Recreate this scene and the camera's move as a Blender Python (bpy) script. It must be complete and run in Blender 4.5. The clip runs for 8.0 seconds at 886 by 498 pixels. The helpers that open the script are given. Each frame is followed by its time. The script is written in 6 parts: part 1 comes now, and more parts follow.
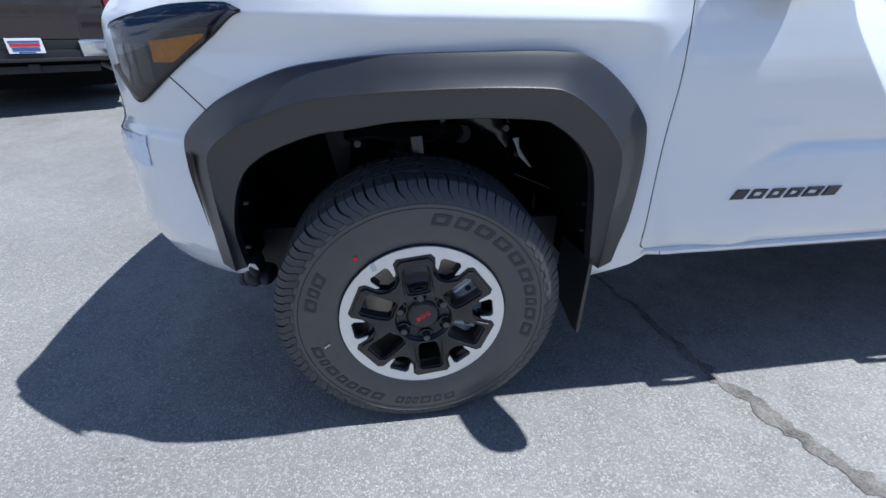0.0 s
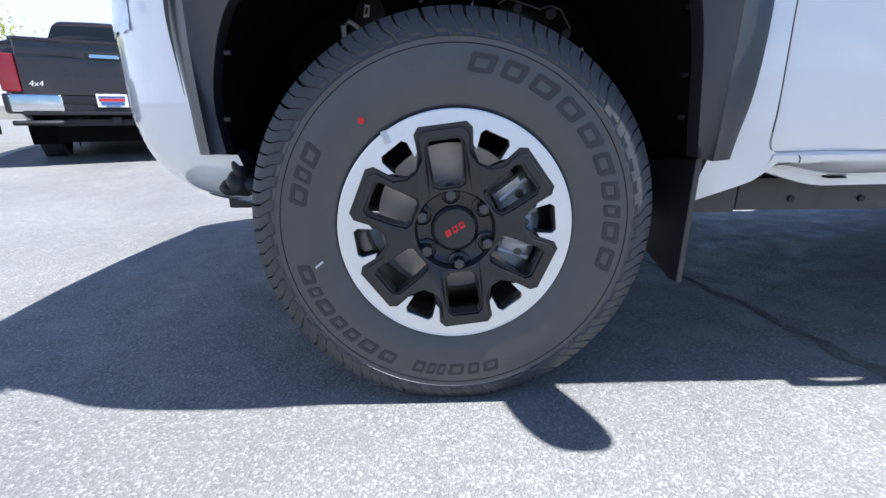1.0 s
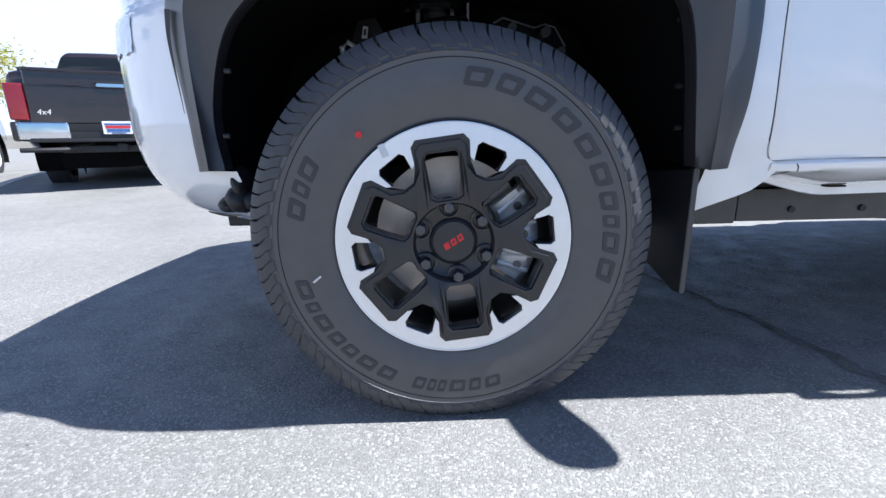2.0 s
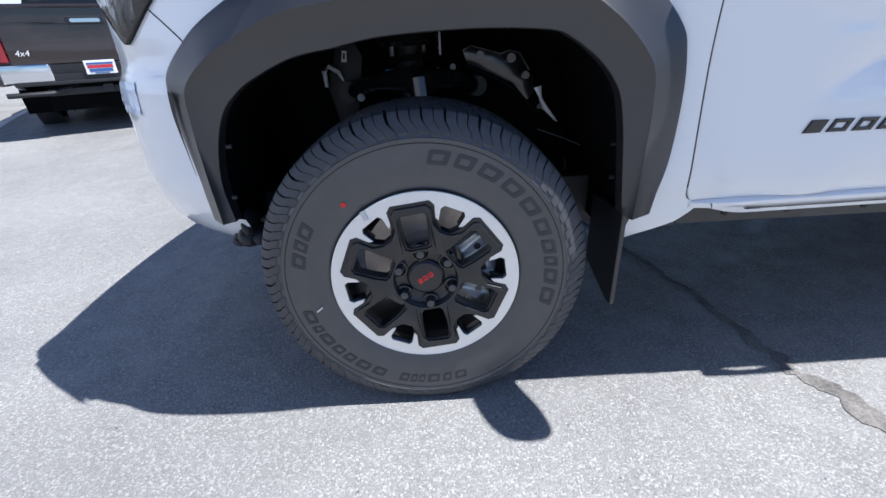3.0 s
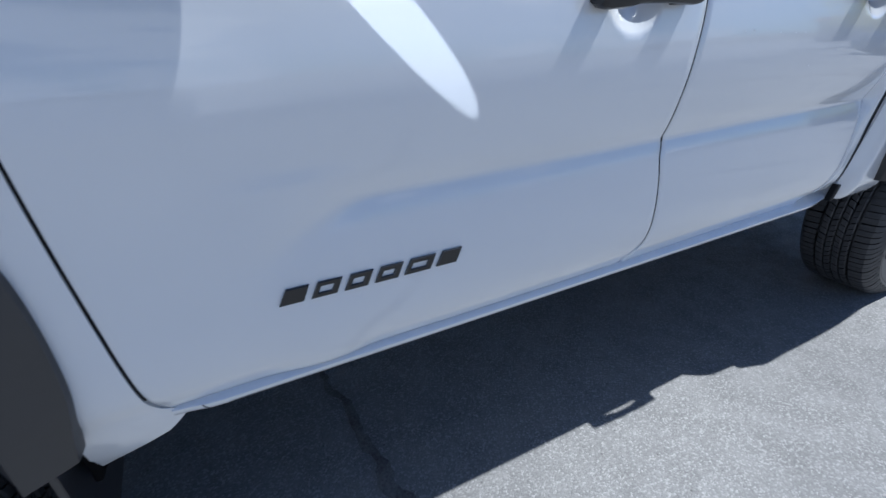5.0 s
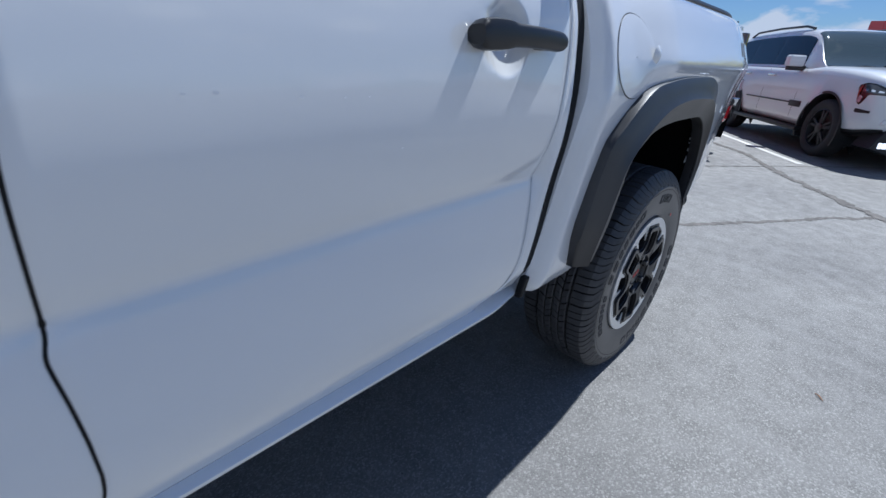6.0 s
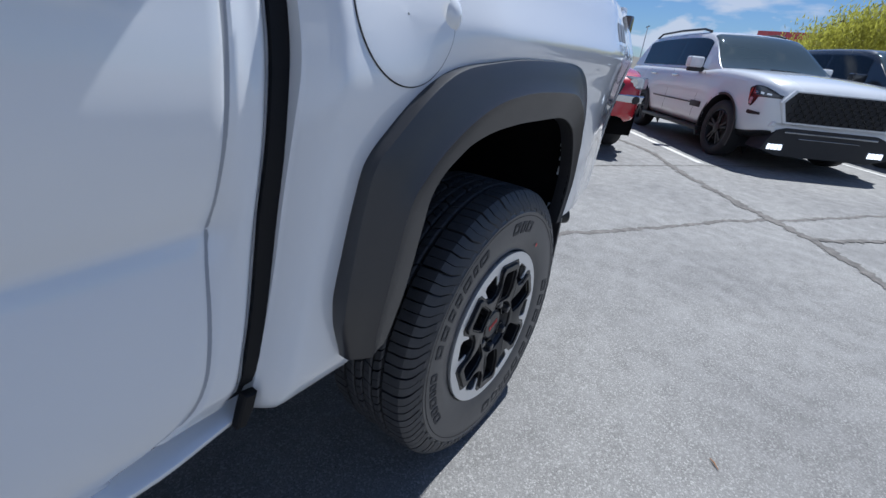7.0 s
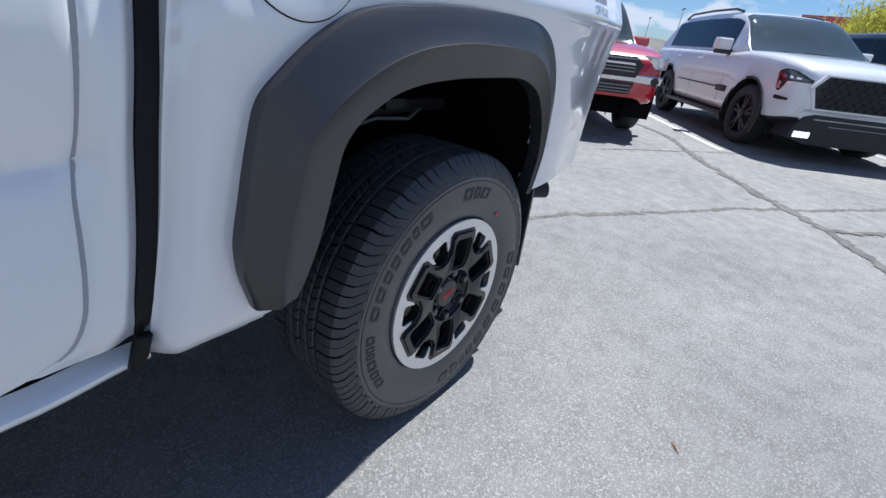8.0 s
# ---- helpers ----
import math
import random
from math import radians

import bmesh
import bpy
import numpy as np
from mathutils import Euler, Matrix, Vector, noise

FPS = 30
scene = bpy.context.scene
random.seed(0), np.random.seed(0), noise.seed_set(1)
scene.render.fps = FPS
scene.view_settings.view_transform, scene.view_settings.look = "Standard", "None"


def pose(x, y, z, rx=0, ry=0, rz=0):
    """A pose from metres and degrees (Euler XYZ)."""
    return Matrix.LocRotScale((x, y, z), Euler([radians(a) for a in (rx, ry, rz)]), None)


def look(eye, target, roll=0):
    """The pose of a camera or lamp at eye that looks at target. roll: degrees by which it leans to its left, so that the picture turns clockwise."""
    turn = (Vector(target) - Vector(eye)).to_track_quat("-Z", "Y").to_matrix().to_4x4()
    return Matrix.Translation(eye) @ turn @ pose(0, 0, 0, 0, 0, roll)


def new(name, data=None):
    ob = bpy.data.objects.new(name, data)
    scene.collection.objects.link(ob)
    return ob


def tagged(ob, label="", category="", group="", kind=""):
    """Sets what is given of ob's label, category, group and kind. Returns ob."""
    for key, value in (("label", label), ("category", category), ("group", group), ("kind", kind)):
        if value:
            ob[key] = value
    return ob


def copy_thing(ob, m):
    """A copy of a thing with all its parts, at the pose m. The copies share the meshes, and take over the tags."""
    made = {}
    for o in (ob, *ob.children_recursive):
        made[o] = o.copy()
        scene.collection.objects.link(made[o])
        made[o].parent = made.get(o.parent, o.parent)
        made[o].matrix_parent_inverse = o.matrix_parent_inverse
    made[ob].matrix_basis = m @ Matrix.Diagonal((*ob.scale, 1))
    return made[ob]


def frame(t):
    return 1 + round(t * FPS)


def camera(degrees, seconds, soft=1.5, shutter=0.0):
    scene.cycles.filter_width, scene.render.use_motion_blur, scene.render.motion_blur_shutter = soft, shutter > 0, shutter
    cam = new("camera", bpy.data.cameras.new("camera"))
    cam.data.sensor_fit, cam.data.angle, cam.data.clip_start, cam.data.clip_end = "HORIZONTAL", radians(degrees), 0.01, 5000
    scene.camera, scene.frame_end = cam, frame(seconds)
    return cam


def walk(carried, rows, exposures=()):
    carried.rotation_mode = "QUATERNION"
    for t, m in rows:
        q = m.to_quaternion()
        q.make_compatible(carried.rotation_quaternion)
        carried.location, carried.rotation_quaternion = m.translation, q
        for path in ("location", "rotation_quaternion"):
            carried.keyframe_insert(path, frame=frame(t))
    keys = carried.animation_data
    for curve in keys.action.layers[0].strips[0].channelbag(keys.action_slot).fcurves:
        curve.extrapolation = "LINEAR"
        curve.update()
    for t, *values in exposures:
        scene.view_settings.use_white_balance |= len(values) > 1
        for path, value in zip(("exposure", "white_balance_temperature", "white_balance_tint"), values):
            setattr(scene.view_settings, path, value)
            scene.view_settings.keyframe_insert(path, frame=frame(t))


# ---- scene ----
cam = camera(92.16, 8.0, soft=1.45, shutter=0.08)
walk(cam, [
    (0.0, look((-0.088, -0.952, 1.124), (0.040, -0.081, 0.650), 0.86)),
    (0.5, look((-0.059, -0.857, 0.769), (-0.007, 0.066, 0.389), -0.10)),
    (1.0, look((-0.047, -0.810, 0.602), (-0.020, 0.145, 0.307), -0.26)),
    (1.5, look((-0.041, -0.804, 0.578), (-0.020, 0.166, 0.334), -0.36)),
    (1.7, look((-0.046, -0.800, 0.570), (-0.006, 1.141, 0.087), -0.70)),
    (2.3, look((-0.030, -0.822, 0.622), (-0.008, 0.140, 0.342), -1.40)),
    (2.8, look((0.004, -0.860, 0.782), (0.007, 0.055, 0.379), -2.41)),
    (3.0, look((0.036, -0.908, 0.916), (0.046, -0.011, 0.476), -2.90)),
    (3.5, look((0.140, -0.995, 1.179), (0.202, -0.127, 0.688), -4.51)),
    (4.0, look((0.322, -0.960, 1.199), (0.471, -0.103, 0.706), -5.33)),
    (4.2, look((0.415, -0.895, 1.178), (0.613, -0.043, 0.694), -4.86)),
    (5.3, look((1.111, -0.543, 1.074), (1.566, 0.234, 0.640), -0.50)),
    (5.5, look((1.300, -0.519, 1.078), (1.819, 0.220, 0.647), 0.72)),
    (6.0, look((1.764, -0.459, 1.123), (2.425, 0.164, 0.705), 3.46)),
    (6.5, look((2.109, -0.401, 1.150), (2.848, 0.132, 0.738), 4.93)),
    (7.0, look((2.397, -0.435, 1.096), (3.149, 0.073, 0.676), 5.79)),
    (7.5, look((2.492, -0.530, 1.060), (3.228, -0.013, 0.623), 6.30)),
    (8.0, look((2.514, -0.579, 1.054), (3.228, -0.048, 0.598), 6.72)),
], exposures=[(0.0, 0.70, 5370, 10), (1.0, 1.25, 5480, 11), (1.7, 1.28, 5500, 11), (3.0, 1.12, 5520, 12), (4.2, 0.66, 5340, 11), (5.3, 0.38, 5250, 9), (6.5, 0.15, 5360, 10), (8.0, 0.56, 5520, 10)])

# ---- light: a clear day, the sun high behind the truck's tail ----
SUN = Vector((0.505, -0.012, 0.863)).normalized()
world = bpy.data.worlds.new("sky")
scene.world = world
world.use_nodes = True
wn, wl = world.node_tree.nodes, world.node_tree.links
sky = wn.new("ShaderNodeTexSky")
sky.sky_type, sky.sun_disc = "NISHITA", False
sky.sun_elevation = math.asin(SUN.z)
sky.sun_rotation = math.atan2(SUN.x, SUN.y)
sky.altitude = 1400
sky.air_density, sky.dust_density, sky.ozone_density = 1.15, 1.2, 2.4
# broken fair-weather clouds
geo_in = wn.new("ShaderNodeTexCoord")
stretch = wn.new("ShaderNodeMapping")
stretch.inputs["Scale"].default_value = (2.2, 2.2, 7.5)
stretch.inputs["Location"].default_value = (0.35, 0.9, 0.1)
puff = wn.new("ShaderNodeTexNoise")
puff.inputs["Scale"].default_value, puff.inputs["Detail"].default_value = 2.1, 7.0
ramp = wn.new("ShaderNodeValToRGB")
ramp.color_ramp.elements[0].position, ramp.color_ramp.elements[1].position = 0.585, 0.66
mixc = wn.new("ShaderNodeMix")
mixc.data_type = "RGBA"
mixc.inputs["B"].default_value = (9.0, 9.5, 10.4, 1)
wl.new(geo_in.outputs["Generated"], stretch.inputs["Vector"])
wl.new(stretch.outputs["Vector"], puff.inputs["Vector"])
# low down, the cloud thickens to a thin white sheet beyond the truck's nose
compass, sheet, cover = wn.new("ShaderNodeSeparateXYZ"), wn.new("ShaderNodeMapRange"), wn.new("ShaderNodeMath")
sheet.inputs["From Min"].default_value, sheet.inputs["From Max"].default_value = 0.1, -0.6
sheet.inputs["To Min"].default_value, sheet.inputs["To Max"].default_value = 0.02, 0.30
wl.new(geo_in.outputs["Generated"], compass.inputs[0])
wl.new(compass.outputs["X"], sheet.inputs["Value"])
low_down, veil = wn.new("ShaderNodeMapRange"), wn.new("ShaderNodeMath")
low_down.inputs["From Min"].default_value, low_down.inputs["From Max"].default_value = 0.50, 0.25
veil.operation = "MULTIPLY"
wl.new(compass.outputs["Z"], low_down.inputs["Value"])
wl.new(sheet.outputs["Result"], veil.inputs[0])
wl.new(low_down.outputs["Result"], veil.inputs[1])
wl.new(puff.outputs["Fac"], cover.inputs[0])
wl.new(veil.outputs[0], cover.inputs[1])
wl.new(cover.outputs[0], ramp.inputs["Fac"])
wl.new(ramp.outputs["Color"], mixc.inputs["Factor"])
# heaped white clouds standing low over the horizon
heap_map, heap, heap_band, heap_sum, heap_ramp = wn.new("ShaderNodeMapping"), wn.new("ShaderNodeTexNoise"), wn.new("ShaderNodeMapRange"), wn.new("ShaderNodeMath"), wn.new("ShaderNodeValToRGB")
heap_map.inputs["Scale"].default_value = (1.0, 1.0, 2.2)
heap_map.inputs["Location"].default_value = (0.0, 0.31, 0.0)
heap.inputs["Scale"].default_value, heap.inputs["Detail"].default_value = 6.5, 6.0
heap_band.inputs["From Min"].default_value, heap_band.inputs["From Max"].default_value = 0.06, 0.22
heap_band.inputs["To Min"].default_value, heap_band.inputs["To Max"].default_value = 0.03, -0.30
heap_ramp.color_ramp.elements[0].position, heap_ramp.color_ramp.elements[1].position = 0.50, 0.56
wl.new(geo_in.outputs["Generated"], heap_map.inputs["Vector"])
wl.new(heap_map.outputs["Vector"], heap.inputs["Vector"])
wl.new(compass.outputs["Z"], heap_band.inputs["Value"])
wl.new(heap.outputs["Fac"], heap_sum.inputs[0])
wl.new(heap_band.outputs["Result"], heap_sum.inputs[1])
wl.new(heap_sum.outputs[0], heap_ramp.inputs["Fac"])
heaped = wn.new("ShaderNodeMix")
heaped.data_type = "RGBA"
heaped.inputs["B"].default_value = (9.6, 9.9, 10.4, 1)
wl.new(heap_ramp.outputs["Color"], heaped.inputs["Factor"])
deep = wn.new("ShaderNodeMix")
deep.data_type, deep.blend_type = "RGBA", "MULTIPLY"
deep.inputs["Factor"].default_value = 1.0
deep.inputs["B"].default_value = (0.82, 0.97, 1.15, 1)
wl.new(sky.outputs["Color"], deep.inputs["A"])
wl.new(deep.outputs["Result"], mixc.inputs["A"])
wl.new(mixc.outputs["Result"], heaped.inputs["A"])
wl.new(heaped.outputs["Result"], wn["Background"].inputs["Color"])
wn["Background"].inputs["Strength"].default_value = 0.051
sun_data = bpy.data.lights.new("sun", "SUN")
sun_data.energy, sun_data.angle, sun_data.color = 4.9, radians(0.53), (1.0, 0.925, 0.80)
sun = new("sun", sun_data)
sun.matrix_world = look(SUN * 30, (0, 0, 0))
# added lamp imitates sun off the mirror's glass: narrow beam onto the front door
beam_at = Vector((1.022, -0.052, 1.240))
beam = bpy.data.lights.new("mirror_reflection_lamp", "AREA")
beam.shape, beam.size, beam.size_y, beam.spread, beam.energy, beam.color = "ELLIPSE", 0.070, 0.26, radians(2.0), 0.036, (1.0, 0.97, 0.92)
beam_ob = new("mirror_reflection_lamp", beam)
ray_dir = Vector((1.090, 0.036, 1.130)) - beam_at
tall = Vector((-0.67, 0.0, 0.74))
tall = (tall - ray_dir * (tall.dot(ray_dir) / ray_dir.length_squared)).normalized()
back = -ray_dir.normalized()
across = tall.cross(back)
beam_ob.matrix_world = Matrix.Translation(beam_at) @ Matrix((across, tall, back)).transposed().to_4x4()


# ---- materials ----
def material(name, base, rough=0.5, metal=0.0, coat=0.0, grain=None, bump=None, alpha=None, tint2=None, spec=None):
    """A procedural surface. grain: (scale, amount) colour variation; bump: (scale, strength, distance)."""
    m = bpy.data.materials.new(name)
    m.use_nodes = True
    n, l = m.node_tree.nodes, m.node_tree.links
    b = n["Principled BSDF"]
    b.inputs["Base Color"].default_value = (*base, 1)
    b.inputs["Roughness"].default_value, b.inputs["Metallic"].default_value = rough, metal
    b.inputs["Coat Weight"].default_value, b.inputs["Coat Roughness"].default_value = coat, 0.03
    if spec is not None:
        b.inputs["Specular IOR Level"].default_value = spec
    tc = n.new("ShaderNodeTexCoord")
    if grain:
        fine, broad = n.new("ShaderNodeTexNoise"), n.new("ShaderNodeTexNoise")
        fine.inputs["Scale"].default_value, fine.inputs["Detail"].default_value = grain[0], 6
        broad.inputs["Scale"].default_value, broad.inputs["Detail"].default_value = grain[0] / 14, 3
        add = n.new("ShaderNodeMath")
        add.operation = "ADD"
        mapr = n.new("ShaderNodeMapRange")
        mapr.inputs["From Min"].default_value, mapr.inputs["From Max"].default_value = 0.6, 1.4
        mix = n.new("ShaderNodeMix")
        mix.data_type = "RGBA"
        low = tuple(max(0.0, c * (1 - grain[1])) for c in base)
        high = tint2 if tint2 else tuple(min(1.0, c * (1 + grain[1])) for c in base)
        mix.inputs["A"].default_value, mix.inputs["B"].default_value = (*low, 1), (*high, 1)
        for t in (fine, broad):
            l.new(tc.outputs["Object"], t.inputs["Vector"])
        l.new(fine.outputs["Fac"], add.inputs[0])
        l.new(broad.outputs["Fac"], add.inputs[1])
        l.new(add.outputs[0], mapr.inputs["Value"])
        l.new(mapr.outputs["Result"], mix.inputs["Factor"])
        l.new(mix.outputs["Result"], b.inputs["Base Color"])
        rr = n.new("ShaderNodeMapRange")
        rr.inputs["To Min"].default_value, rr.inputs["To Max"].default_value = max(0.02, rough - 0.08), min(1, rough + 0.08)
        l.new(broad.outputs["Fac"], rr.inputs["Value"])
        l.new(rr.outputs["Result"], b.inputs["Roughness"])
    if bump:
        tex, bn = n.new("ShaderNodeTexNoise"), n.new("ShaderNodeBump")
        tex.inputs["Scale"].default_value, tex.inputs["Detail"].default_value = bump[0], 5
        bn.inputs["Strength"].default_value, bn.inputs["Distance"].default_value = bump[1], bump[2]
        l.new(tc.outputs["Object"], tex.inputs["Vector"])
        l.new(tex.outputs["Fac"], bn.inputs["Height"])
        l.new(bn.outputs["Normal"], b.inputs["Normal"])
    return m


def glowing(name, colour, strength):
    m = material(name, colour, 0.3)
    b = m.node_tree.nodes["Principled BSDF"]
    b.inputs["Emission Color"].default_value, b.inputs["Emission Strength"].default_value = (*colour, 1), strength
    return m


def clear(name, colour=(1, 1, 1), rough=0.0, ior=1.45):
    """Thin clear plastic: a glossy skin that lets the rest of the light straight through."""
    m = bpy.data.materials.new(name)
    m.use_nodes = True
    n, l = m.node_tree.nodes, m.node_tree.links
    n.remove(n["Principled BSDF"])
    see, gloss, mix, edge = n.new("ShaderNodeBsdfTransparent"), n.new("ShaderNodeBsdfGlossy"), n.new("ShaderNodeMixShader"), n.new("ShaderNodeFresnel")
    see.inputs["Color"].default_value = (*colour, 1)
    gloss.inputs["Roughness"].default_value, edge.inputs["IOR"].default_value = rough, ior
    l.new(edge.outputs[0], mix.inputs[0])
    l.new(see.outputs[0], mix.inputs[1])
    l.new(gloss.outputs[0], mix.inputs[2])
    l.new(mix.outputs[0], n["Material Output"].inputs["Surface"])
    return m


WHITE = material("white_paint", (0.80, 0.81, 0.82), 0.16, coat=1.0, grain=(3.0, 0.010), bump=(900, 0.004, 0.001), spec=0.6)
WHITE.node_tree.nodes["Principled BSDF"].inputs["Coat IOR"].default_value = 1.60
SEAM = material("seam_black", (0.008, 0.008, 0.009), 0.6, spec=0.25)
SEAM_GREY = material("seam_shade", (0.38, 0.39, 0.41), 0.6, spec=0.25)
FLARE = material("textured_black_plastic", (0.0195, 0.0195, 0.0225), 0.40, grain=(60, 0.12), bump=(1600, 0.22, 0.0005), spec=0.85)
RUBBER = material("tyre_rubber", (0.053, 0.053, 0.056), 0.36, grain=(25, 0.16), bump=(420, 0.18, 0.0008), spec=0.85)
DULL = material("dull_steel", (0.20, 0.20, 0.205), 0.45, metal=0.5, grain=(40, 0.3))
LETTER = material("sidewall_lettering", (0.038, 0.038, 0.040), 0.6)
TREAD = material("tread_rubber", (0.052, 0.053, 0.057), 0.52, grain=(30, 0.3), bump=(260, 0.4, 0.0015))
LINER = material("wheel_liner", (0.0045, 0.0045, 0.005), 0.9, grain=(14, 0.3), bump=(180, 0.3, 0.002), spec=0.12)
ALLOY = material("machined_alloy", (0.78, 0.79, 0.80), 0.34, metal=0.75, grain=(40, 0.04), bump=(700, 0.05, 0.0005))
WHEELBLK = material("satin_black_wheel", (0.014, 0.014, 0.016), 0.36, coat=0.2, grain=(50, 0.12))
STEEL = material("bare_steel", (0.62, 0.63, 0.64), 0.42, metal=0.35, grain=(30, 0.25), bump=(200, 0.2, 0.001))
RUSTY = material("brake_iron", (0.62, 0.55, 0.49), 0.42, metal=0.6, grain=(20, 0.3))
NUT = material("black_chrome", (0.065, 0.066, 0.070), 0.28, metal=0.5, coat=0.3)
RED = material("red_print", (0.62, 0.016, 0.022), 0.4)
BADGE = material("badge_black", (0.010, 0.010, 0.011), 0.25, coat=0.4)
FRAME = material("frame_black", (0.016, 0.016, 0.018), 0.55, grain=(12, 0.25))
AMBER = material("amber_lens", (1.0, 0.32, 0.012), 0.22, coat=1.0, grain=(90, 0.35))
CHROME = material("chrome", (0.72, 0.73, 0.75), 0.09, metal=1.0)
SMOKED = material("smoked_chrome", (0.26, 0.27, 0.28), 0.18, metal=0.9, grain=(60, 0.4), bump=(90, 0.5, 0.004))
GLASS = material("dark_glass", (0.010, 0.012, 0.013), 0.03, coat=0.0, spec=0.45)
LENS = clear("lamp_lens", (0.90, 0.92, 0.95), 0.02, 1.75)
LAMPIN = material("lamp_inner", (0.035, 0.038, 0.044), 0.2, grain=(12, 0.3))
FILM = material("wrinkled_film", (0.66, 0.76, 0.92), 0.22, coat=0.8, bump=(40, 0.6, 0.006))


def asphalt():
    """Old sun-bleached asphalt: bright stones in a grey binder, broad stains and tracks."""
    m = bpy.data.materials.new("old_asphalt")
    m.use_nodes = True
    n, l = m.node_tree.nodes, m.node_tree.links
    b = n["Principled BSDF"]
    tc = n.new("ShaderNodeTexCoord")

    def tex(kind, scale, detail=4):
        t = n.new(kind)
        t.inputs["Scale"].default_value = scale
        if kind == "ShaderNodeTexNoise":
            t.inputs["Detail"].default_value = detail
        l.new(tc.outputs["Object"], t.inputs["Vector"])
        return t

    stones, grit, patch, track = tex("ShaderNodeTexVoronoi", 215), tex("ShaderNodeTexNoise", 420, 3), tex("ShaderNodeTexNoise", 9, 5), tex("ShaderNodeTexNoise", 0.9, 4)
    pick = n.new("ShaderNodeSeparateColor")
    l.new(stones.outputs["Color"], pick.inputs["Color"])
    stone_ramp = n.new("ShaderNodeValToRGB")
    stone_ramp.color_ramp.elements[0].color = (0.178, 0.173, 0.166, 1)
    stone_ramp.color_ramp.elements[0].position = 0.1
    stone_ramp.color_ramp.elements[1].color = (0.41, 0.400, 0.382, 1)
    stone_ramp.color_ramp.elements.new(0.74).color = (0.250, 0.244, 0.232, 1)
    l.new(pick.outputs["Red"], stone_ramp.inputs["Fac"])
    dust = n.new("ShaderNodeMix")
    dust.data_type = "RGBA"
    dust.inputs["B"].default_value = (0.268, 0.261, 0.249, 1)
    dr = n.new("ShaderNodeMapRange")
    dr.inputs["From Min"].default_value, dr.inputs["From Max"].default_value = 0.3, 0.75
    dr.inputs["To Min"].default_value, dr.inputs["To Max"].default_value = 0.0, 0.45
    l.new(patch.outputs["Fac"], dr.inputs["Value"])
    l.new(dr.outputs["Result"], dust.inputs["Factor"])
    l.new(stone_ramp.outputs["Color"], dust.inputs["A"])
    stain = n.new("ShaderNodeMix")
    stain.data_type, stain.blend_type = "RGBA", "MULTIPLY"
    stain.inputs["Factor"].default_value = 1
    sr = n.new("ShaderNodeValToRGB")
    sr.color_ramp.elements[0].position, sr.color_ramp.elements[0].color = 0.35, (0.80, 0.80, 0.81, 1)
    sr.color_ramp.elements[1].position, sr.color_ramp.elements[1].color = 0.62, (1.0, 1.0, 1.0, 1)
    l.new(track.outputs["Fac"], sr.inputs["Fac"])
    l.new(dust.outputs["Result"], stain.inputs["A"])
    l.new(sr.outputs["Color"], stain.inputs["B"])
    # worn smooth patches shine a little, rough ones do not
    sheen = n.new("ShaderNodeMapRange")
    sheen.inputs["From Min"].default_value, sheen.inputs["From Max"].default_value = 0.35, 0.65
    sheen.inputs["To Min"].default_value, sheen.inputs["To Max"].default_value = 0.85, 0.50
    l.new(patch.outputs["Fac"], sheen.inputs["Value"])
    l.new(sheen.outputs["Result"], b.inputs["Roughness"])
    # scattered dark chips and pits
    pits, pitr = tex("ShaderNodeTexVoronoi", 26), n.new("ShaderNodeValToRGB")
    pitr.color_ramp.elements[0].position, pitr.color_ramp.elements[0].color = 0.05, (0.42, 0.41, 0.40, 1)
    pitr.color_ramp.elements[1].position, pitr.color_ramp.elements[1].color = 0.10, (1, 1, 1, 1)
    l.new(pits.outputs["Distance"], pitr.inputs["Fac"])
    chips = n.new("ShaderNodeMix")
    chips.data_type, chips.blend_type = "RGBA", "MULTIPLY"
    pick2, few = n.new("ShaderNodeSeparateColor"), n.new("ShaderNodeMath")
    few.operation, few.inputs[1].default_value = "GREATER_THAN", 0.80
    l.new(pits.outputs["Color"], pick2.inputs["Color"])
    l.new(pick2.outputs["Green"], few.inputs[0])
    l.new(few.outputs[0], chips.inputs["Factor"])
    l.new(stain.outputs["Result"], chips.inputs["A"])
    l.new(pitr.outputs["Color"], chips.inputs["B"])
    l.new(chips.outputs["Result"], b.inputs["Base Color"])
    high = n.new("ShaderNodeMath")
    high.operation = "ADD"
    inv = n.new("ShaderNodeMath")
    inv.operation, inv.inputs[1].default_value = "MULTIPLY", -1.2
    l.new(stones.outputs["Distance"], inv.inputs[0])
    l.new(inv.outputs[0], high.inputs[0])
    l.new(grit.outputs["Fac"], high.inputs[1])
    bn = n.new("ShaderNodeBump")
    bn.inputs["Strength"].default_value, bn.inputs["Distance"].default_value = 0.62, 0.0028
    l.new(high.outputs[0], bn.inputs["Height"])
    l.new(bn.outputs["Normal"], b.inputs["Normal"])
    return m


ASPHALT = asphalt()
SEALANT = material("crack_sealant", (0.105, 0.096, 0.088), 0.85, grain=(150, 0.75), bump=(220, 0.8, 0.004), tint2=(0.26, 0.24, 0.22))
LINEPAINT = material("line_paint", (0.62, 0.61, 0.58), 0.7, grain=(22, 0.3), bump=(200, 0.3, 0.001))


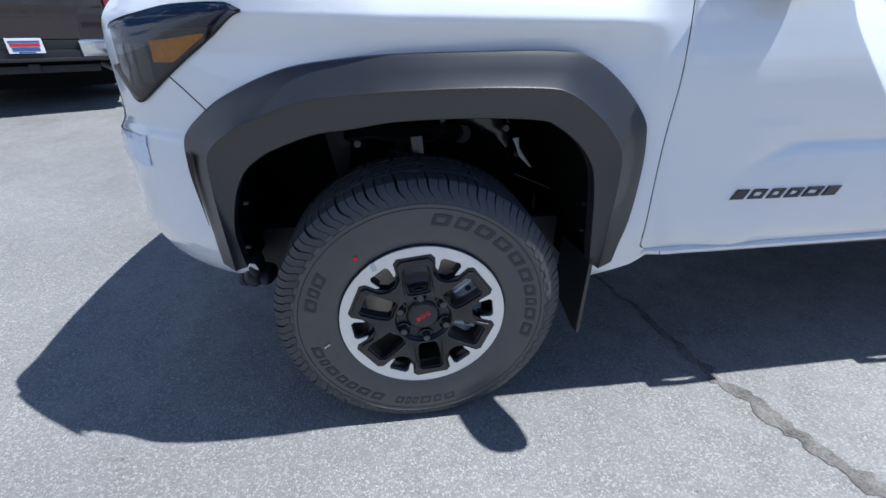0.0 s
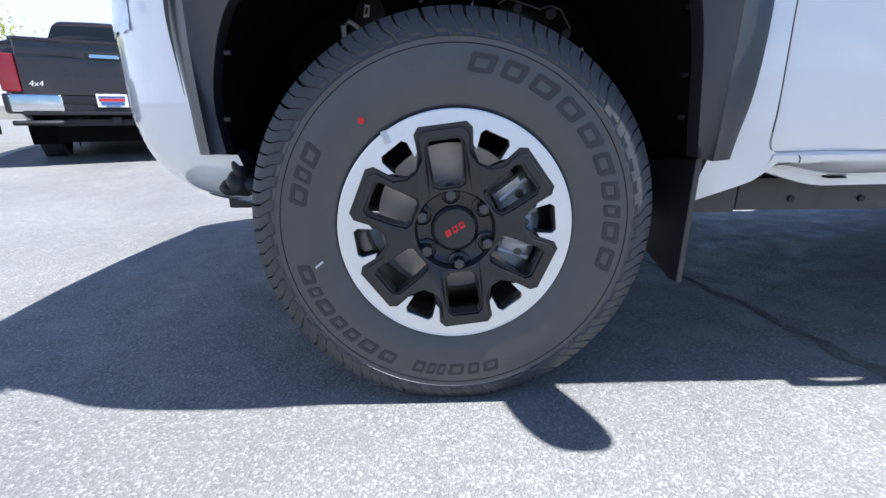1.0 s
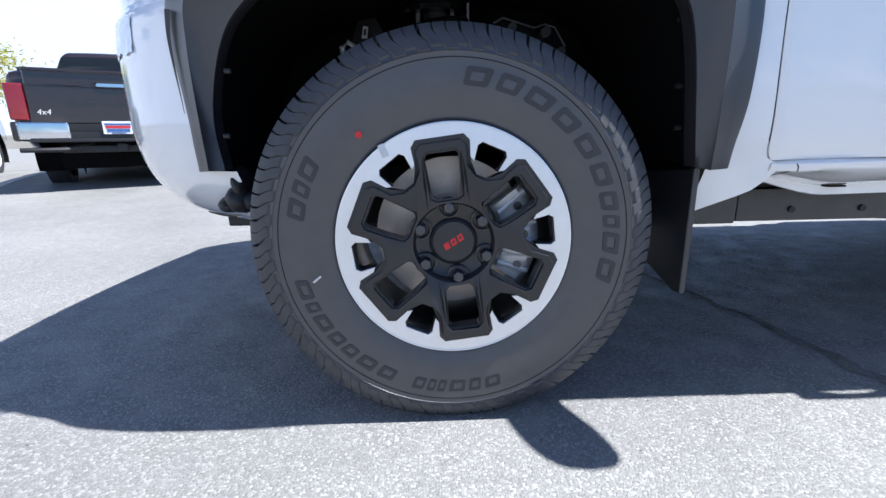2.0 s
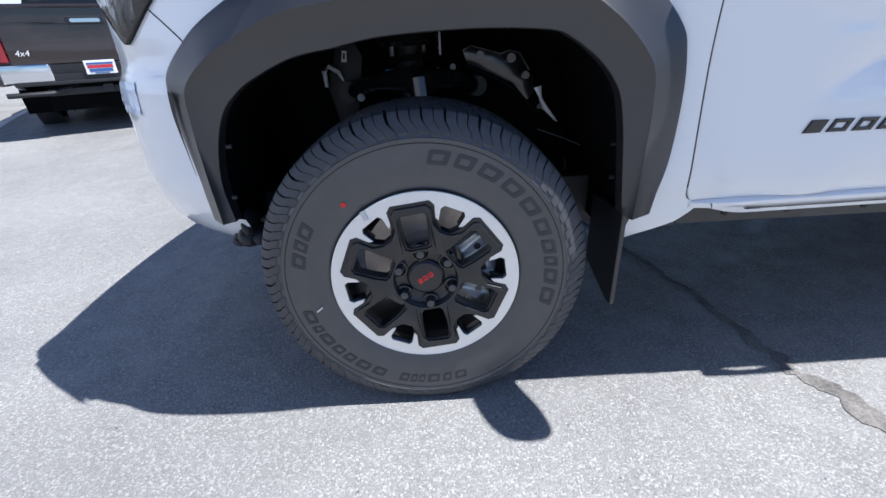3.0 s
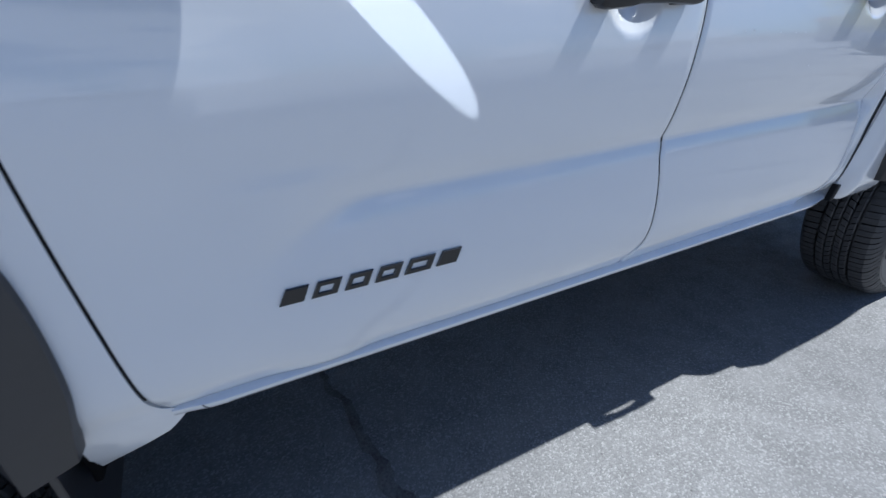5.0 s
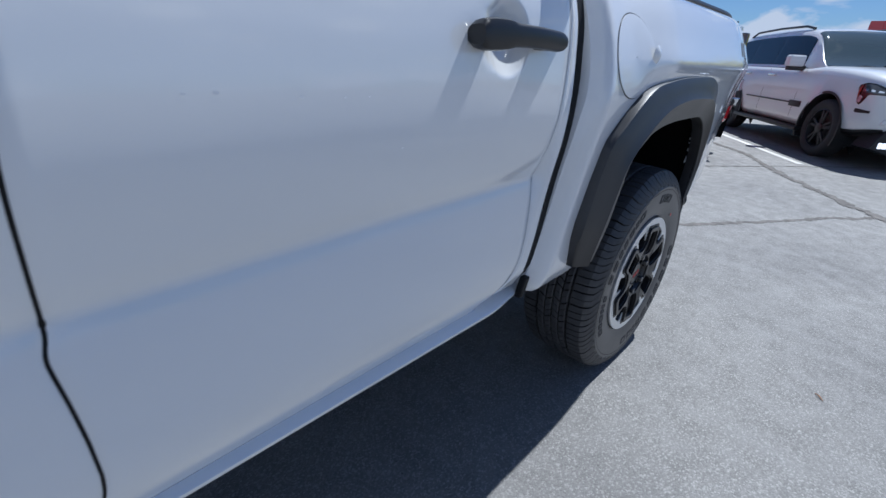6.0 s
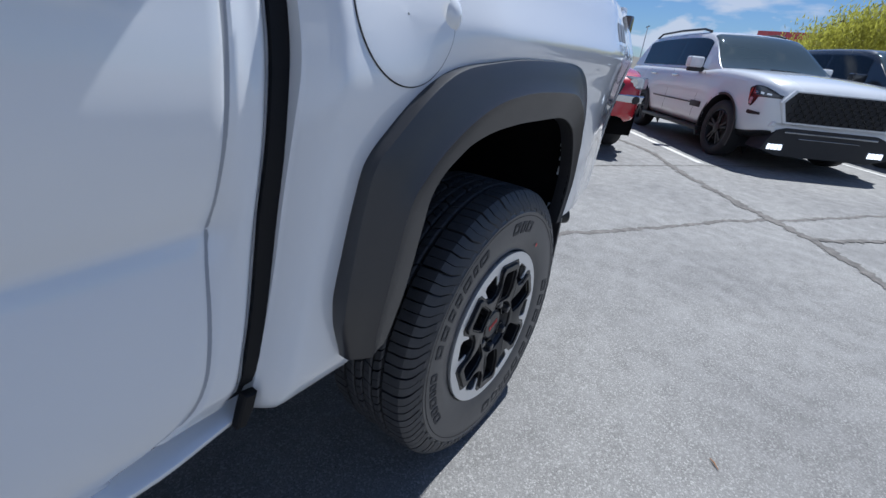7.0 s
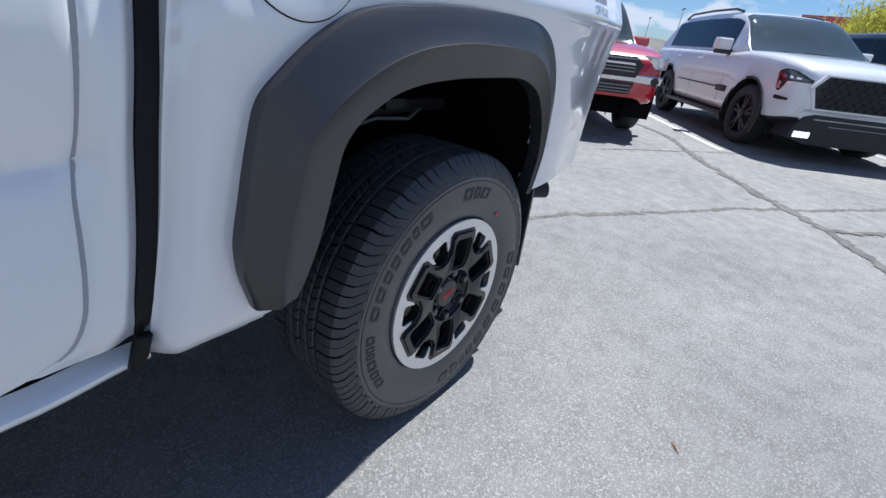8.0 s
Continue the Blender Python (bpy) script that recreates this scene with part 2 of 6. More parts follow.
# ---- building helpers ----
def part(name, bm, mat, parent=None, label="", smooth=True, angle=40):
    """Links a bmesh as one mesh object, under a thing or a part."""
    me = bpy.data.meshes.new(name)
    bmesh.ops.recalc_face_normals(bm, faces=bm.faces)
    bm.to_mesh(me)
    bm.free()
    me.materials.append(mat)
    if smooth:
        me.shade_smooth()
        me.set_sharp_from_angle(angle=radians(angle))
    ob = new(name, me)
    ob.parent = parent
    if label:
        tagged(ob, label)
    return ob


def thing(name, label, category, at=(0, 0, 0), turn=0, group=""):
    e = new(name)
    e.empty_display_size = 0.1
    e.matrix_basis = pose(*at, 0, 0, turn)
    return tagged(e, label, category, group)


def lerp(table, v):
    """Piecewise smooth reading of a table of (key, value), keys rising."""
    if v <= table[0][0]:
        return table[0][1]
    for i in range(len(table) - 1):
        (a, p), (b, q) = table[i], table[i + 1]
        if v <= b:
            f = (v - a) / (b - a)
            before = table[i - 1] if i else (a - (b - a), p)
            after = table[i + 2] if i + 2 < len(table) else (b + (b - a), q)
            m0 = (q - before[1]) / (b - before[0]) * (b - a)
            m1 = (after[1] - p) / (after[0] - a) * (b - a)
            if abs(m0) > 3 * abs(q - p):
                m0 = 3 * (q - p) * (1 if m0 * (q - p) > 0 else 0)
            if abs(m1) > 3 * abs(q - p):
                m1 = 3 * (q - p) * (1 if m1 * (q - p) > 0 else 0)
            f2, f3 = f * f, f * f * f
            return (2 * f3 - 3 * f2 + 1) * p + (f3 - 2 * f2 + f) * m0 + (3 * f2 - 2 * f3) * q + (f3 - f2) * m1
    return table[-1][1]


def smooth01(a, b, v):
    f = min(1.0, max(0.0, (v - a) / (b - a)))
    return f * f * (3 - 2 * f)


def grid(fn, us, vs, keep=None, close=False):
    """A sheet of quads over fn(u, v); keep(co) drops faces by their middle."""
    bm = bmesh.new()
    rows = [[bm.verts.new(fn(u, v)) for v in vs] for u in us]
    nu = len(us) if close else len(us) - 1
    for i in range(nu):
        for j in range(len(vs) - 1):
            q = (rows[i][j], rows[(i + 1) % len(us)][j], rows[(i + 1) % len(us)][j + 1], rows[i][j + 1])
            if keep is None or keep(sum((v.co for v in q), Vector()) / 4):
                bm.faces.new(q)
    for v in [v for v in bm.verts if not v.link_faces]:
        bm.verts.remove(v)
    return bm


def flange(bm, shift, skip=None):
    """Turns the open edges of a sheet inwards, so that it has an edge with depth; skip(middle) leaves an edge open."""
    edges = [e for e in bm.edges if e.is_boundary and not (skip and skip((e.verts[0].co + e.verts[1].co) / 2))]
    out = bmesh.ops.extrude_edge_only(bm, edges=edges)
    vs = [g for g in out["geom"] if isinstance(g, bmesh.types.BMVert)]
    bmesh.ops.translate(bm, verts=vs, vec=shift)
    return bm


def steps(a, b, n):
    return [a + (b - a) * i / n for i in range(n + 1)]


def lathe(profile, segs, axis_y=True):
    """Turns a list of (radius, depth) about the y axis."""
    return grid(lambda a, k: (profile[k][0] * math.cos(a), profile[k][1], profile[k][0] * math.sin(a)), [2 * math.pi * i / segs for i in range(segs)], list(range(len(profile))), close=True)


def plate(loops, depth, bevel=0.0, y=0.0, res=0):
    """A flat plate in the x-z plane from outlines (holes by even-odd), facing -y at y, going back by depth."""
    cu = bpy.data.curves.new("outline", "CURVE")
    cu.dimensions, cu.fill_mode = "2D", "BOTH"
    cu.extrude, cu.bevel_depth, cu.bevel_resolution = depth / 2 - bevel, bevel, res
    cu.offset = -bevel
    for pts in loops:
        s = cu.splines.new("POLY")
        s.points.add(len(pts) - 1)
        for p, (a, b) in zip(s.points, pts):
            p.co = (a, b, 0, 1)
        s.use_cyclic_u = True
    ob = bpy.data.objects.new("outline", cu)
    me = bpy.data.meshes.new_from_object(ob)
    bpy.data.objects.remove(ob)
    bpy.data.curves.remove(cu)
    bm = bmesh.new()
    bm.from_mesh(me)
    bpy.data.meshes.remove(me)
    bm.transform(Matrix.Translation((0, y + depth / 2, 0)) @ Matrix.Rotation(radians(90), 4, "X"))
    bmesh.ops.remove_doubles(bm, verts=bm.verts, dist=1e-5)
    return bm


def box(x0, y0, z0, x1, y1, z1, bevel=0.0, segs=2, bm=None):
    own = bm is None
    b = bmesh.new()
    bmesh.ops.create_cube(b, size=1)
    b.transform(Matrix.Translation(((x0 + x1) / 2, (y0 + y1) / 2, (z0 + z1) / 2)) @ Matrix.Diagonal((x1 - x0, y1 - y0, z1 - z0, 1)))
    if bevel:
        bmesh.ops.bevel(b, geom=b.edges[:], offset=bevel, segments=segs, affect="EDGES", profile=0.7)
    if own:
        return b
    join(bm, b)
    return bm


def join(bm, other):
    me = bpy.data.meshes.new("tmp")
    other.to_mesh(me)
    other.free()
    bm.from_mesh(me)
    bpy.data.meshes.remove(me)
    return bm


def tube(points, radius, segs=10, caps=True):
    """A round rod along points."""
    pts = [Vector(p) for p in points]
    bm = bmesh.new()
    rings = []
    for i, p in enumerate(pts):
        d = (pts[min(i + 1, len(pts) - 1)] - pts[max(i - 1, 0)]).normalized()
        side = d.cross(Vector((0, 0, 1)) if abs(d.z) < 0.9 else Vector((1, 0, 0))).normalized()
        up = side.cross(d)
        r = radius[i] if isinstance(radius, (list, tuple)) else radius
        rings.append([bm.verts.new(p + r * (math.cos(2 * math.pi * k / segs) * side + math.sin(2 * math.pi * k / segs) * up)) for k in range(segs)])
    for a, b in zip(rings, rings[1:]):
        for k in range(segs):
            bm.faces.new((a[k], a[(k + 1) % segs], b[(k + 1) % segs], b[k]))
    if caps:
        bm.faces.new(rings[0]), bm.faces.new(rings[-1])
    return bm


def mirrored(ob, mid, name=None):
    """The same part on the far side of the truck."""
    me = ob.data.copy()
    me.transform(Matrix.Translation((0, 2 * mid, 0)) @ Matrix.Diagonal((1, -1, 1, 1)))
    me.flip_normals()
    far = new(name or ob.name.split(".")[0], me)
    far.parent = ob.parent
    if "label" in ob:
        tagged(far, ob["label"])
    return far


# ---- ground ----
def ground_z(x, y):
    """The lot is flat round the truck and climbs a little towards its nose side."""
    away = -0.49 * x + 0.87 * y
    return 0.16 * smooth01(4.0, 9.0, away) if away > 4 else 0.0


def axis_steps(reach):
    near = steps(-16, 16, 64)
    far = [20, 26, 35, 50, 80, 140, 260, 500, 900, 1600]
    return [-f for f in reversed(far)] + near + far


ground = part("ground", grid(lambda x, y: (x, y, ground_z(x, y)), axis_steps(1600), axis_steps(1600)), ASPHALT)
tagged(ground, "sun-bleached grey asphalt of a parking lot", "ground", kind="structure")


def ribbon(points, widths, wobble, lift, seed, step=0.012):
    """A thin uneven strip lying on the ground along a line."""
    rng = random.Random(seed)
    bm = bmesh.new()
    last = None
    run = 0.0
    for (x0, y0), (x1, y1), w0, w1 in zip(points, points[1:], widths, widths[1:]):
        n = max(2, int(math.hypot(x1 - x0, y1 - y0) / step))
        dx, dy = (x1 - x0), (y1 - y0)
        ln = math.hypot(dx, dy)
        nx, ny = -dy / ln, dx / ln
        for i in range(n):
            f = i / n
            run += ln / n
            c = noise.noise(Vector((run * 3.1, seed * 7.7, 0))) * wobble + noise.noise(Vector((run * 14, seed * 3.3, 0))) * wobble * 0.35
            w = (w0 + (w1 - w0) * f) / 2
            sides = [w * max(0.15, 0.95 + 0.9 * noise.noise(Vector((run * 9, seed, k * 5.1))) + 0.8 * noise.noise(Vector((run * 37, seed, k * 2.7))) + 0.25 * (rng.random() - 0.5)) for k in (1, 2)]
            px, py = x0 + dx * f + nx * c, y0 + dy * f + ny * c
            a = bm.verts.new((px + nx * sides[0], py + ny * sides[0], ground_z(px, py) + lift))
            m = bm.verts.new((px, py, ground_z(px, py) + lift + 0.0015))
            b = bm.verts.new((px - nx * sides[1], py - ny * sides[1], ground_z(px, py) + lift))
            if last:
                bm.faces.new((last[0], a, m, last[1])), bm.faces.new((last[1], m, b, last[2]))
            last = (a, m, b)
    return bm


# ---- the white pickup truck: nose towards -x, near flank towards -y ----
MID = 0.97
HUB_Z = 0.3895
truck = thing("pickup_truck", "white crew-cab pickup truck with black wheel-arch flares, parked on asphalt", "pickup truck")

# outline of the nose seen from above, from the door's front edge to the middle of the grille
PLAN = [(0.62, 0.036), (0.50, 0.030), (0.30, 0.012), (0.10, 0.003), (-0.10, 0.003), (-0.25, 0.015), (-0.40, 0.062), (-0.55, 0.130), (-0.66, 0.195), (-0.74, 0.263), (-0.795, 0.338), (-0.825, 0.425), (-0.842, 0.54), (-0.855, 0.70), (-0.862, MID)]
# inward lean of the flank by height: door, fender over the wheel, front corner
DOOR = [(0.50, 0.086), (0.525, 0.0745), (0.545, 0.066), (0.565, 0.0565), (0.60, 0.0470), (0.64, 0.0420), (0.68, 0.0410), (0.72, 0.0424), (0.76, 0.0453), (0.79, 0.0492), (0.806, 0.0522), (0.82, 0.0555), (0.832, 0.0592), (0.840, 0.0618), (0.846, 0.0620), (0.855, 0.0594), (0.87, 0.0540), (0.89, 0.0485), (0.92, 0.0430), (0.95, 0.0384), (0.98, 0.0352), (1.0, 0.0342), (1.04, 0.0348), (1.08, 0.0372), (1.14, 0.0432), (1.20, 0.0535), (1.25, 0.070), (1.29, 0.095)]
PLAIN = [(0.41, 0.122), (0.44, 0.104), (0.475, 0.090), (0.515, 0.0775), (0.545, 0.069), (0.565, 0.060), (0.60, 0.052), (0.65, 0.0475), (0.72, 0.0455), (0.80, 0.0435), (0.88, 0.0405), (0.94, 0.0370), (0.97, 0.0350), (0.985, 0.0340), (1.0, 0.0338), (1.04, 0.0352), (1.08, 0.0384), (1.14, 0.0452), (1.20, 0.0555), (1.25, 0.071), (1.29, 0.095)]
FENDER = [(0.41, 0.085), (0.50, 0.045), (0.60, 0.012), (0.90, 0.014), (1.0, 0.020), (1.05, 0.024), (1.080, 0.0185), (1.100, 0.0100), (1.112, 0.0038), (1.120, 0.0010), (1.126, 0.0), (1.131, 0.0006), (1.140, 0.0046), (1.155, 0.0122), (1.175, 0.0255), (1.20, 0.050), (1.225, 0.088), (1.245, 0.14), (1.262, 0.22), (1.276, 0.34), (1.285, 0.48)]
NOSE = [(0.40, 0.150), (0.43, 0.095), (0.48, 0.045), (0.54, 0.016), (0.62, 0.0), (0.74, 0.0), (0.83, 0.004), (0.862, 0.010), (0.880, 0.018), (0.92, 0.021), (1.0, 0.021), (1.08, 0.024), (1.12, 0.032), (1.15, 0.054), (1.185, 0.090), (1.215, 0.13), (1.240, 0.20), (1.262, 0.30), (1.278, 0.41), (1.285, 0.50)]


def rake(x):
    """The sill climbs a little towards the tail."""
    return 0.0125 * (x - 0.8)


CUPS = [(1.575, 1.137), (2.445, 1.153)]


def door_y(x, z):
    zz = z - rake(x)
    sculpt = smooth01(0.80, 1.02, x)
    drop = 0.10 * (1 - smooth01(0.80, 1.05, x))
    cup = 0.0
    for cx, cz in CUPS:
        q = ((x - cx) / 0.069) ** 2 + ((z - cz) / 0.065) ** 2
        if q < 1:
            cup = 0.034 * (1 - math.sqrt(q * q * 0.15 + q * 0.85))
    return lerp(PLAIN, zz) * (1 - sculpt) + lerp(DOOR, zz + drop * (1 if zz < 0.9 else 0)) * sculpt + cup + 0.008 * smooth01(1.4, 2.45, x) + 0.006 * smooth01(1.2, 2.3, x) * (1 - smooth01(0.86, 1.0, z)) + smooth01(2.30, 2.78, x) * (0.0035 + 0.008 * smooth01(0.9, 1.13, z))


plan_len = [0.0]
for (ax, ay), (bx, by) in zip(PLAN, PLAN[1:]):
    plan_len.append(plan_len[-1] + math.hypot(bx - ax, by - ay))
PX = [(s, p[0]) for s, p in zip(plan_len, PLAN)]
PY = [(s, p[1]) for s, p in zip(plan_len, PLAN)]
SX = sorted((p[0], s) for s, p in zip(plan_len, PLAN))


def s_at(x):
    return lerp(SX, x)


def nose_point(s, z, out=0.0):
    """A place on the front fender, corner or bumper: s along the outline, z up, out metres proud."""
    x, y = lerp(PX, s), lerp(PY, s)
    e = 0.01
    tx, ty = lerp(PX, s + e) - lerp(PX, s - e), lerp(PY, s + e) - lerp(PY, s - e)
    ln = math.hypot(tx, ty) or 1
    nx, ny = ty / ln, -tx / ln
    w = 1 - smooth01(-0.62, -0.36, x)
    d = lerp(FENDER, z) * (1 - w) + lerp(NOSE, z) * w
    wd = smooth01(0.43, 0.60, x)
    if wd > 0:
        dy = lerp(PLAIN, z) - y
        d = d * (1 - wd) + dy * wd
    d += (1 - smooth01(-0.84, -0.75, x)) * lerp([(0.85, 0.0), (0.95, 0.018), (1.05, 0.035), (1.15, 0.065), (1.20, 0.07)], z)
    d += 0.013 * smooth01(-0.06, -0.24, x) * smooth01(-0.56, -0.42, x) * math.exp(-((z - 1.12) / 0.05) ** 2)
    d -= out
    return Vector((x + nx * d, y + ny * d, z))


FLARE_OUT = [(-0.536, 0.134, 0.528), (-0.548, 0.139, 0.66), (-0.562, 0.144, 0.79), (-0.553, 0.14, 0.868), (-0.487, 0.115, 0.932), (-0.409, 0.081, 0.979), (-0.286, 0.042, 1.029), (-0.166, 0.018, 1.05), (-0.05, 0.007, 1.06), (0.127, 0.004, 1.066), (0.292, 0.011, 1.068), (0.382, 0.019, 1.054), (0.475, 0.027, 0.995), (0.546, 0.033, 0.922), (0.565, 0.034, 0.868), (0.574, 0.035, 0.78), (0.57, 0.035, 0.65), (0.553, 0.034, 0.565), (0.545, 0.033, 0.52)]
FLARE_MID = [(-0.487, 0.074, 0.532), (-0.494, 0.077, 0.66), (-0.496, 0.079, 0.77), (-0.485, 0.073, 0.845), (-0.425, 0.051, 0.897), (-0.371, 0.034, 0.924), (-0.253, -0.004, 0.97), (-0.15, -0.021, 0.985), (-0.05, -0.029, 0.993), (0.11, -0.032, 0.999), (0.261, -0.025, 0.997), (0.328, -0.02, 0.984), (0.405, -0.014, 0.935), (0.462, -0.008, 0.88), (0.487, -0.006, 0.835), (0.493, -0.006, 0.76), (0.491, -0.006, 0.65), (0.489, -0.006, 0.57), (0.487, -0.005, 0.52)]
FLARE_LIP = [(-.463, .094, .532), (-.474, .098, .63), (-.452, .090, .725), (-.415, .076, .795), (-.365, .059, .838), (-.32, .045, .862), (-.235, .022, .895), (-.15, .008, .909), (-.05, -.001, .925), (.12, -.005, .931), (.27, .002, .923), (.32, .006, .905), (.375, .011, .866), (.412, .014, .825), (.432, .016, .785), (.447, .017, .715), (.458, .018, .63), (.466, .019, .565), (.472, .019, .525)]
REAR_OUT = [(2.801, 0.018, 0.594), (2.782, 0.006, 0.672), (2.78, -0.002, 0.723), (2.795, -0.004, 0.8), (2.813, -0.007, 0.882), (2.831, -0.012, 0.941), (2.872, -0.018, 0.984), (2.923, -0.021, 1.026), (2.975, -0.02, 1.056), (3.03, -0.019, 1.074), (3.113, -0.02, 1.085), (3.237, -0.02, 1.095), (3.407, -0.018, 1.097), (3.542, -0.012, 1.093), (3.661, 0.0, 1.06), (3.756, 0.014, 0.978), (3.804, 0.026, 0.885), (3.824, 0.036, 0.756), (3.788, 0.044, 0.604)]
REAR_MID = [(2.83, -0.018, 0.6), (2.832, -0.026, 0.66), (2.84, -0.034, 0.721), (2.858, -0.039, 0.799), (2.88, -0.043, 0.877), (2.916, -0.046, 0.921), (2.951, -0.047, 0.95), (3.001, -0.047, 0.979), (3.05, -0.046, 1.0), (3.096, -0.045, 1.014), (3.157, -0.045, 1.026), (3.262, -0.045, 1.035), (3.415, -0.043, 1.033), (3.531, -0.036, 1.022), (3.63, -0.025, 0.978), (3.704, -0.012, 0.906), (3.752, 0.0, 0.827), (3.774, 0.008, 0.727), (3.748, 0.012, 0.606)]
REAR_LIP = [(2.866, -0.01, 0.605), (2.891, -0.01, 0.644), (2.917, -0.013, 0.706), (2.936, -0.013, 0.76), (2.954, -0.013, 0.814), (2.973, -0.012, 0.862), (3.006, -0.012, 0.898), (3.053, -0.011, 0.924), (3.09, -0.01, 0.94), (3.139, -0.01, 0.952), (3.198, -0.01, 0.96), (3.306, -0.01, 0.966), (3.444, -0.008, 0.966), (3.542, -0.004, 0.96), (3.644, 0.004, 0.927), (3.704, 0.01, 0.872), (3.743, 0.014, 0.803), (3.758, 0.016, 0.724), (3.729, 0.016, 0.606)]


def spline(points, n):
    """n + 1 even readings of a smooth line through points."""
    keys = list(range(len(points)))
    axes = [[(k, p[a]) for k, p in zip(keys, points)] for a in range(3)]
    return [Vector([lerp(ax, t) for ax in axes]) for t in steps(0, len(points) - 1, n)]


def inside(poly, x, z):
    hit = False
    for (ax, _, az), (bx, _, bz) in zip(poly, poly[1:] + poly[:1]):
        if (az > z) != (bz > z) and x < (bx - ax) * (z - az) / (bz - az) + ax:
            hit = not hit
    return hit


def arch_hole(mid_line):
    first, last = mid_line[0], mid_line[-1]
    poly = [tuple(p) for p in mid_line] + [(last[0], 0, 0.2), (first[0], 0, 0.2)]
    return lambda co: not inside(poly, co.x, co.z)


def flare(outer, mid, lip, label):
    n = 110
    o, c, l = spline(outer, n), spline(mid, n), spline(lip, n)
    rows = []
    for a, b, d in zip(o, c, l):
        up = (a - b)
        soft = 0.05
        rows.append([a + Vector((0, 0.030, 0)) + up * 0.0, a + Vector((0, 0.004, 0)), a * 0.98 + b * 0.02 + Vector((0, -0.003, 0)), a * 0.86 + b * 0.14 + Vector((0, -0.0040, 0)), a * 0.5 + b * 0.5 + Vector((0, -0.0020, 0)), b * (1 - soft) + a * soft + Vector((0, 0.0006, 0)), b + Vector((0, -0.0006, 0)), b * (1 - soft) + d * soft + Vector((0, 0.0012, 0)), b * 0.4 + d * 0.6 + Vector((0, 0.003, 0)), d * 0.97 + b * 0.03, d + Vector((0, 0.004, 0)), d + Vector((0, 0.040, 0)) - (d - b) * 0.04])
    bm = grid(lambda i, j: rows[i][j], list(range(n + 1)), list(range(12)))
    for end in (0, n):
        vs = [bm.verts.new(rows[end][j]) for j in range(12)]
        bm.faces.new(vs if end else vs[::-1])
    bmesh.ops.remove_doubles(bm, verts=bm.verts, dist=1e-5)
    return part("wheel_arch_flare", bm, FLARE, truck, label, angle=42)


for lines in ((FLARE_OUT, FLARE_MID, FLARE_LIP), (REAR_OUT, REAR_MID, REAR_LIP)):
    mirrored(flare(*lines, "matte black textured plastic wheel-arch flare"), MID)

# front fender, from the door to the bumper seam
fender_s = [s_at(x) for x in steps(0.612, -0.30, 70)] + [s_at(-0.30) + (s_at(-0.44) - s_at(-0.30)) * i / 14 for i in range(1, 15)]
fender_z = steps(0.414, 0.505, 8) + steps(0.512, 1.05, 44) + steps(1.055, 1.165, 24) + steps(1.172, 1.285, 18)
CUT = [tuple(0.6 * p + 0.4 * q for p, q in zip(a, b)) for a, b in zip(FLARE_OUT, FLARE_MID)]
hole = arch_hole(CUT)
near_arch = arch_hole(FLARE_OUT)


def lamp_low(x):
    return lerp([(-0.712, 1.020), (-0.702, 0.985), (-0.690, 0.957), (-0.672, 0.943), (-0.655, 0.948), (-0.61, 0.976), (-0.544, 1.020), (-0.448, 1.081), (-0.38, 1.122), (-0.354, 1.132)], x)


def lamp_high(x):
    return lerp([(-0.712, 1.098), (-0.700, 1.105), (-0.624, 1.124), (-0.544, 1.140), (-0.448, 1.147), (-0.39, 1.148), (-0.354, 1.136)], x)


def front_edge(z):
    return lerp([(0.41, 0.600), (0.45, 0.632), (0.485, 0.668), (0.515, 0.692), (0.522, 0.690), (0.528, 0.668), (0.545, 0.652), (0.57, 0.643), (0.62, 0.637), (0.70, 0.631), (0.86, 0.622), (1.05, 0.618), (1.20, 0.612), (1.30, 0.60)], z)




def fender_foot(x):
    return lerp([(0.30, 0.430), (0.506, 0.412), (0.545, 0.420), (0.60, 0.452), (0.64, 0.486)], x)


def fender_at(s, z):
    """The wing, its lower edge sweeping up from behind the wheel to the door."""
    low = fender_foot(lerp(PX, s))
    return nose_point(s, z if z > 0.511 else low + (z - 0.414) / 0.097 * (0.511 - low))


fender_sheet = grid(fender_at, fender_s, fender_z, hole)
fender_end = max(v.co.x for v in fender_sheet.verts)
for v in fender_sheet.verts:
    v.co.x += (front_edge(v.co.z) - 0.0024 - fender_end) * smooth01(0.50, fender_end, v.co.x)
fender = part("front_fender", flange(fender_sheet, (0, 0.03, 0), lambda co: not near_arch(co) or co.x < -0.3), WHITE, truck)
mirrored(fender, MID)

# bumper cover and front corner
nose_s = [s_at(-0.44) + (plan_len[-1] - s_at(-0.44)) * i / 96 for i in range(97)]
nose_z = steps(0.40, 0.82, 36) + steps(0.828, 0.90, 12) + steps(0.91, 1.285, 40)
cover = part("bumper_cover", flange(grid(nose_point, nose_s, nose_z, lambda co: hole(co) or (co.z < 0.531 and co.x < -0.45)), (0.0, 0.0, 0.02), lambda co: co.z > 0.45), WHITE, truck)
mirrored(cover, MID)
seam_pts = [(-0.482, 0.930), (-0.505, 0.951), (-0.535, 0.977), (-0.568, 1.004)]
part("bumper_seam", tube([nose_point(s_at(x), z, 0.0002) for x, z in seam_pts], 0.0016, 6), SEAM, truck)
part("bumper_lower_edge", tube([nose_point(s, 0.41, -0.012) for s in nose_s[18:]], 0.010, 8), FRAME, truck)
bm = bmesh.new()
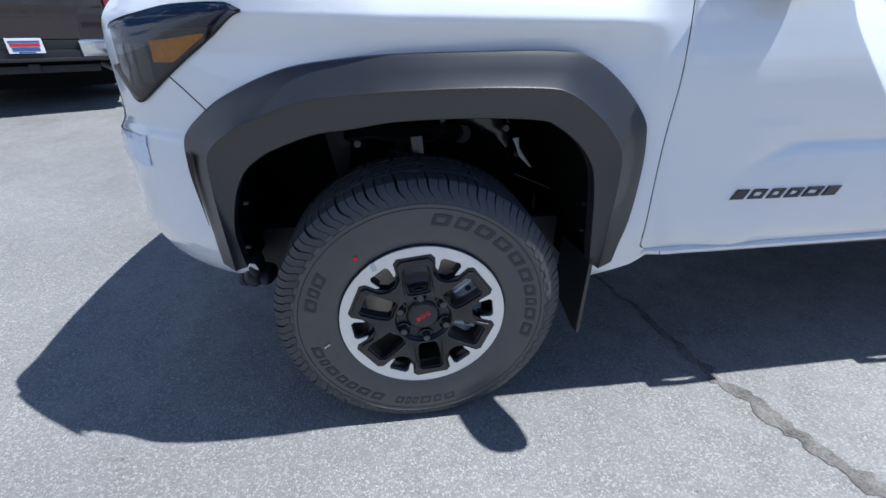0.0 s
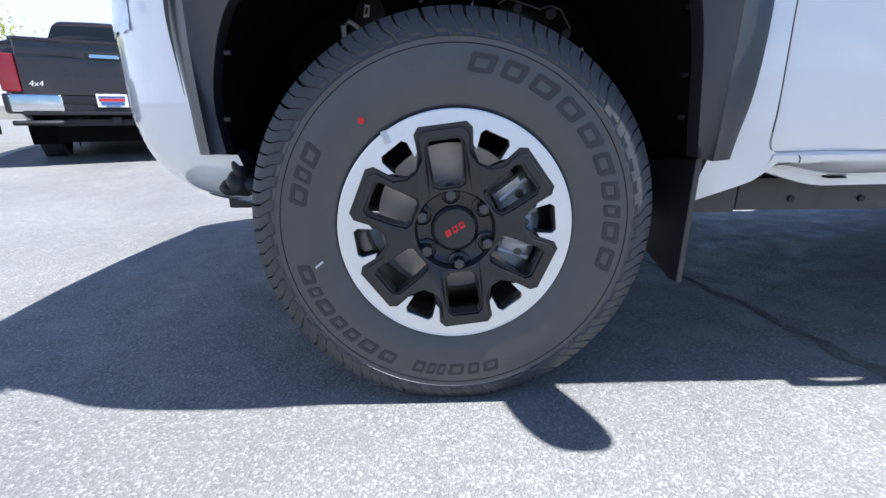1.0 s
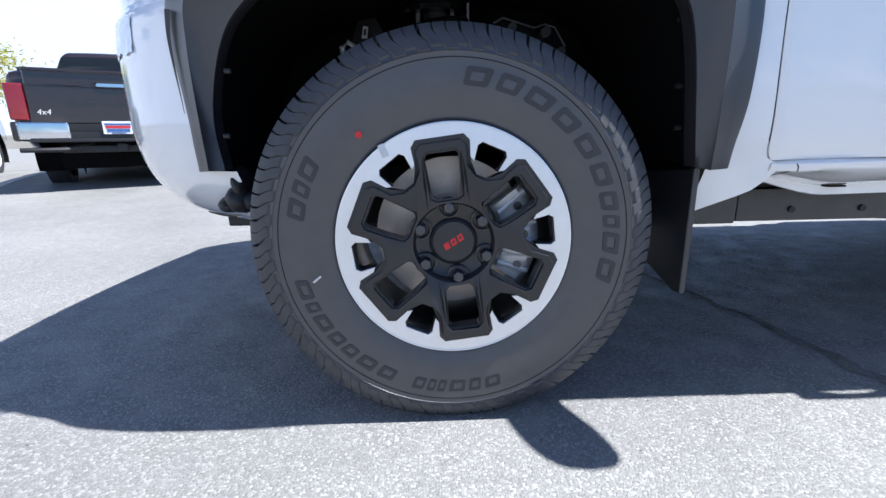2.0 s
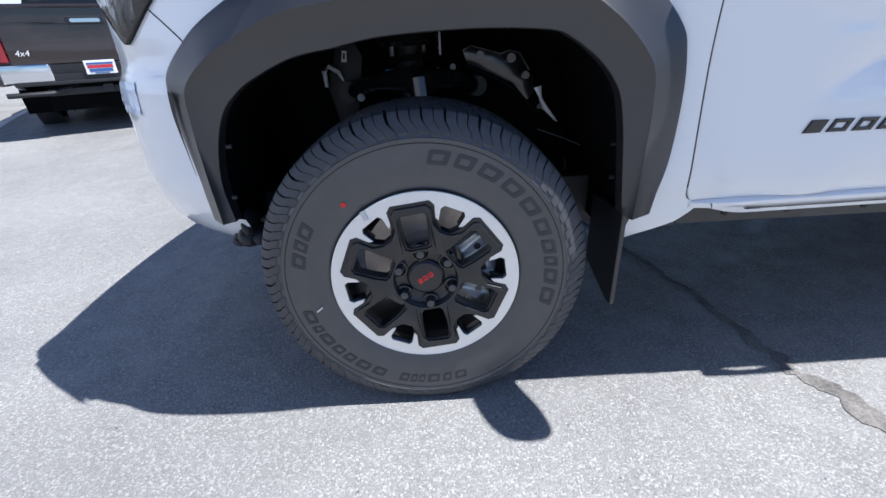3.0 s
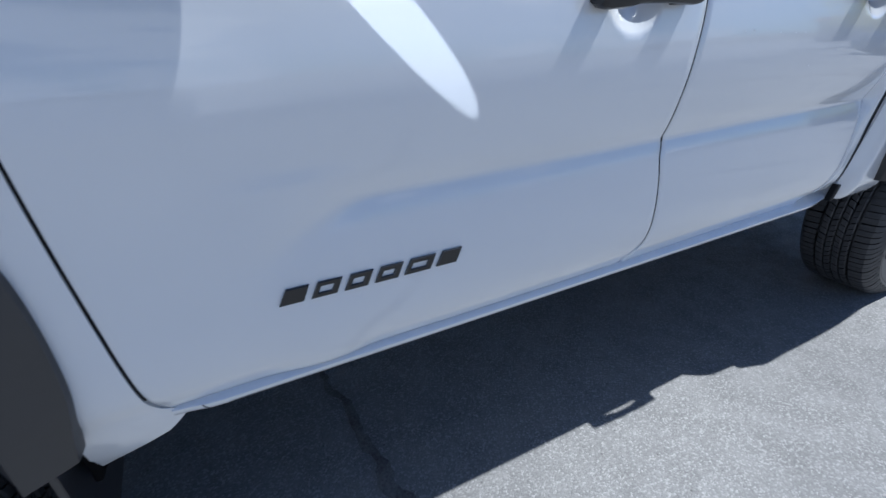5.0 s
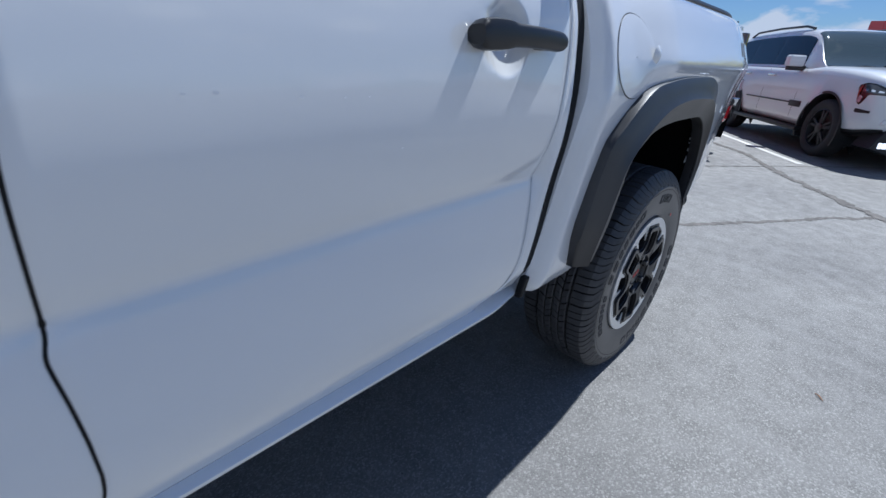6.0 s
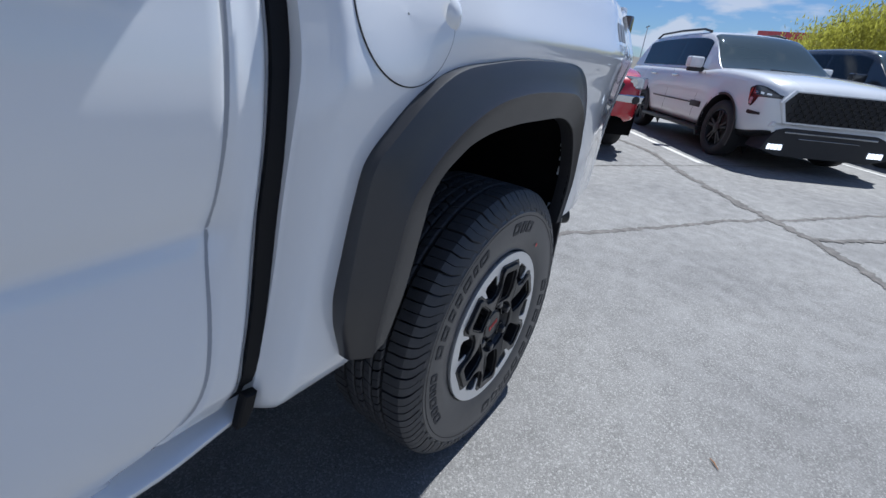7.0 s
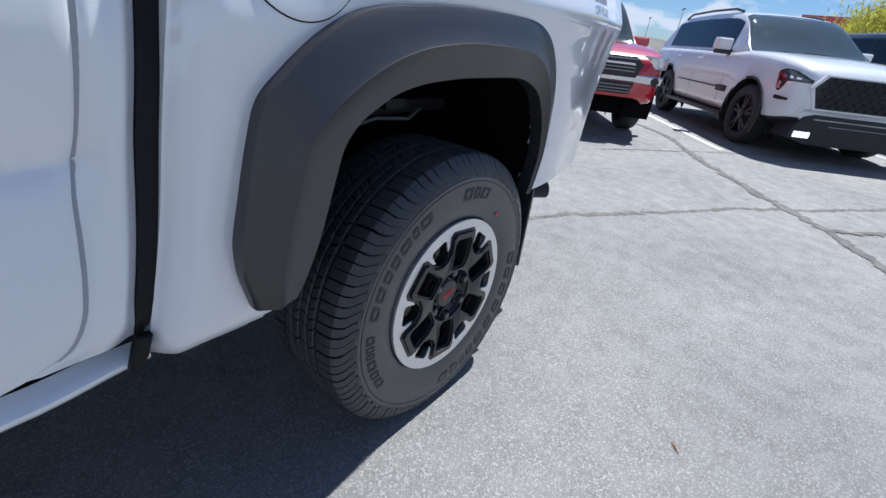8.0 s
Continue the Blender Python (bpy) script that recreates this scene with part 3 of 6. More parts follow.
for cx, cy, cz, sx, sy, sz in ((-0.470, 0.175, 0.466, 0.034, 0.055, 0.034), (-0.500, 0.180, 0.452, 0.026, 0.040, 0.020), (-0.440, 0.175, 0.462, 0.026, 0.050, 0.026), (-0.462, 0.165, 0.500, 0.020, 0.045, 0.036)):
    lump = bmesh.new()
    bmesh.ops.create_icosphere(lump, subdivisions=3, radius=1.0)
    for v in lump.verts:
        v.co *= 1 + 0.14 * noise.noise(v.co * 1.7 + Vector((cx * 9, 0, 0)))
    lump.transform(Matrix.Translation((cx, cy, cz)) @ Matrix.Diagonal((sx, sy, sz, 1)))
    join(bm, lump)
part("air_deflector", bm, FRAME, truck, "black rubber air deflector end")
# crinkled protective film left on the bumper corner
part("protective_film", grid(lambda s, z: nose_point(s, z - 0.010 * noise.noise(Vector((s * 25, z * 9, 7.0))), 0.0028 + 0.002 * noise.noise(Vector((s * 38, z * 30, 1.0))) + 0.0015 * noise.noise(Vector((s * 110, z * 90, 4.0)))), steps(s_at(-0.675), s_at(-0.835), 40), steps(0.782, 0.858, 22)), FILM, truck, "crinkled clear protective film")


# headlight: dark housing, bright inner pieces, amber reflector, clear lens
def lamp_patch(x0, x1, f0, f1, out, n=26, m=10, dome=0.0):
    us = [s_at(x0) + (s_at(x1) - s_at(x0)) * i / n for i in range(n + 1)]

    def at(s, f):
        x = lerp(PX, s)
        swell = dome * math.sin(math.pi * min(1.0, max(0.0, f))) ** 0.8
        return nose_point(s, lamp_low(x) + (lamp_high(x) - lamp_low(x)) * f, out + swell)
    return grid(at, us, steps(f0, f1, m))


lamp = part("headlight", flange(lamp_patch(-0.356, -0.711, -0.015, 1.015, 0.003, 60), (0.006, 0.010, 0)), LAMPIN, truck, "dark headlight with amber side reflector")
part("lamp_rim", flange(lamp_patch(-0.356, -0.711, -0.03, 0.045, 0.0075, 60, 2), (0.01, 0.02, 0)), SEAM, lamp)
part("lamp_rim", flange(lamp_patch(-0.356, -0.711, 0.955, 1.03, 0.0075, 60, 2), (0.01, 0.02, 0)), SEAM, lamp)
part("lens", lamp_patch(-0.356, -0.711, 0.0, 1.0, 0.0075, 60, 16, 0.016), LENS, lamp)


def lamp_piece(x0, x1, low, high, out, wave=0.0, n=18, m=6):
    """A piece inside the lamp between two lines given as heights at both ends."""
    def at(f, g):
        x = x0 + (x1 - x0) * f
        zl = max(low[0] + (low[1] - low[0]) * f, lamp_low(x) + 0.010)
        zh = min(high[0] + (high[1] - high[0]) * f, lamp_high(x) - 0.004)
        return nose_point(s_at(x), zl + (zh - zl) * g, out + wave * math.sin(9 * g + 5 * f))
    return flange(grid(at, steps(0, 1, n), steps(0, 1, m)), (0.001, 0.002, 0))


part("amber_reflector", lamp_piece(-0.592, -0.455, (1.031, 1.036), (1.073, 1.091), 0.0055, 0.0006), AMBER, lamp, "amber reflector")
for x0, x1, zs in ((-0.604, -0.640, (0.985, 1.068)), (-0.648, -0.668, (0.965, 1.066)), (-0.675, -0.700, (0.975, 1.064))):
    part("reflector_bowl", lamp_piece(x0, x1, (zs[0], zs[0]), (zs[1], zs[1]), 0.0050, 0.0016, 8, 8), SMOKED, lamp)
# blue-black band: the lens's reflection of the sky, put in as colour
part("sky_reflection_band", lamp_piece(-0.385, -0.705, (1.112, 1.074), (1.15, 1.11), 0.0055, 0.0, 30, 4), material("blue_black_gloss", (0.010, 0.014, 0.045), 0.10, coat=1.0), lamp)
far_lamp = mirrored(lamp, MID)
mirrored(bpy.data.objects["lens"], MID).parent = far_lamp

# slim dark vent let into the front flare's leading edge
vent_rows = [(a.lerp(b, 0.16), a.lerp(b, w)) for a, b, w in [(Vector(p), Vector(q), w) for (p, q, w) in zip(spline(FLARE_OUT[:4], 30)[9:27], spline(FLARE_MID[:4], 30)[9:27], steps(0.22, 0.50, 17))]]
part("bumper_vent", grid(lambda i, j: vent_rows[i][j] + Vector((-0.004, -0.0085, 0)), list(range(18)), [0, 1]), SEAM, truck)


# bonnet
def bonnet_at(u, v):
    x = -0.58 + 1.28 * u
    edge = 0.44 + 0.12 * max(0.0, (-0.2 - x) / 0.4)
    y = edge + (2 * (MID - edge)) * v
    crown = 1 - (2 * v - 1) ** 2
    z = lerp([(-0.58, 1.256), (-0.45, 1.268), (-0.2, 1.282), (0.2, 1.290), (0.7, 1.300)], x) + 0.035 * crown ** 0.7
    return (x, y, z)


part("bonnet", flange(grid(bonnet_at, steps(0, 1, 40), steps(0, 1, 40)), (0, 0, -0.02)), WHITE, truck)
part("grille", flange(grid(lambda y, z: (-0.845 + 0.04 * (z - 0.6), y, z), steps(0.55, 2 * MID - 0.55, 30), steps(0.62, 0.985, 12)), (0.03, 0, 0)), FRAME, truck, "black mesh grille")


# doors
def middle_edge(z):
    return lerp([(0.558, 1.690), (0.575, 1.716), (0.60, 1.735), (0.65, 1.744), (0.70, 1.744), (0.76, 1.741), (0.81, 1.737), (0.822, 1.738), (0.842, 1.743), (0.90, 1.747), (1.0, 1.754), (1.10, 1.766), (1.20, 1.772), (1.30, 1.772)], z)


def rear_edge(z):
    return lerp([(0.570, 2.470), (0.592, 2.530), (0.61, 2.562), (0.65, 2.586), (0.70, 2.599), (0.76, 2.609), (0.82, 2.618), (0.86, 2.628), (0.90, 2.638), (1.0, 2.655), (1.10, 2.668), (1.20, 2.673), (1.30, 2.665)], z)


GAP = 0.0022


def door_panel(name, left, right, z0, z1):
    """A door skin between two edges, rolled in a little all round."""
    vs = [z0 + 0.0008, z0 + 0.004] + steps(z0 + 0.010, 0.79, 26) + steps(0.795, 0.87, 20) + steps(0.88, 1.06, 16) + steps(1.066, z1 - 0.006, 44) + [z1]
    fs = sorted([0, 0.0015, 0.006] + steps(0.02, 0.98, 44) + steps(0.80, 0.965, 31)[1:-1] + steps(0.71, 0.88, 31)[1:-1] + [0.994, 0.9985, 1.0])

    def at(f, v):
        bottom_shift = rake(left(v) + (right(v) - left(v)) * f) - rake(left(0.9))
        z = v + bottom_shift
        x0, x1 = left(z) + GAP, right(z) - GAP
        x = x0 + (x1 - x0) * f
        edge = min(x - x0, x1 - x, z - z0 - bottom_shift)
        roll = 0.0025 * (1 - smooth01(0, 0.004, edge))
        return (x, door_y(x, z) + roll, z)
    return part(name, flange(grid(at, fs, vs), (0, 0.028, 0)), WHITE, truck)


front_door = door_panel("front_door", front_edge, middle_edge, 0.530, 1.285)
rear_door = door_panel("rear_door", middle_edge, rear_edge, 0.541, 1.275)
for d in (front_door, rear_door):
    mirrored(d, MID)

# black sheet behind the gaps: stops light leaks and paints in their shade
part("gap_backing", grid(lambda x, z: (x, door_y(x, z) + 0.022, z), steps(0.60, 2.70, 30), steps(0.54, 1.27, 16)), SEAM, truck)
# strips just inside the door gaps, shade as colour: black, grey at the rear
for edge, z0, finish in ((front_edge, 0.57, SEAM), (middle_edge, 0.59, SEAM), (rear_edge, 0.60, SEAM_GREY)):
    part("gap_shade_strip", flange(grid(lambda x, z: (edge(z) + x, door_y(edge(z), z) + 0.0036, z), [-0.009, 0.009], steps(z0, 1.27, 40)), (0, 0.01, 0)), finish, truck)


# sill below the doors
def sill_at(x, k):
    y, dz = [(0.094, 0.014), (0.074, 0.0025), (0.064, -0.0005), (0.0605, -0.004), (0.0610, -0.010), (0.067, -0.019), (0.083, -0.031), (0.108, -0.045), (0.150, -0.060), (0.183, -0.066), (0.185, -0.088), (0.190, -0.090)][k]
    return (x, y + 0.02 * smooth01(2.50, 2.66, x) + 0.012 * (1 - smooth01(0.665, 0.74, x)), 0.529 + rake(x) + dz * (1 if k < 6 else 0.45 + 0.55 * smooth01(0.66, 0.90, x)))


sill = part("sill", grid(sill_at, steps(0.665, 2.655, 70), list(range(12))), WHITE, truck)
mirrored(sill, MID)
for x in (0.90, 1.13, 1.36, 1.59, 1.82, 2.05, 2.28, 2.51):
    part("drain_slot", box(x - 0.022, 0.158, 0.4610 + rake(x), x + 0.022, 0.1815, 0.4655 + rake(x), 0.002, 1), SEAM, truck)
part("sill_seam", tube([sill_at(0.70 + 0.004 * k, k) for k in range(3, 10)], 0.0012, 6), SEAM, truck)


# cab corner behind the rear door, the dark gap, and the bed
def corner_end(z):
    return lerp([(0.575, 2.642), (0.61, 2.646), (0.65, 2.651), (0.70, 2.662), (0.76, 2.674), (0.82, 2.684), (0.90, 2.696), (1.0, 2.716), (1.10, 2.733), (1.30, 2.742)], z)


def bed_front(z):
    return lerp([(0.555, 2.654), (0.61, 2.664), (0.65, 2.673), (0.70, 2.685), (0.76, 2.698), (0.82, 2.709), (0.90, 2.722), (1.0, 2.740), (1.10, 2.758), (1.32, 2.768)], z)


CORNER = [(0.585, 0.076), (0.62, 0.063), (0.70, 0.058), (0.79, 0.057), (0.86, 0.054), (0.937, 0.049), (1.0, 0.050), (1.06, 0.056), (1.13, 0.066), (1.20, 0.077), (1.30, 0.105)]


def corner_at(f, z):
    x = rear_edge(z) - 0.0002 + (corner_end(z) - rear_edge(z) + 0.0002) * f
    turn = 0.016 * smooth01(0.60, 1.0, f) ** 2
    bead = 0.004 * math.exp(-((f - 0.06) / 0.05) ** 2)
    own = smooth01(0.0, 0.55, f)
    return (x, door_y(x, z) * (1 - own) + lerp(CORNER, z) * own + turn + bead + 0.003 * (1 - smooth01(0, 0.06, f)), z)


corner = part("cab_corner", flange(grid(corner_at, [0, 0.03, 0.08, 0.15] + steps(0.25, 1, 16), steps(0.585, 1.30, 60)), (0, 0.05, 0)), WHITE, truck)
mirrored(corner, MID)
# black strip laid in the gap, its colour standing in for deep shade
part("gap_shade_fill", flange(grid(lambda f, z: (corner_end(z) + 0.001 + 0.034 * f, lerp(CORNER, z) + 0.009, z), steps(0, 1, 8), steps(0.60, 1.31, 30)), (0, 0.2, 0)), SEAM, truck, "black strip standing in for shade between cab and bed")
BED = [(0.555, 0.060), (0.575, 0.042), (0.60, 0.034), (0.70, 0.026), (0.85, 0.018), (0.98, 0.004), (1.04, -0.004), (1.075, -0.010), (1.105, -0.0175), (1.118, -0.0195), (1.130, -0.0200), (1.138, -0.0188), (1.150, -0.0150), (1.170, -0.0070), (1.20, 0.0055), (1.24, 0.0215), (1.27, 0.0365), (1.29, 0.050), (1.304, 0.067), (1.312, 0.090), (1.315, 0.12)]


BED_LEAD = [(0.525, 0.080), (0.540, 0.058), (0.56, 0.045), (0.60, 0.034), (0.70, 0.026), (0.85, 0.016), (0.98, 0.005), (1.045, 0.001), (1.10, 0.008), (1.14, 0.017), (1.18, 0.029), (1.22, 0.044), (1.26, 0.063), (1.29, 0.083), (1.304, 0.098), (1.312, 0.112), (1.315, 0.135)]


def bed_y(x, z):
    front_turn = 0.034 * (1 - smooth01(0.0, 0.045, x - bed_front(z))) ** 1.6
    tail = 0.07 * smooth01(3.75, 4.32, x) ** 1.5
    w = smooth01(2.86, 3.16, x)
    return lerp(BED_LEAD, z) * (1 - w) + lerp(BED, z) * w + front_turn + tail


def bed_at(f, z):
    x0, x1 = bed_front(z) + 0.001, 4.285 + 0.02 * smooth01(0.8, 1.2, z)
    x = x0 + (x1 - x0) * f
    edge = min(x - x0, x1 - x)
    return (x, bed_y(x, z) + 0.006 * (1 - smooth01(0, 0.008, edge)), z)


hole_r = arch_hole(REAR_MID)
bed_fs = [0, 0.001, 0.003, 0.006] + steps(0.01, 0.99, 110) + [0.996, 0.999, 1]
bed_low = lambda x: lerp([(2.65, 0.543), (2.71, 0.533), (2.78, 0.538), (2.83, 0.550), (2.862, 0.566)], x) if x < 3.3 else 0.60
bed_side = part("bed_side", flange(grid(bed_at, bed_fs, steps(0.53, 1.02, 60) + steps(1.03, 1.315, 40), lambda co: (hole_r(co) or (co.z < 0.606 and co.x < 2.866)) and co.z > bed_low(co.x)), (0, 0.04, 0)), WHITE, truck)
mirrored(bed_side, MID)
rail = part("bed_rail_cap", flange(grid(lambda x, k: (x, bed_y(x, 1.312) + [0.0, -0.004, 0.0, 0.02, 0.06][k], [1.308, 1.318, 1.326, 1.330, 1.330][k]), steps(2.78, 4.30, 40), list(range(5))), (0, 0.0, -0.02)), FLARE, truck, "black plastic bed rail cap")
mirrored(rail, MID)
FUEL = (2.912, 1.138, 0.0945)


def fuel_patch(r, out, dome):
    rings = [0.02, 0.3, 0.6, 0.85, 0.94, 0.98, 1.0]

    def at(a, k):
        x, z = FUEL[0] + r * k * math.cos(a), FUEL[1] + r * k * math.sin(a)
        return (x, bed_y(x, z) - out - dome * (1 - k ** 6), z)
    return grid(at, [2 * math.pi * i / 64 for i in range(64)], rings, close=True)


part("fuel_door_gap", fuel_patch(FUEL[2] + 0.0022, 0.0008, 0), SEAM, truck)
fuel = part("fuel_door", flange(fuel_patch(FUEL[2], 0.0022, 0.0012), (0, 0.003, 0)), WHITE, truck)
part("finger_pull", grid(lambda a, k: (FUEL[0] + 0.094 + 0.021 * k * math.cos(a), bed_y(FUEL[0] + 0.094, FUEL[1] + 0.01) - 0.0032 + 0.0 * k - 0.010 * (1 - k * k), FUEL[1] + 0.008 + 0.024 * k * math.sin(a)), [2 * math.pi * i / 24 for i in range(24)], steps(0.02, 1, 6), close=True), WHITE, fuel)
# dark bracket closing the foot of the gap
part("gap_bracket", plate([[(2.661, 0.592), (2.650, 0.560), (2.636, 0.537), (2.621, 0.541), (2.632, 0.575), (2.640, 0.596)]], 0.020, 0.003, 0.060), SEAM, truck)

# tail: bumper corner, tailgate, tail light
tail = part("rear_bumper", flange(grid(lambda a, z: (4.06 + 0.40 * math.sin(a * math.pi / 2), 0.068 + 0.30 * (1 - math.cos(a * math.pi / 2)) + 0.05 * smooth01(0.66, 0.56, z) if z < 0.66 else 0.068 + 0.30 * (1 - math.cos(a * math.pi / 2)), z), steps(0, 1, 24), steps(0.585, 0.855, 14)), (0.0, 0.05, 0)), WHITE, truck)
part("rear_bumper_bar", box(4.30, 0.37, 0.60, 4.46, 2 * MID - 0.37, 0.85, 0.03), WHITE, truck)
mirrored(tail, MID)
part("tailgate", box(4.27, 0.12, 0.86, 4.33, 2 * MID - 0.12, 1.31, 0.02), WHITE, truck)
light_t = part("tail_light", box(4.270, 0.085, 0.90, 4.312, 0.16, 1.28, 0.010), material("tail_lens", (0.03, 0.006, 0.007), 0.15, coat=0.8), truck, "dark red tail light")
mirrored(light_t, MID)
part("tailpipe", tube([(3.60, 0.40, 0.50), (3.90, 0.22, 0.52), (4.02, 0.13, 0.53), (4.06, 0.10, 0.53)], 0.033, 16), FRAME, truck)

# cab above the doors, closed roof, dark glass
side_glass = part("side_window", grid(lambda x, f: (x + 0.16 * f * (1 if x < 1.0 else 0.2), 0.085 + 0.21 * f, 1.275 + 0.50 * f), steps(0.95, 2.45, 12), steps(0, 1, 6)), GLASS, truck)
mirrored(side_glass, MID)
cab_top = part("roof", flange(grid(lambda u, v: (1.15 + 1.45 * u, 0.28 + 1.38 * v, 1.78 + 0.10 * (1 - (2 * v - 1) ** 4) ** 0.5 * (0.6 + 0.4 * math.sin(math.pi * u))), steps(0, 1, 16), steps(0, 1, 24)), (0, 0, -0.05)), WHITE, truck)
part("windscreen", grid(lambda f, v: (0.52 + 0.70 * f, 0.16 + 0.12 * f + (1.62 - 0.24 * f) * v, 1.27 + 0.54 * f), steps(0, 1, 10), steps(0, 1, 10)), GLASS, truck)
part("rear_window", grid(lambda f, v: (2.70 - 0.10 * f, 0.12 + 0.16 * f + (1.70 - 0.32 * f) * v, 1.24 + 0.56 * f), steps(0, 1, 6), steps(0, 1, 6)), GLASS, truck)
post = part("roof_pillar", tube([(0.60, 0.10, 1.27), (0.85, 0.17, 1.50), (1.20, 0.27, 1.79)], 0.035, 8), WHITE, truck)
mirrored(post, MID)
post = part("roof_pillar", tube([(2.66, 0.09, 1.26), (2.60, 0.18, 1.50), (2.53, 0.28, 1.79)], 0.06, 8), WHITE, truck)
mirrored(post, MID)
part("bed_floor", box(2.70, 0.42, 0.80, 4.27, 2 * MID - 0.42, 0.84), FRAME, truck)
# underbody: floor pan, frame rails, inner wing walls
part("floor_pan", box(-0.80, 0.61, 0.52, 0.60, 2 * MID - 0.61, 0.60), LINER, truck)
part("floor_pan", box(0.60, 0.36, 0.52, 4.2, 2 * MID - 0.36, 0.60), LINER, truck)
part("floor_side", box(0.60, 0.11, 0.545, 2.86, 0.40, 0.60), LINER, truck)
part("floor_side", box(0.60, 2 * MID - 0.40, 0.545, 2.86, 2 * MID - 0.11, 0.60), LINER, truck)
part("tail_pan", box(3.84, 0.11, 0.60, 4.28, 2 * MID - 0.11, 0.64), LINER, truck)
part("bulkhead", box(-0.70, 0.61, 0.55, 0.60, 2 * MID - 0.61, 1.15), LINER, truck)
RAIL = material("grey_frame_coat", (0.075, 0.072, 0.068), 0.45, grain=(16, 0.25))
part("side_rail", box(0.80, 0.335, 0.350, 2.60, 0.357, 0.44, 0.006), RAIL, truck, "grey coated frame side rail")
part("rail_end", box(0.56, 0.330, 0.345, 0.795, 0.357, 0.44, 0.010), RAIL, truck)
for x in (0.95, 1.15, 1.40, 1.70, 2.00, 2.30):
    part("rail_bolt", tube([(x, 0.336, 0.382), (x, 0.328, 0.382)], 0.009, 10), FRAME, truck)
part("gearbox", box(0.35, MID - 0.17, 0.27, 1.45, MID + 0.20, 0.54, 0.05), FRAME, truck)
part("fuel_tank", box(1.50, MID + 0.08, 0.30, 2.55, MID + 0.52, 0.54, 0.05), FRAME, truck)
part("skid_plate", box(-0.48, MID - 0.42, 0.31, 0.30, MID + 0.42, 0.34, 0.012), FRAME, truck)
part("driveshaft", tube([(1.45, MID, 0.42), (3.30, MID, HUB_Z)], 0.04, 14), FRAME, truck)
part("exhaust", tube([(0.8, MID - 0.30, 0.36), (1.7, MID - 0.34, 0.36), (2.5, MID - 0.34, 0.37), (2.9, MID - 0.30, 0.46)], [0.03, 0.08, 0.08, 0.03], 14), FRAME, truck)
for x in (0.62, 1.48, 2.62):
    part("crossmember", box(x, 0.44, 0.36, x + 0.10, 2 * MID - 0.44, 0.50, 0.012), FRAME, truck)
for y in (0.36, 2 * MID - 0.44):
    part("frame_rail", box(-0.60, y, 0.365, 4.2, y + 0.08, 0.52, 0.008), FRAME, truck, "black steel frame rail")


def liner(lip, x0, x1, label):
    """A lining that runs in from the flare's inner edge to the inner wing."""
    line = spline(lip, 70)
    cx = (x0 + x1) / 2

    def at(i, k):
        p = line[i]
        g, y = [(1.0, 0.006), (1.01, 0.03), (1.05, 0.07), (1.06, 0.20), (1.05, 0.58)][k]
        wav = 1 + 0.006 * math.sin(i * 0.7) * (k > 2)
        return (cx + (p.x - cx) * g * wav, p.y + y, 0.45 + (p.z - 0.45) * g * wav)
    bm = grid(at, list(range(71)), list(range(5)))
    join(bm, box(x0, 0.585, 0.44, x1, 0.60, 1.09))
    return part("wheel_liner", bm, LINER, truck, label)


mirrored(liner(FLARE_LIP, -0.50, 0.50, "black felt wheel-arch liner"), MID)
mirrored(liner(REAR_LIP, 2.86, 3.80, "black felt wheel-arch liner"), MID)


def flap(x, lean, z0, z1, y0):
    bm = plate([[(0.0, z1), (0.205, z1 - 0.02), (0.205, z0 + 0.045), (0.03, z0), (0.0, z0 + 0.004)]], 0.012, 0.002)
    bm.transform(Matrix.Translation((x, y0, 0)) @ Matrix.Rotation(radians(lean), 4, "Y") @ Matrix.Rotation(radians(90), 4, "Z"))
    return part("mud_flap", bm, FLARE, truck, "black rubber mud flap")


mirrored(flap(0.500, 0, 0.250, 0.520, 0.046), MID)
# added near-black boards that block lit ground from showing through the front arch
mirrored(part("arch_blocker", box(-0.500, 0.16, 0.46, -0.488, 0.60, 0.85, 0.004), LINER, truck), MID)
mirrored(part("arch_blocker", box(0.512, 0.10, 0.40, 0.524, 0.60, 0.80, 0.004), LINER, truck), MID)
mirrored(flap(3.815, 0, 0.300, 0.600, 0.028), MID)


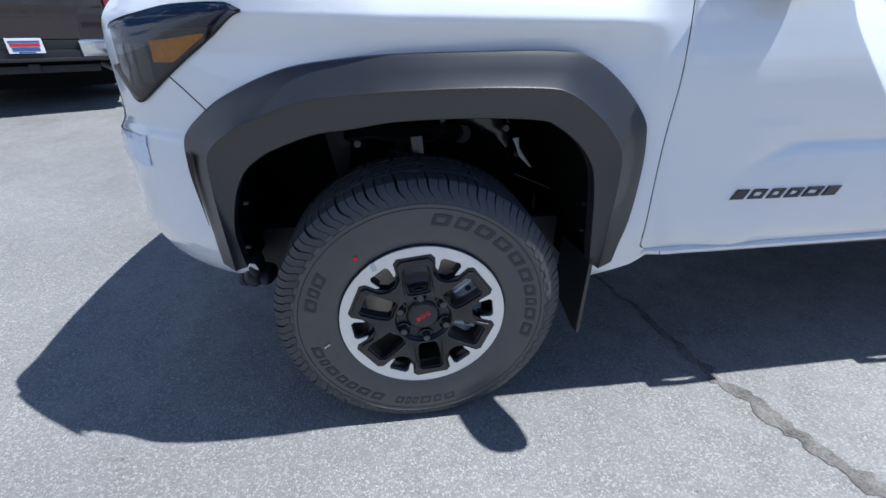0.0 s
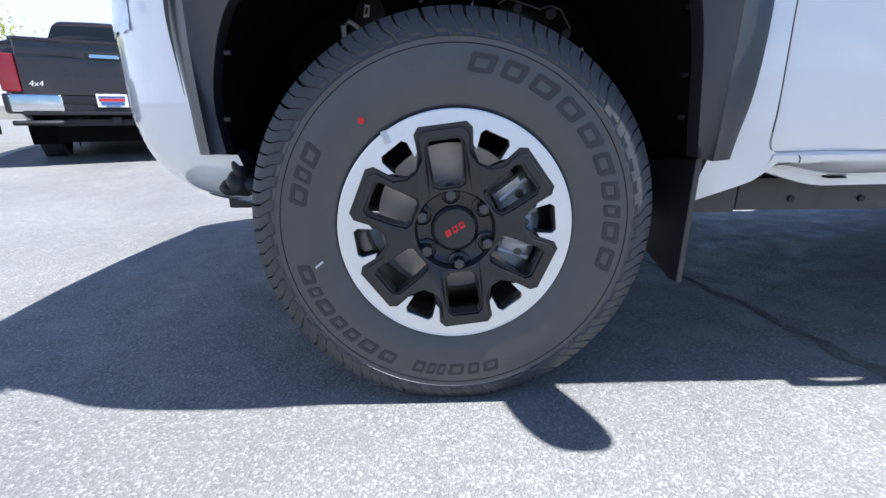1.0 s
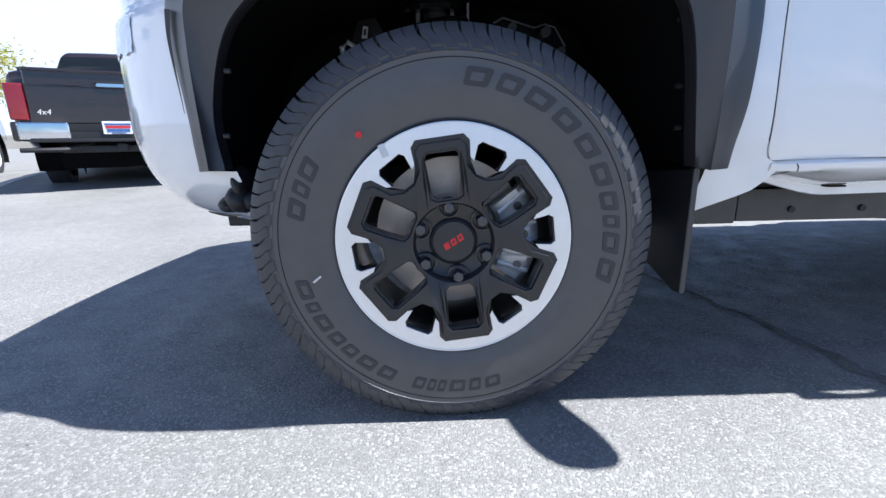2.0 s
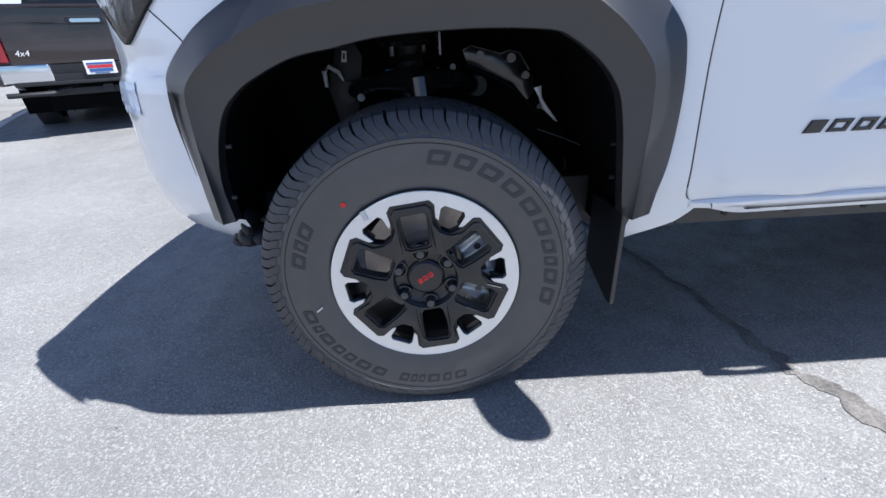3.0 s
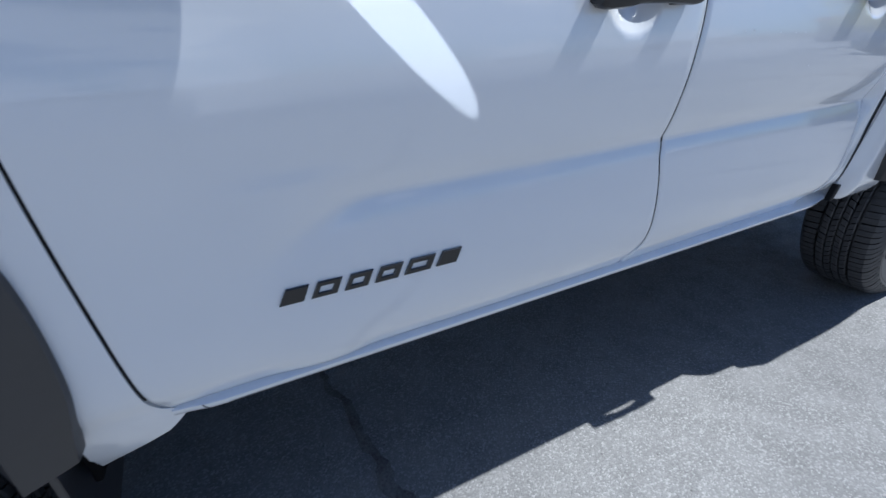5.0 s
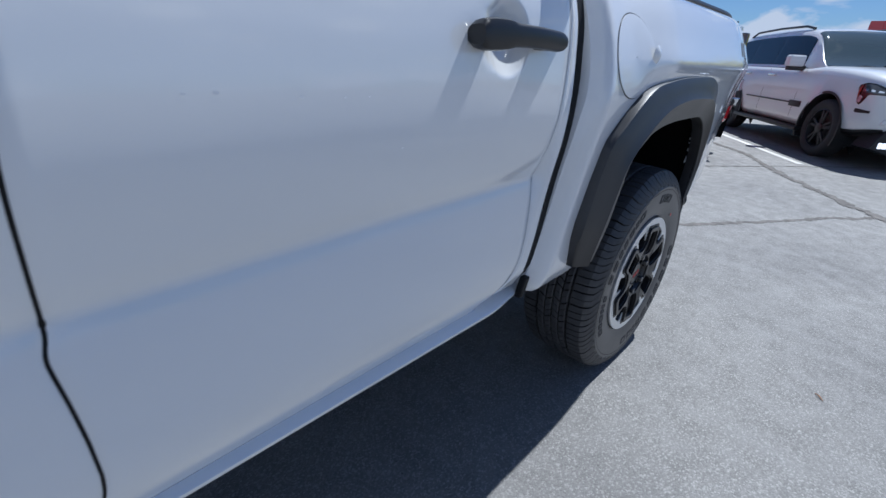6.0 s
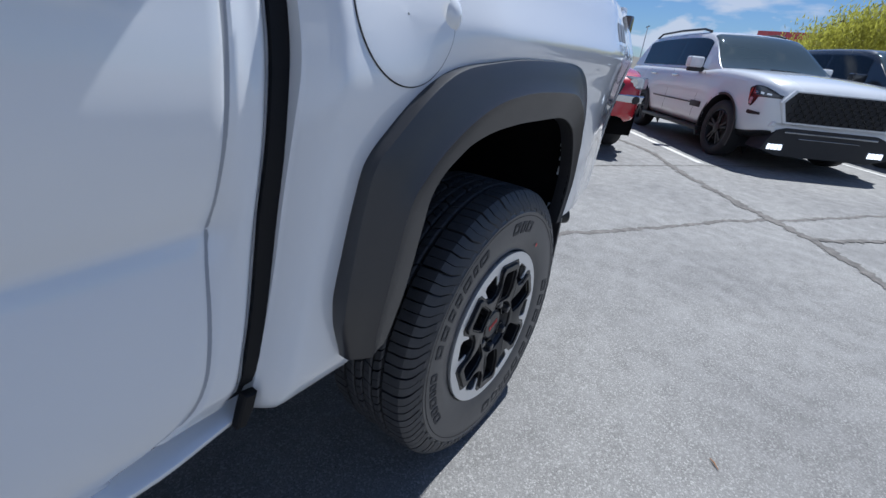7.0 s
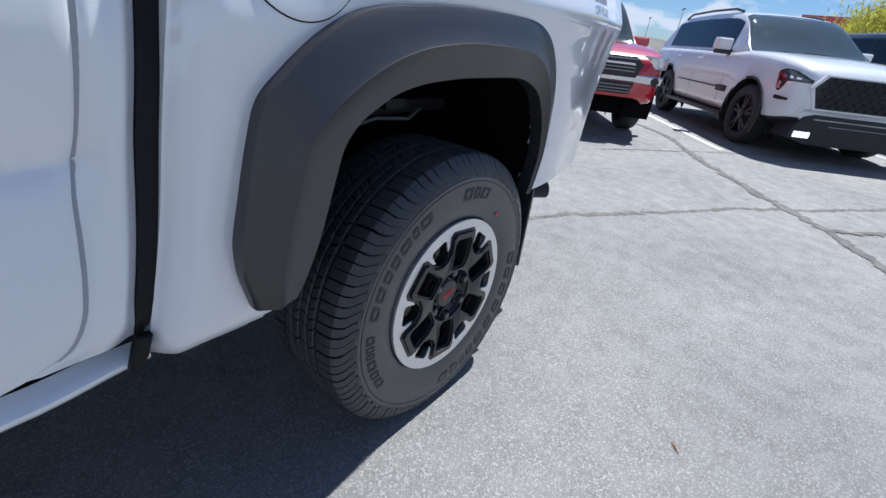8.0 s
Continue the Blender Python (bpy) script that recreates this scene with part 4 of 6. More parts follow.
# door handles: a black bar on two feet over a scooped cup
def handle(door, x0, x1, z):
    n = 40
    keys = [(0.0, 0.70), (0.02, 0.98), (0.08, 1.15), (0.26, 1.10), (0.36, 0.90), (0.6, 0.86), (0.9, 0.86), (0.97, 0.75), (1.0, 0.55)]

    def at(f, a):
        x = x0 + (x1 - x0) * f
        h = 0.021 * lerp(keys, f)
        zc = z + 0.004 * math.sin(math.pi * f)
        back = 0.010 + 0.010 * smooth01(0.16, 0.0, f) + 0.008 * smooth01(0.86, 1.0, f)
        c, s = math.cos(a), math.sin(a)
        k = max(abs(c), abs(s)) ** 0.55
        return (x, lerp(DOOR, z - rake(x)) + 0.008 * smooth01(1.4, 2.45, x) - 0.025 - 0.004 * math.sin(math.pi * f) + (back + 0.006 * smooth01(0.62, 0.78, f) + 0.006 * smooth01(0.40, 0.28, f) if c > 0 else 0.013) * c / k, zc + h * s / k)
    bm = grid(lambda a, f: at(f, a), [2 * math.pi * i / 20 for i in range(20)], steps(0, 1, n), close=True)
    for e in (0.0, 1.0):
        bm.faces.new([bm.verts.new(at(e, 2 * math.pi * i / 20)) for i in range(20)])
    bmesh.ops.remove_doubles(bm, verts=bm.verts, dist=1e-5)
    h = part("handle", bm, material("satin_black_handle", (0.016, 0.016, 0.017), 0.32, grain=(30, 0.15)), door, "satin black pull handle")
    for a, b in ((0.045, 0.20), (0.78, 0.95)):
        part("handle_foot", box(x0 + (x1 - x0) * a, door_y(x0, z) - 0.030, z - 0.016, x0 + (x1 - x0) * b, door_y(x0, z) + 0.006, z + 0.013, 0.006), BADGE, door)
    return h


handle(front_door, 1.461, 1.709, 1.136)
handle(rear_door, 2.331, 2.579, 1.152)

# dried water specks on the rear door
SPECK = material("dried_speck", (0.86, 0.87, 0.88), 0.5)
for x, z, r in ((1.903, 1.071, 0.0016), (1.934, 1.072, 0.0022), (2.031, 1.065, 0.0018), (2.092, 1.063, 0.0013), (2.131, 1.063, 0.0012), (2.192, 0.987, 0.0014)):
    part("dried_speck", grid(lambda a, k: (x + r * k * math.cos(a) * 1.6, door_y(x, z) - 0.0012, z + r * k * math.sin(a)), [math.pi * i / 5 for i in range(10)], [0.05, 1.0], close=True), SPECK, rear_door)

# badge of six black slanted blocks on the front door
bx = 0.872
for w, cut in ((0.048, 0.014), (0.052, 0.012), (0.050, 0.010), (0.052, 0.010), (0.060, 0.012), (0.050, 0.014)):
    zb = 0.690 + rake(bx)
    loops = [[(-0.003, -0.002), (w - 0.011, -0.002), (w + 0.002, 0.0265), (0.012, 0.0265)]]
    if cut < 0.013:
        loops.append([(0.010, 0.0065), (w - 0.019, 0.0065), (w - 0.013, 0.0180), (0.016, 0.0180)])
    bm = plate(loops, 0.006, 0.0012)
    bm.transform(Matrix.Translation((bx, door_y(bx, 0.70) - 0.005, zb)))
    part("badge_block", bm, BADGE, front_door)
    bx += w + 0.0045


# door mirror
def mirror_shell():
    size = [(0.0, 0.05), (0.02, 0.42), (0.06, 0.66), (0.13, 0.83), (0.28, 0.96), (0.55, 1.0), (1.0, 0.86)]
    shift = [(0.0, 0.985), (0.10, 0.980), (0.40, 0.957), (1.0, 0.915)]

    def at(a, f):
        r, c, s = lerp(size, f), math.cos(a), math.sin(a)
        k = (abs(c) ** 2.5 + abs(s) ** 2.5) ** (1 / 2.5)
        return (lerp(shift, f) + 0.052 * r * c / k, -0.184 + 0.215 * f, 1.275 + 0.098 * r * s / k)
    fs = [0, 0.01, 0.02, 0.04, 0.06, 0.10, 0.15] + steps(0.2, 1, 9)
    bm = grid(at, [2 * math.pi * i / 32 for i in range(32)], fs, close=True)
    for f in (0, 1):
        bm.faces.new([bm.verts.new(at(2 * math.pi * i / 32, f)) for i in range(32)])
    bmesh.ops.remove_doubles(bm, verts=bm.verts, dist=1e-5)
    return bm


part("door_mirror", mirror_shell(), FLARE, truck, "black door mirror")
part("mirror_arm", box(0.690, 0.005, 1.200, 0.840, 0.12, 1.262, 0.016), FLARE, truck)
part("mirror_neck", tube([(0.80, 0.06, 1.235), (0.86, 0.03, 1.24), (0.92, 0.01, 1.25)], 0.028, 12), FLARE, truck)

DECAL_AT = (3.948, 1.140)
# grey decal high on the bed's tail: three blocks over two words
DECAL = material("grey_decal", (0.20, 0.21, 0.23), 0.4)


def on_bed(bm, out=0.0012):
    for v in bm.verts:
        v.co.y = bed_y(v.co.x, v.co.z) - out
    return bm


words = bpy.data.curves.new("words", "FONT")
words.body, words.size, words.align_x, words.shear = "OFF ROAD", 0.031, "CENTER", 0.15
words_ob = bpy.data.objects.new("words", words)
words_mesh = bpy.data.meshes.new_from_object(words_ob)
bpy.data.objects.remove(words_ob)
bpy.data.curves.remove(words)
bm = bmesh.new()
bm.from_mesh(words_mesh)
bpy.data.meshes.remove(words_mesh)
bm.transform(Matrix.Translation((DECAL_AT[0], 0, DECAL_AT[1])) @ Matrix.Rotation(radians(90), 4, "X"))
part("decal_words", on_bed(bm), DECAL, bed_side, "grey lettering", smooth=False)
for i in range(3):
    a = DECAL_AT[0] - 0.070 + 0.050 * i
    bm = grid(lambda u, v: (a + u + 0.012 * v / 0.055, 0, DECAL_AT[1] + 0.032 + v), steps(0, 0.038, 4), steps(0, 0.050, 4))
    part("decal_block", on_bed(bm), DECAL, bed_side, smooth=False)


# ---- wheels ----
def polar(r, w, ang):
    """A point r out along a spoke at ang and w across it."""
    a = radians(ang)
    return (r * math.cos(a) - w * math.sin(a), r * math.sin(a) + w * math.cos(a))


def ring_pts(r, n=120):
    return [(r * math.cos(2 * math.pi * i / n), r * math.sin(2 * math.pi * i / n)) for i in range(n)]


def dished(bm, amount=0.009):
    for v in bm.verts:
        r = math.hypot(v.co.x, v.co.z)
        v.co.y += amount * smooth01(0.112, 0.080, r)
    return bm


def star(grow):
    pts = []
    for k in range(6):
        for r, w in ((0.124, -0.0585), (0.150, -0.048), (0.186, -0.051), (0.1985, -0.041), (0.1985, 0.041), (0.186, 0.051), (0.150, 0.048), (0.124, 0.0585)):
            g = grow * (0.25 if r < 0.13 else 1.0)
            pts.append(polar(r + g, w + (g if w > 0 else -g), 60 * k))
    return pts


def big_windows(grow):
    g = grow
    return [[polar(r, w, 60 * k) for r, w in ((0.088 - g, -0.020), (0.094 - g, -0.027 - g), (0.120, -0.030 - g), (0.168, -0.032 - g), (0.1745 + g, -0.027), (0.1745 + g, 0.027), (0.168, 0.032 + g), (0.120, 0.030 + g), (0.094 - g, 0.027 + g), (0.088 - g, 0.020))] for k in range(6)]


def ring_hole(grow):
    """The inner edge of the bright ring, notched outwards between the spokes."""
    pts = []
    for k in range(6):
        pts += [polar(0.1815, w, 60 * k) for w in (-0.040, -0.02, 0.0, 0.02, 0.040)]
        g = grow
        pts += [polar(r, w, 60 * k + 30) for r, w in ((0.158, -0.0245 - g), (0.188, -0.0295 - g), (0.197 + g, -0.0235), (0.197 + g, 0.0235), (0.188, 0.0295 + g), (0.158, 0.0245 + g))]
    return pts


TYRE = [(0.222, 0.022), (0.2275, 0.011), (0.2325, 0.004), (0.2375, 0.0015), (0.243, 0.0005), (0.25, -0.0025), (0.27, -0.0065), (0.295, -0.009), (0.32, -0.0095), (0.341, -0.0085), (0.3455, -0.0095), (0.3475, -0.0078), (0.360, -0.0045), (0.368, 0.0025), (0.375, 0.012), (0.380, 0.024), (0.3825, 0.036), (0.384, 0.08), (0.3845, 0.13)]
TYRE = TYRE + [(r, 0.26 - y) for r, y in reversed(TYRE[:-1])]
FLAT = -0.3895


def squash(bm):
    """The loaded tyre: flat where it meets the ground, bulging a little just above."""
    for v in bm.verts:
        if v.co.z < FLAT:
            v.co.z = FLAT
        r = math.hypot(v.co.x, v.co.z)
        if v.co.z < -0.25 and r > 0.25:
            v.co.y += (0.002 if v.co.y > 0.13 else -0.002) * smooth01(-0.25, -0.36, v.co.z) * smooth01(0.25, 0.33, r) * (1 - smooth01(0.375, 0.395, r))
    return bm


LUG_FOOT = [(0.349, -0.0098), (0.357, -0.0082), (0.364, -0.0055), (0.372, -0.0015)]


def tread():
    """Blocks in four rows, the outer ones wrapping over the shoulders."""
    bm = bmesh.new()
    n = 98

    def block(a0, a1, sect, skew=0.0, bend=()):
        turn = [skew * i for i in range(len(sect))] if not bend else bend
        ring, base = [], []
        for a in (a0, a1):
            ring.append([bm.verts.new((r * math.cos(a + turn[i]), y, r * math.sin(a + turn[i]))) for i, (r, y) in enumerate(sect)])
            base.append([bm.verts.new(((r - 0.016) * math.cos(a + turn[i]), y + (0.006 if i == 0 and y < 0.02 else (-0.006 if i == 0 and y > 0.24 else 0)), (r - 0.016) * math.sin(a + turn[i]))) for i, (r, y) in enumerate(sect)])
        for i in range(len(sect) - 1):
            bm.faces.new((ring[0][i], ring[1][i], ring[1][i + 1], ring[0][i + 1]))
            bm.faces.new((ring[0][i], ring[0][i + 1], base[0][i + 1], base[0][i]))
            bm.faces.new((ring[1][i], base[1][i], base[1][i + 1], ring[1][i + 1]))
        bm.faces.new((ring[0][0], base[0][0], base[1][0], ring[1][0]))
        bm.faces.new((ring[0][-1], ring[1][-1], base[1][-1], base[0][-1]))
    pitch = 2 * math.pi / n
    rng = random.Random(5)
    for k in range(n):
        a = k * pitch + rng.uniform(-0.004, 0.004)
        w = pitch * (0.855 if k % 2 else 0.83)
        foot = 0.350 if k % 2 else 0.357
        # each shoulder lug runs straight down and then sweeps aside to its foot on the sidewall
        side = [(foot, lerp(LUG_FOOT, foot)), (0.364, lerp(LUG_FOOT, 0.364)), (0.3715, -0.0015), (0.380, 0.0035), (0.390, 0.010), (0.3985, 0.020), (0.4015, 0.032), (0.4025, 0.066)]
        block(a, a + w, side, 0.0, (-0.060 if k % 2 else -0.048, -0.040, -0.022, -0.006, 0.0, 0.0, 0.004, 0.010))
        block(a + pitch * 0.5, a + pitch * 0.5 + w, [(r, 0.26 - y) for r, y in side[1:]], -0.004)
        for y0, y1, sk, off in ((0.076, 0.100, 0.030, 0.15), (0.104, 0.128, -0.030, 0.55), (0.132, 0.156, 0.030, 0.30), (0.160, 0.186, -0.030, 0.75)):
            b = a + pitch * off
            block(b, b + pitch * 0.86, [(0.4005, y0), (0.4030, y0 + 0.004), (0.4030, y1 - 0.004), (0.4005, y1)], sk * 0.5)
    return squash(bm)


def sidewall_marks():
    """Raised blocks the size of the moulded lettering, in two arcs."""
    out = []
    for start, widths, r0, r1 in ((87.5, (11.5, 10.5, 12, 11.5, 11.5, 11, 9, 6, 10, 11), 0.290, 0.322), (-71, (8, 6, 8, 4, 4, 6), 0.294, 0.320), (-113, (8.5, 9, 7, 7, 9, 5, 10), 0.294, 0.320), (-189, (9, 6, 9), 0.288, 0.320)):
        a = start
        for w in widths:
            a0, a1 = radians(a - 0.10 * w), radians(a - 0.86 * w)
            a -= w
            out.append((a0, a1, r0, r1))
    return out


def mark_mesh(a0, a1, r0, r1):
    bm = bmesh.new()

    def y_of(r):
        return lerp([(0.25, -0.0025), (0.27, -0.0065), (0.295, -0.009), (0.32, -0.0095), (0.341, -0.0085)], r)
    da, dr = (a1 - a0), (r1 - r0)
    outer = [(a0 + da * u, r0 + dr * v) for u, v in [(0.08, 0), (0.92, 0), (1, 0.12), (1, 0.88), (0.92, 1), (0.08, 1), (0, 0.88), (0, 0.12)]]
    inner = [(a0 + da * (0.22 + 0.52 * u), r0 + dr * (0.24 + 0.48 * v)) for u, v in [(0.08, 0), (0.92, 0), (1, 0.12), (1, 0.88), (0.92, 1), (0.08, 1), (0, 0.88), (0, 0.12)]]
    rings = []
    for pts, up in ((outer, -0.0005), (outer, 0.0013), (inner, 0.0013), (inner, -0.0005)):
        lean = [a - 0.22 * (r - r0) / r for a, r in pts]
        rings.append([bm.verts.new((r * math.cos(a), y_of(r) - up, r * math.sin(a))) for a, (_, r) in zip(lean, pts)])
    for p, q in zip(rings, rings[1:]):
        for i in range(8):
            bm.faces.new((p[i], p[(i + 1) % 8], q[(i + 1) % 8], q[i]))
    return bm


def hex_nut():
    bm = bmesh.new()
    rings = []
    for r, y, n in ((0.0135, 0.014, 18), (0.0135, 0.010, 18), (0.0105, 0.008, 18), (0.0103, -0.010, 18), (0.0085, -0.0145, 18), (0.0050, -0.0152, 18)):
        ring = []
        for i in range(n):
            a = 2 * math.pi * i / n
            k = r / max(math.cos((a % (math.pi / 3)) - math.pi / 6), 0.01) * 0.90 if 0.008 < r < 0.0115 else r
            ring.append(bm.verts.new((k * math.cos(a), y, k * math.sin(a))))
        rings.append(ring)
    for p, q in zip(rings, rings[1:]):
        for i in range(18):
            bm.faces.new((p[i], p[(i + 1) % 18], q[(i + 1) % 18], q[i]))
    bm.faces.new(rings[-1])
    return bm


def wheel(x, y, z, turn, marks_turn, brake):
    w = new("wheel")
    w.parent = truck
    w.matrix_basis = pose(x, y, z)
    tagged(w, "all-terrain tyre on a black and machined six-spoke alloy wheel")
    part("tyre", squash(lathe(TYRE, 144)), RUBBER, w, "black all-terrain tyre with raised sidewall marks", angle=35)
    part("tread", tread(), TREAD, w, angle=25)
    spin = Matrix.Rotation(radians(-turn), 4, "Y")
    pieces = [part("rim_barrel", lathe([(0.2215, 0.020), (0.226, 0.010), (0.229, 0.001), (0.2285, -0.0045), (0.2262, -0.0050), (0.2235, -0.0035)], 120), ALLOY, w)]
    pieces.append(part("rim_inner", lathe([(0.224, -0.001), (0.212, 0.012), (0.203, 0.04), (0.197, 0.12), (0.203, 0.20), (0.212, 0.225)], 96), WHEELBLK, w))
    pieces.append(part("machined_ring", plate([ring_pts(0.2255, 160), ring_hole(0.0)], 0.004, 0.0005, -0.0042), ALLOY, w, "bright machined outer ring"))
    pieces.append(part("ring_backing", plate([ring_pts(0.2250, 160), ring_hole(-0.0008)], 0.034, 0, 0.0002), WHEELBLK, w, smooth=False))
    pieces.append(part("spoke_step", dished(plate([star(0.0040), ring_pts(0.079, 60)] + big_windows(0.0), 0.030, 0.001, -0.0062)), WHEELBLK, w))
    pieces.append(part("spokes", dished(plate([star(-0.0042), ring_pts(0.079, 60)] + big_windows(0.0040), 0.011, 0.0018, -0.0130, 1)), WHEELBLK, w, "satin black spokes", angle=22))
    hub = part("hub_dish", lathe([(0.0860, 0.002), (0.0815, 0.0005), (0.0785, 0.003), (0.0745, 0.014), (0.066, 0.0185), (0.048, 0.0195), (0.0455, 0.014), (0.0425, 0.0125)], 72), WHEELBLK, w)
    cap = part("hub_cap", lathe([(0.0435, 0.022), (0.0425, 0.0110), (0.0400, 0.0090), (0.0385, 0.0100), (0.034, 0.0095), (0.0, 0.0090)], 60), WHEELBLK, w, "black hub cap with red print")
    pieces += [hub, cap]
    for k in range(6):
        nx, nz = polar(0.06985, 0, 60 * k)
        bm = hex_nut()
        bm.transform(Matrix.Translation((nx, 0.014, nz)) @ Matrix.Scale(1.18, 4))
        pieces.append(part("wheel_nut", bm, NUT, w, angle=30))
        bm = lathe([(0.0225, 0.022), (0.0215, 0.0105), (0.0190, 0.0095), (0.0178, 0.016), (0.0170, 0.028)], 24)
        bm.transform(Matrix.Translation((nx, 0.0, nz)))
        pieces.append(part("nut_pocket", bm, BADGE, w, "gloss black nut pocket"))
    # three red blocks on the cap
    for i, bw in enumerate((-0.022, -0.0065, 0.009)):
        loops = [[(bw, -0.0065), (bw + 0.0115, -0.0065), (bw + 0.0135, 0.0065), (bw + 0.002, 0.0065)], [(bw + 0.0035, -0.002), (bw + 0.009, -0.002), (bw + 0.0098, 0.0028), (bw + 0.0045, 0.0028)]]
        bm = plate(loops if i else loops[:1], 0.0012, 0, 0.0080)
        bm.transform(Matrix.Rotation(radians(65), 4, "Y"))
        pieces.append(part("cap_print", bm, RED, w, smooth=False))
    for p in pieces:
        p.data.transform(spin)
    mt = Matrix.Rotation(radians(-marks_turn), 4, "Y")
    for a0, a1, r0, r1 in sidewall_marks():
        m = part("sidewall_mark", mark_mesh(a0, a1, r0, r1), LETTER, w, smooth=False)
        m.data.transform(mt)
    bm = bmesh.new()
    bmesh.ops.create_circle(bm, cap_ends=True, radius=0.0062, segments=20)
    bm.transform(mt @ Matrix.Translation((-0.170, -0.0088, 0.207)) @ Matrix.Rotation(radians(90), 4, "X"))
    part("paint_dot", bm, RED, w, "red paint dot", smooth=False)
    bm = lathe([(0.3445, -0.0091), (0.3455, -0.0104), (0.3468, -0.0091)], 144)
    part("sidewall_rib", squash(bm), RUBBER, w)
    part("sidewall_groove", squash(lathe([(0.3345, -0.0094), (0.3353, -0.0098), (0.3362, -0.0094)], 144)), SEAM, w)
    # small tag at the rim's edge and a chalk tick on the sidewall
    if brake:
        bm = box(-0.006, -0.0075, -0.012, 0.006, -0.0055, 0.012, 0.001)
        bm.transform(Matrix.Translation((-0.128, 0, 0.178)) @ Matrix.Rotation(radians(-20), 4, "Y"))
        part("balance_tag", bm, STEEL, w, "bare metal balance tag")
        bm = box(-0.010, -0.0108, -0.0022, 0.010, -0.0085, 0.0022, 0.0008)
        bm.transform(Matrix.Translation((-0.268, 0, -0.064)) @ Matrix.Rotation(radians(-38), 4, "Y"))
        part("chalk_tick", bm, LINEPAINT, w, "white chalk tick", smooth=False)
    # brake
    part("brake_disc", lathe([(0.085, 0.112), (0.162, 0.112), (0.1625, 0.118), (0.1625, 0.140), (0.090, 0.142)], 64), RUSTY, w, "worn steel brake disc")
    part("brake_hat", lathe([(0.0, 0.070), (0.078, 0.070), (0.083, 0.075), (0.085, 0.115)], 48), RUSTY, w)
    if brake:
        def cal(a, k):
            r, yy = [(0.096, 0.105), (0.098, 0.058), (0.112, 0.046), (0.160, 0.044), (0.178, 0.058), (0.184, 0.080), (0.184, 0.150)][k]
            return (r * math.cos(a), yy + 0.004 * math.sin(7 * a), r * math.sin(a))
        bm = flange(grid(cal, steps(radians(-36), radians(38), 24), list(range(7))), (0, 0.03, 0))
        part("brake_caliper", bm, STEEL, w, "bare metal brake caliper")
        for a in (-30, -19, -8, 6, 17, 28):
            (ax, az), (bx_, bz_) = polar(0.106, 0, a), polar(0.172, 0, a + 5)
            part("caliper_rib", tube([(ax, 0.046, az), (bx_, 0.046, bz_)], 0.0065, 8), STEEL, w)
        for a in (-24, 2, 26):
            cx, cz = polar(0.146, 0, a)
            part("caliper_bolt", tube([(cx, 0.054, cz), (cx, 0.040, cz)], 0.009, 8), NUT, w)
    return w


HUB = 0.3895
front_wheel = wheel(0.0, 0.0, HUB, 97, 0, True)
rear_wheel = wheel(3.352, 0.0, HUB, 84, -78, False)
copy_thing(front_wheel, pose(0.0, 2 * MID, HUB, 0, 0, 180))
copy_thing(rear_wheel, pose(3.352, 2 * MID, HUB, 0, 0, 180))

# suspension seen through the front arch
GLOSS = material("gloss_black_chassis", (0.010, 0.010, 0.011), 0.22, coat=0.5, grain=(9, 0.25))


def stamped(loop, y, depth, mat, label="", name="bracket"):
    """A pressed plate standing in the arch, its rim turned out."""
    return part(name, plate([loop], depth, 0.003, y, 1), mat, truck, label)


part("upper_arm", tube([(-0.20, 0.50, 0.785), (-0.10, 0.40, 0.815), (0.0, 0.30, 0.825), (0.10, 0.40, 0.815), (0.17, 0.50, 0.785)], [0.030, 0.026, 0.036, 0.026, 0.030], 12), GLOSS, truck)
part("arm_bush", tube([(-0.21, 0.47, 0.785), (-0.21, 0.55, 0.785)], 0.030, 16), FRAME, truck)
part("arm_bush", tube([(0.18, 0.47, 0.785), (0.18, 0.55, 0.785)], 0.030, 16), FRAME, truck)
part("knuckle", tube([(0.01, 0.27, 0.83), (0.02, 0.25, 0.72), (0.02, 0.22, 0.50)], [0.030, 0.024, 0.034], 12), GLOSS, truck)
part("spring_seat", lathe([(0.0, 0.0), (0.080, 0.0), (0.086, 0.010), (0.082, 0.028), (0.050, 0.034), (0.0, 0.034)], 28), GLOSS, truck).matrix_basis = pose(-0.02, 0.45, 0.905, 90)
part("damper", tube([(-0.02, 0.45, 1.0), (0.0, 0.40, 0.45)], 0.035, 14), FRAME, truck)
part("spring", tube([(-0.01 + 0.072 * math.cos(t * 0.55), 0.44 + 0.072 * math.sin(t * 0.55), 0.56 + 0.0048 * t) for t in range(72)], 0.009, 6), GLOSS, truck)
for x in (-0.065, 0.025):
    part("mount_stud", tube([(x, 0.42, 0.88), (x, 0.42, 0.925)], 0.006, 8), DULL, truck)
stamped([(-0.245, 0.62), (-0.215, 0.62), (-0.165, 0.88), (-0.19, 0.93), (-0.235, 0.93), (-0.285, 0.80)], 0.535, 0.006, FRAME, name="inner_panel")
stamped([(0.135, 0.885), (0.16, 0.897), (0.245, 0.872), (0.272, 0.880), (0.300, 0.872), (0.345, 0.800), (0.352, 0.765), (0.322, 0.735), (0.280, 0.790), (0.150, 0.845)], 0.440, 0.008, GLOSS, name="wing_bracket")
part("wing_bracket_rim", tube([(0.135, 0.437, 0.885), (0.16, 0.437, 0.897), (0.245, 0.437, 0.872), (0.272, 0.437, 0.880), (0.300, 0.437, 0.872), (0.330, 0.437, 0.825)], 0.0022, 6), DULL, truck)
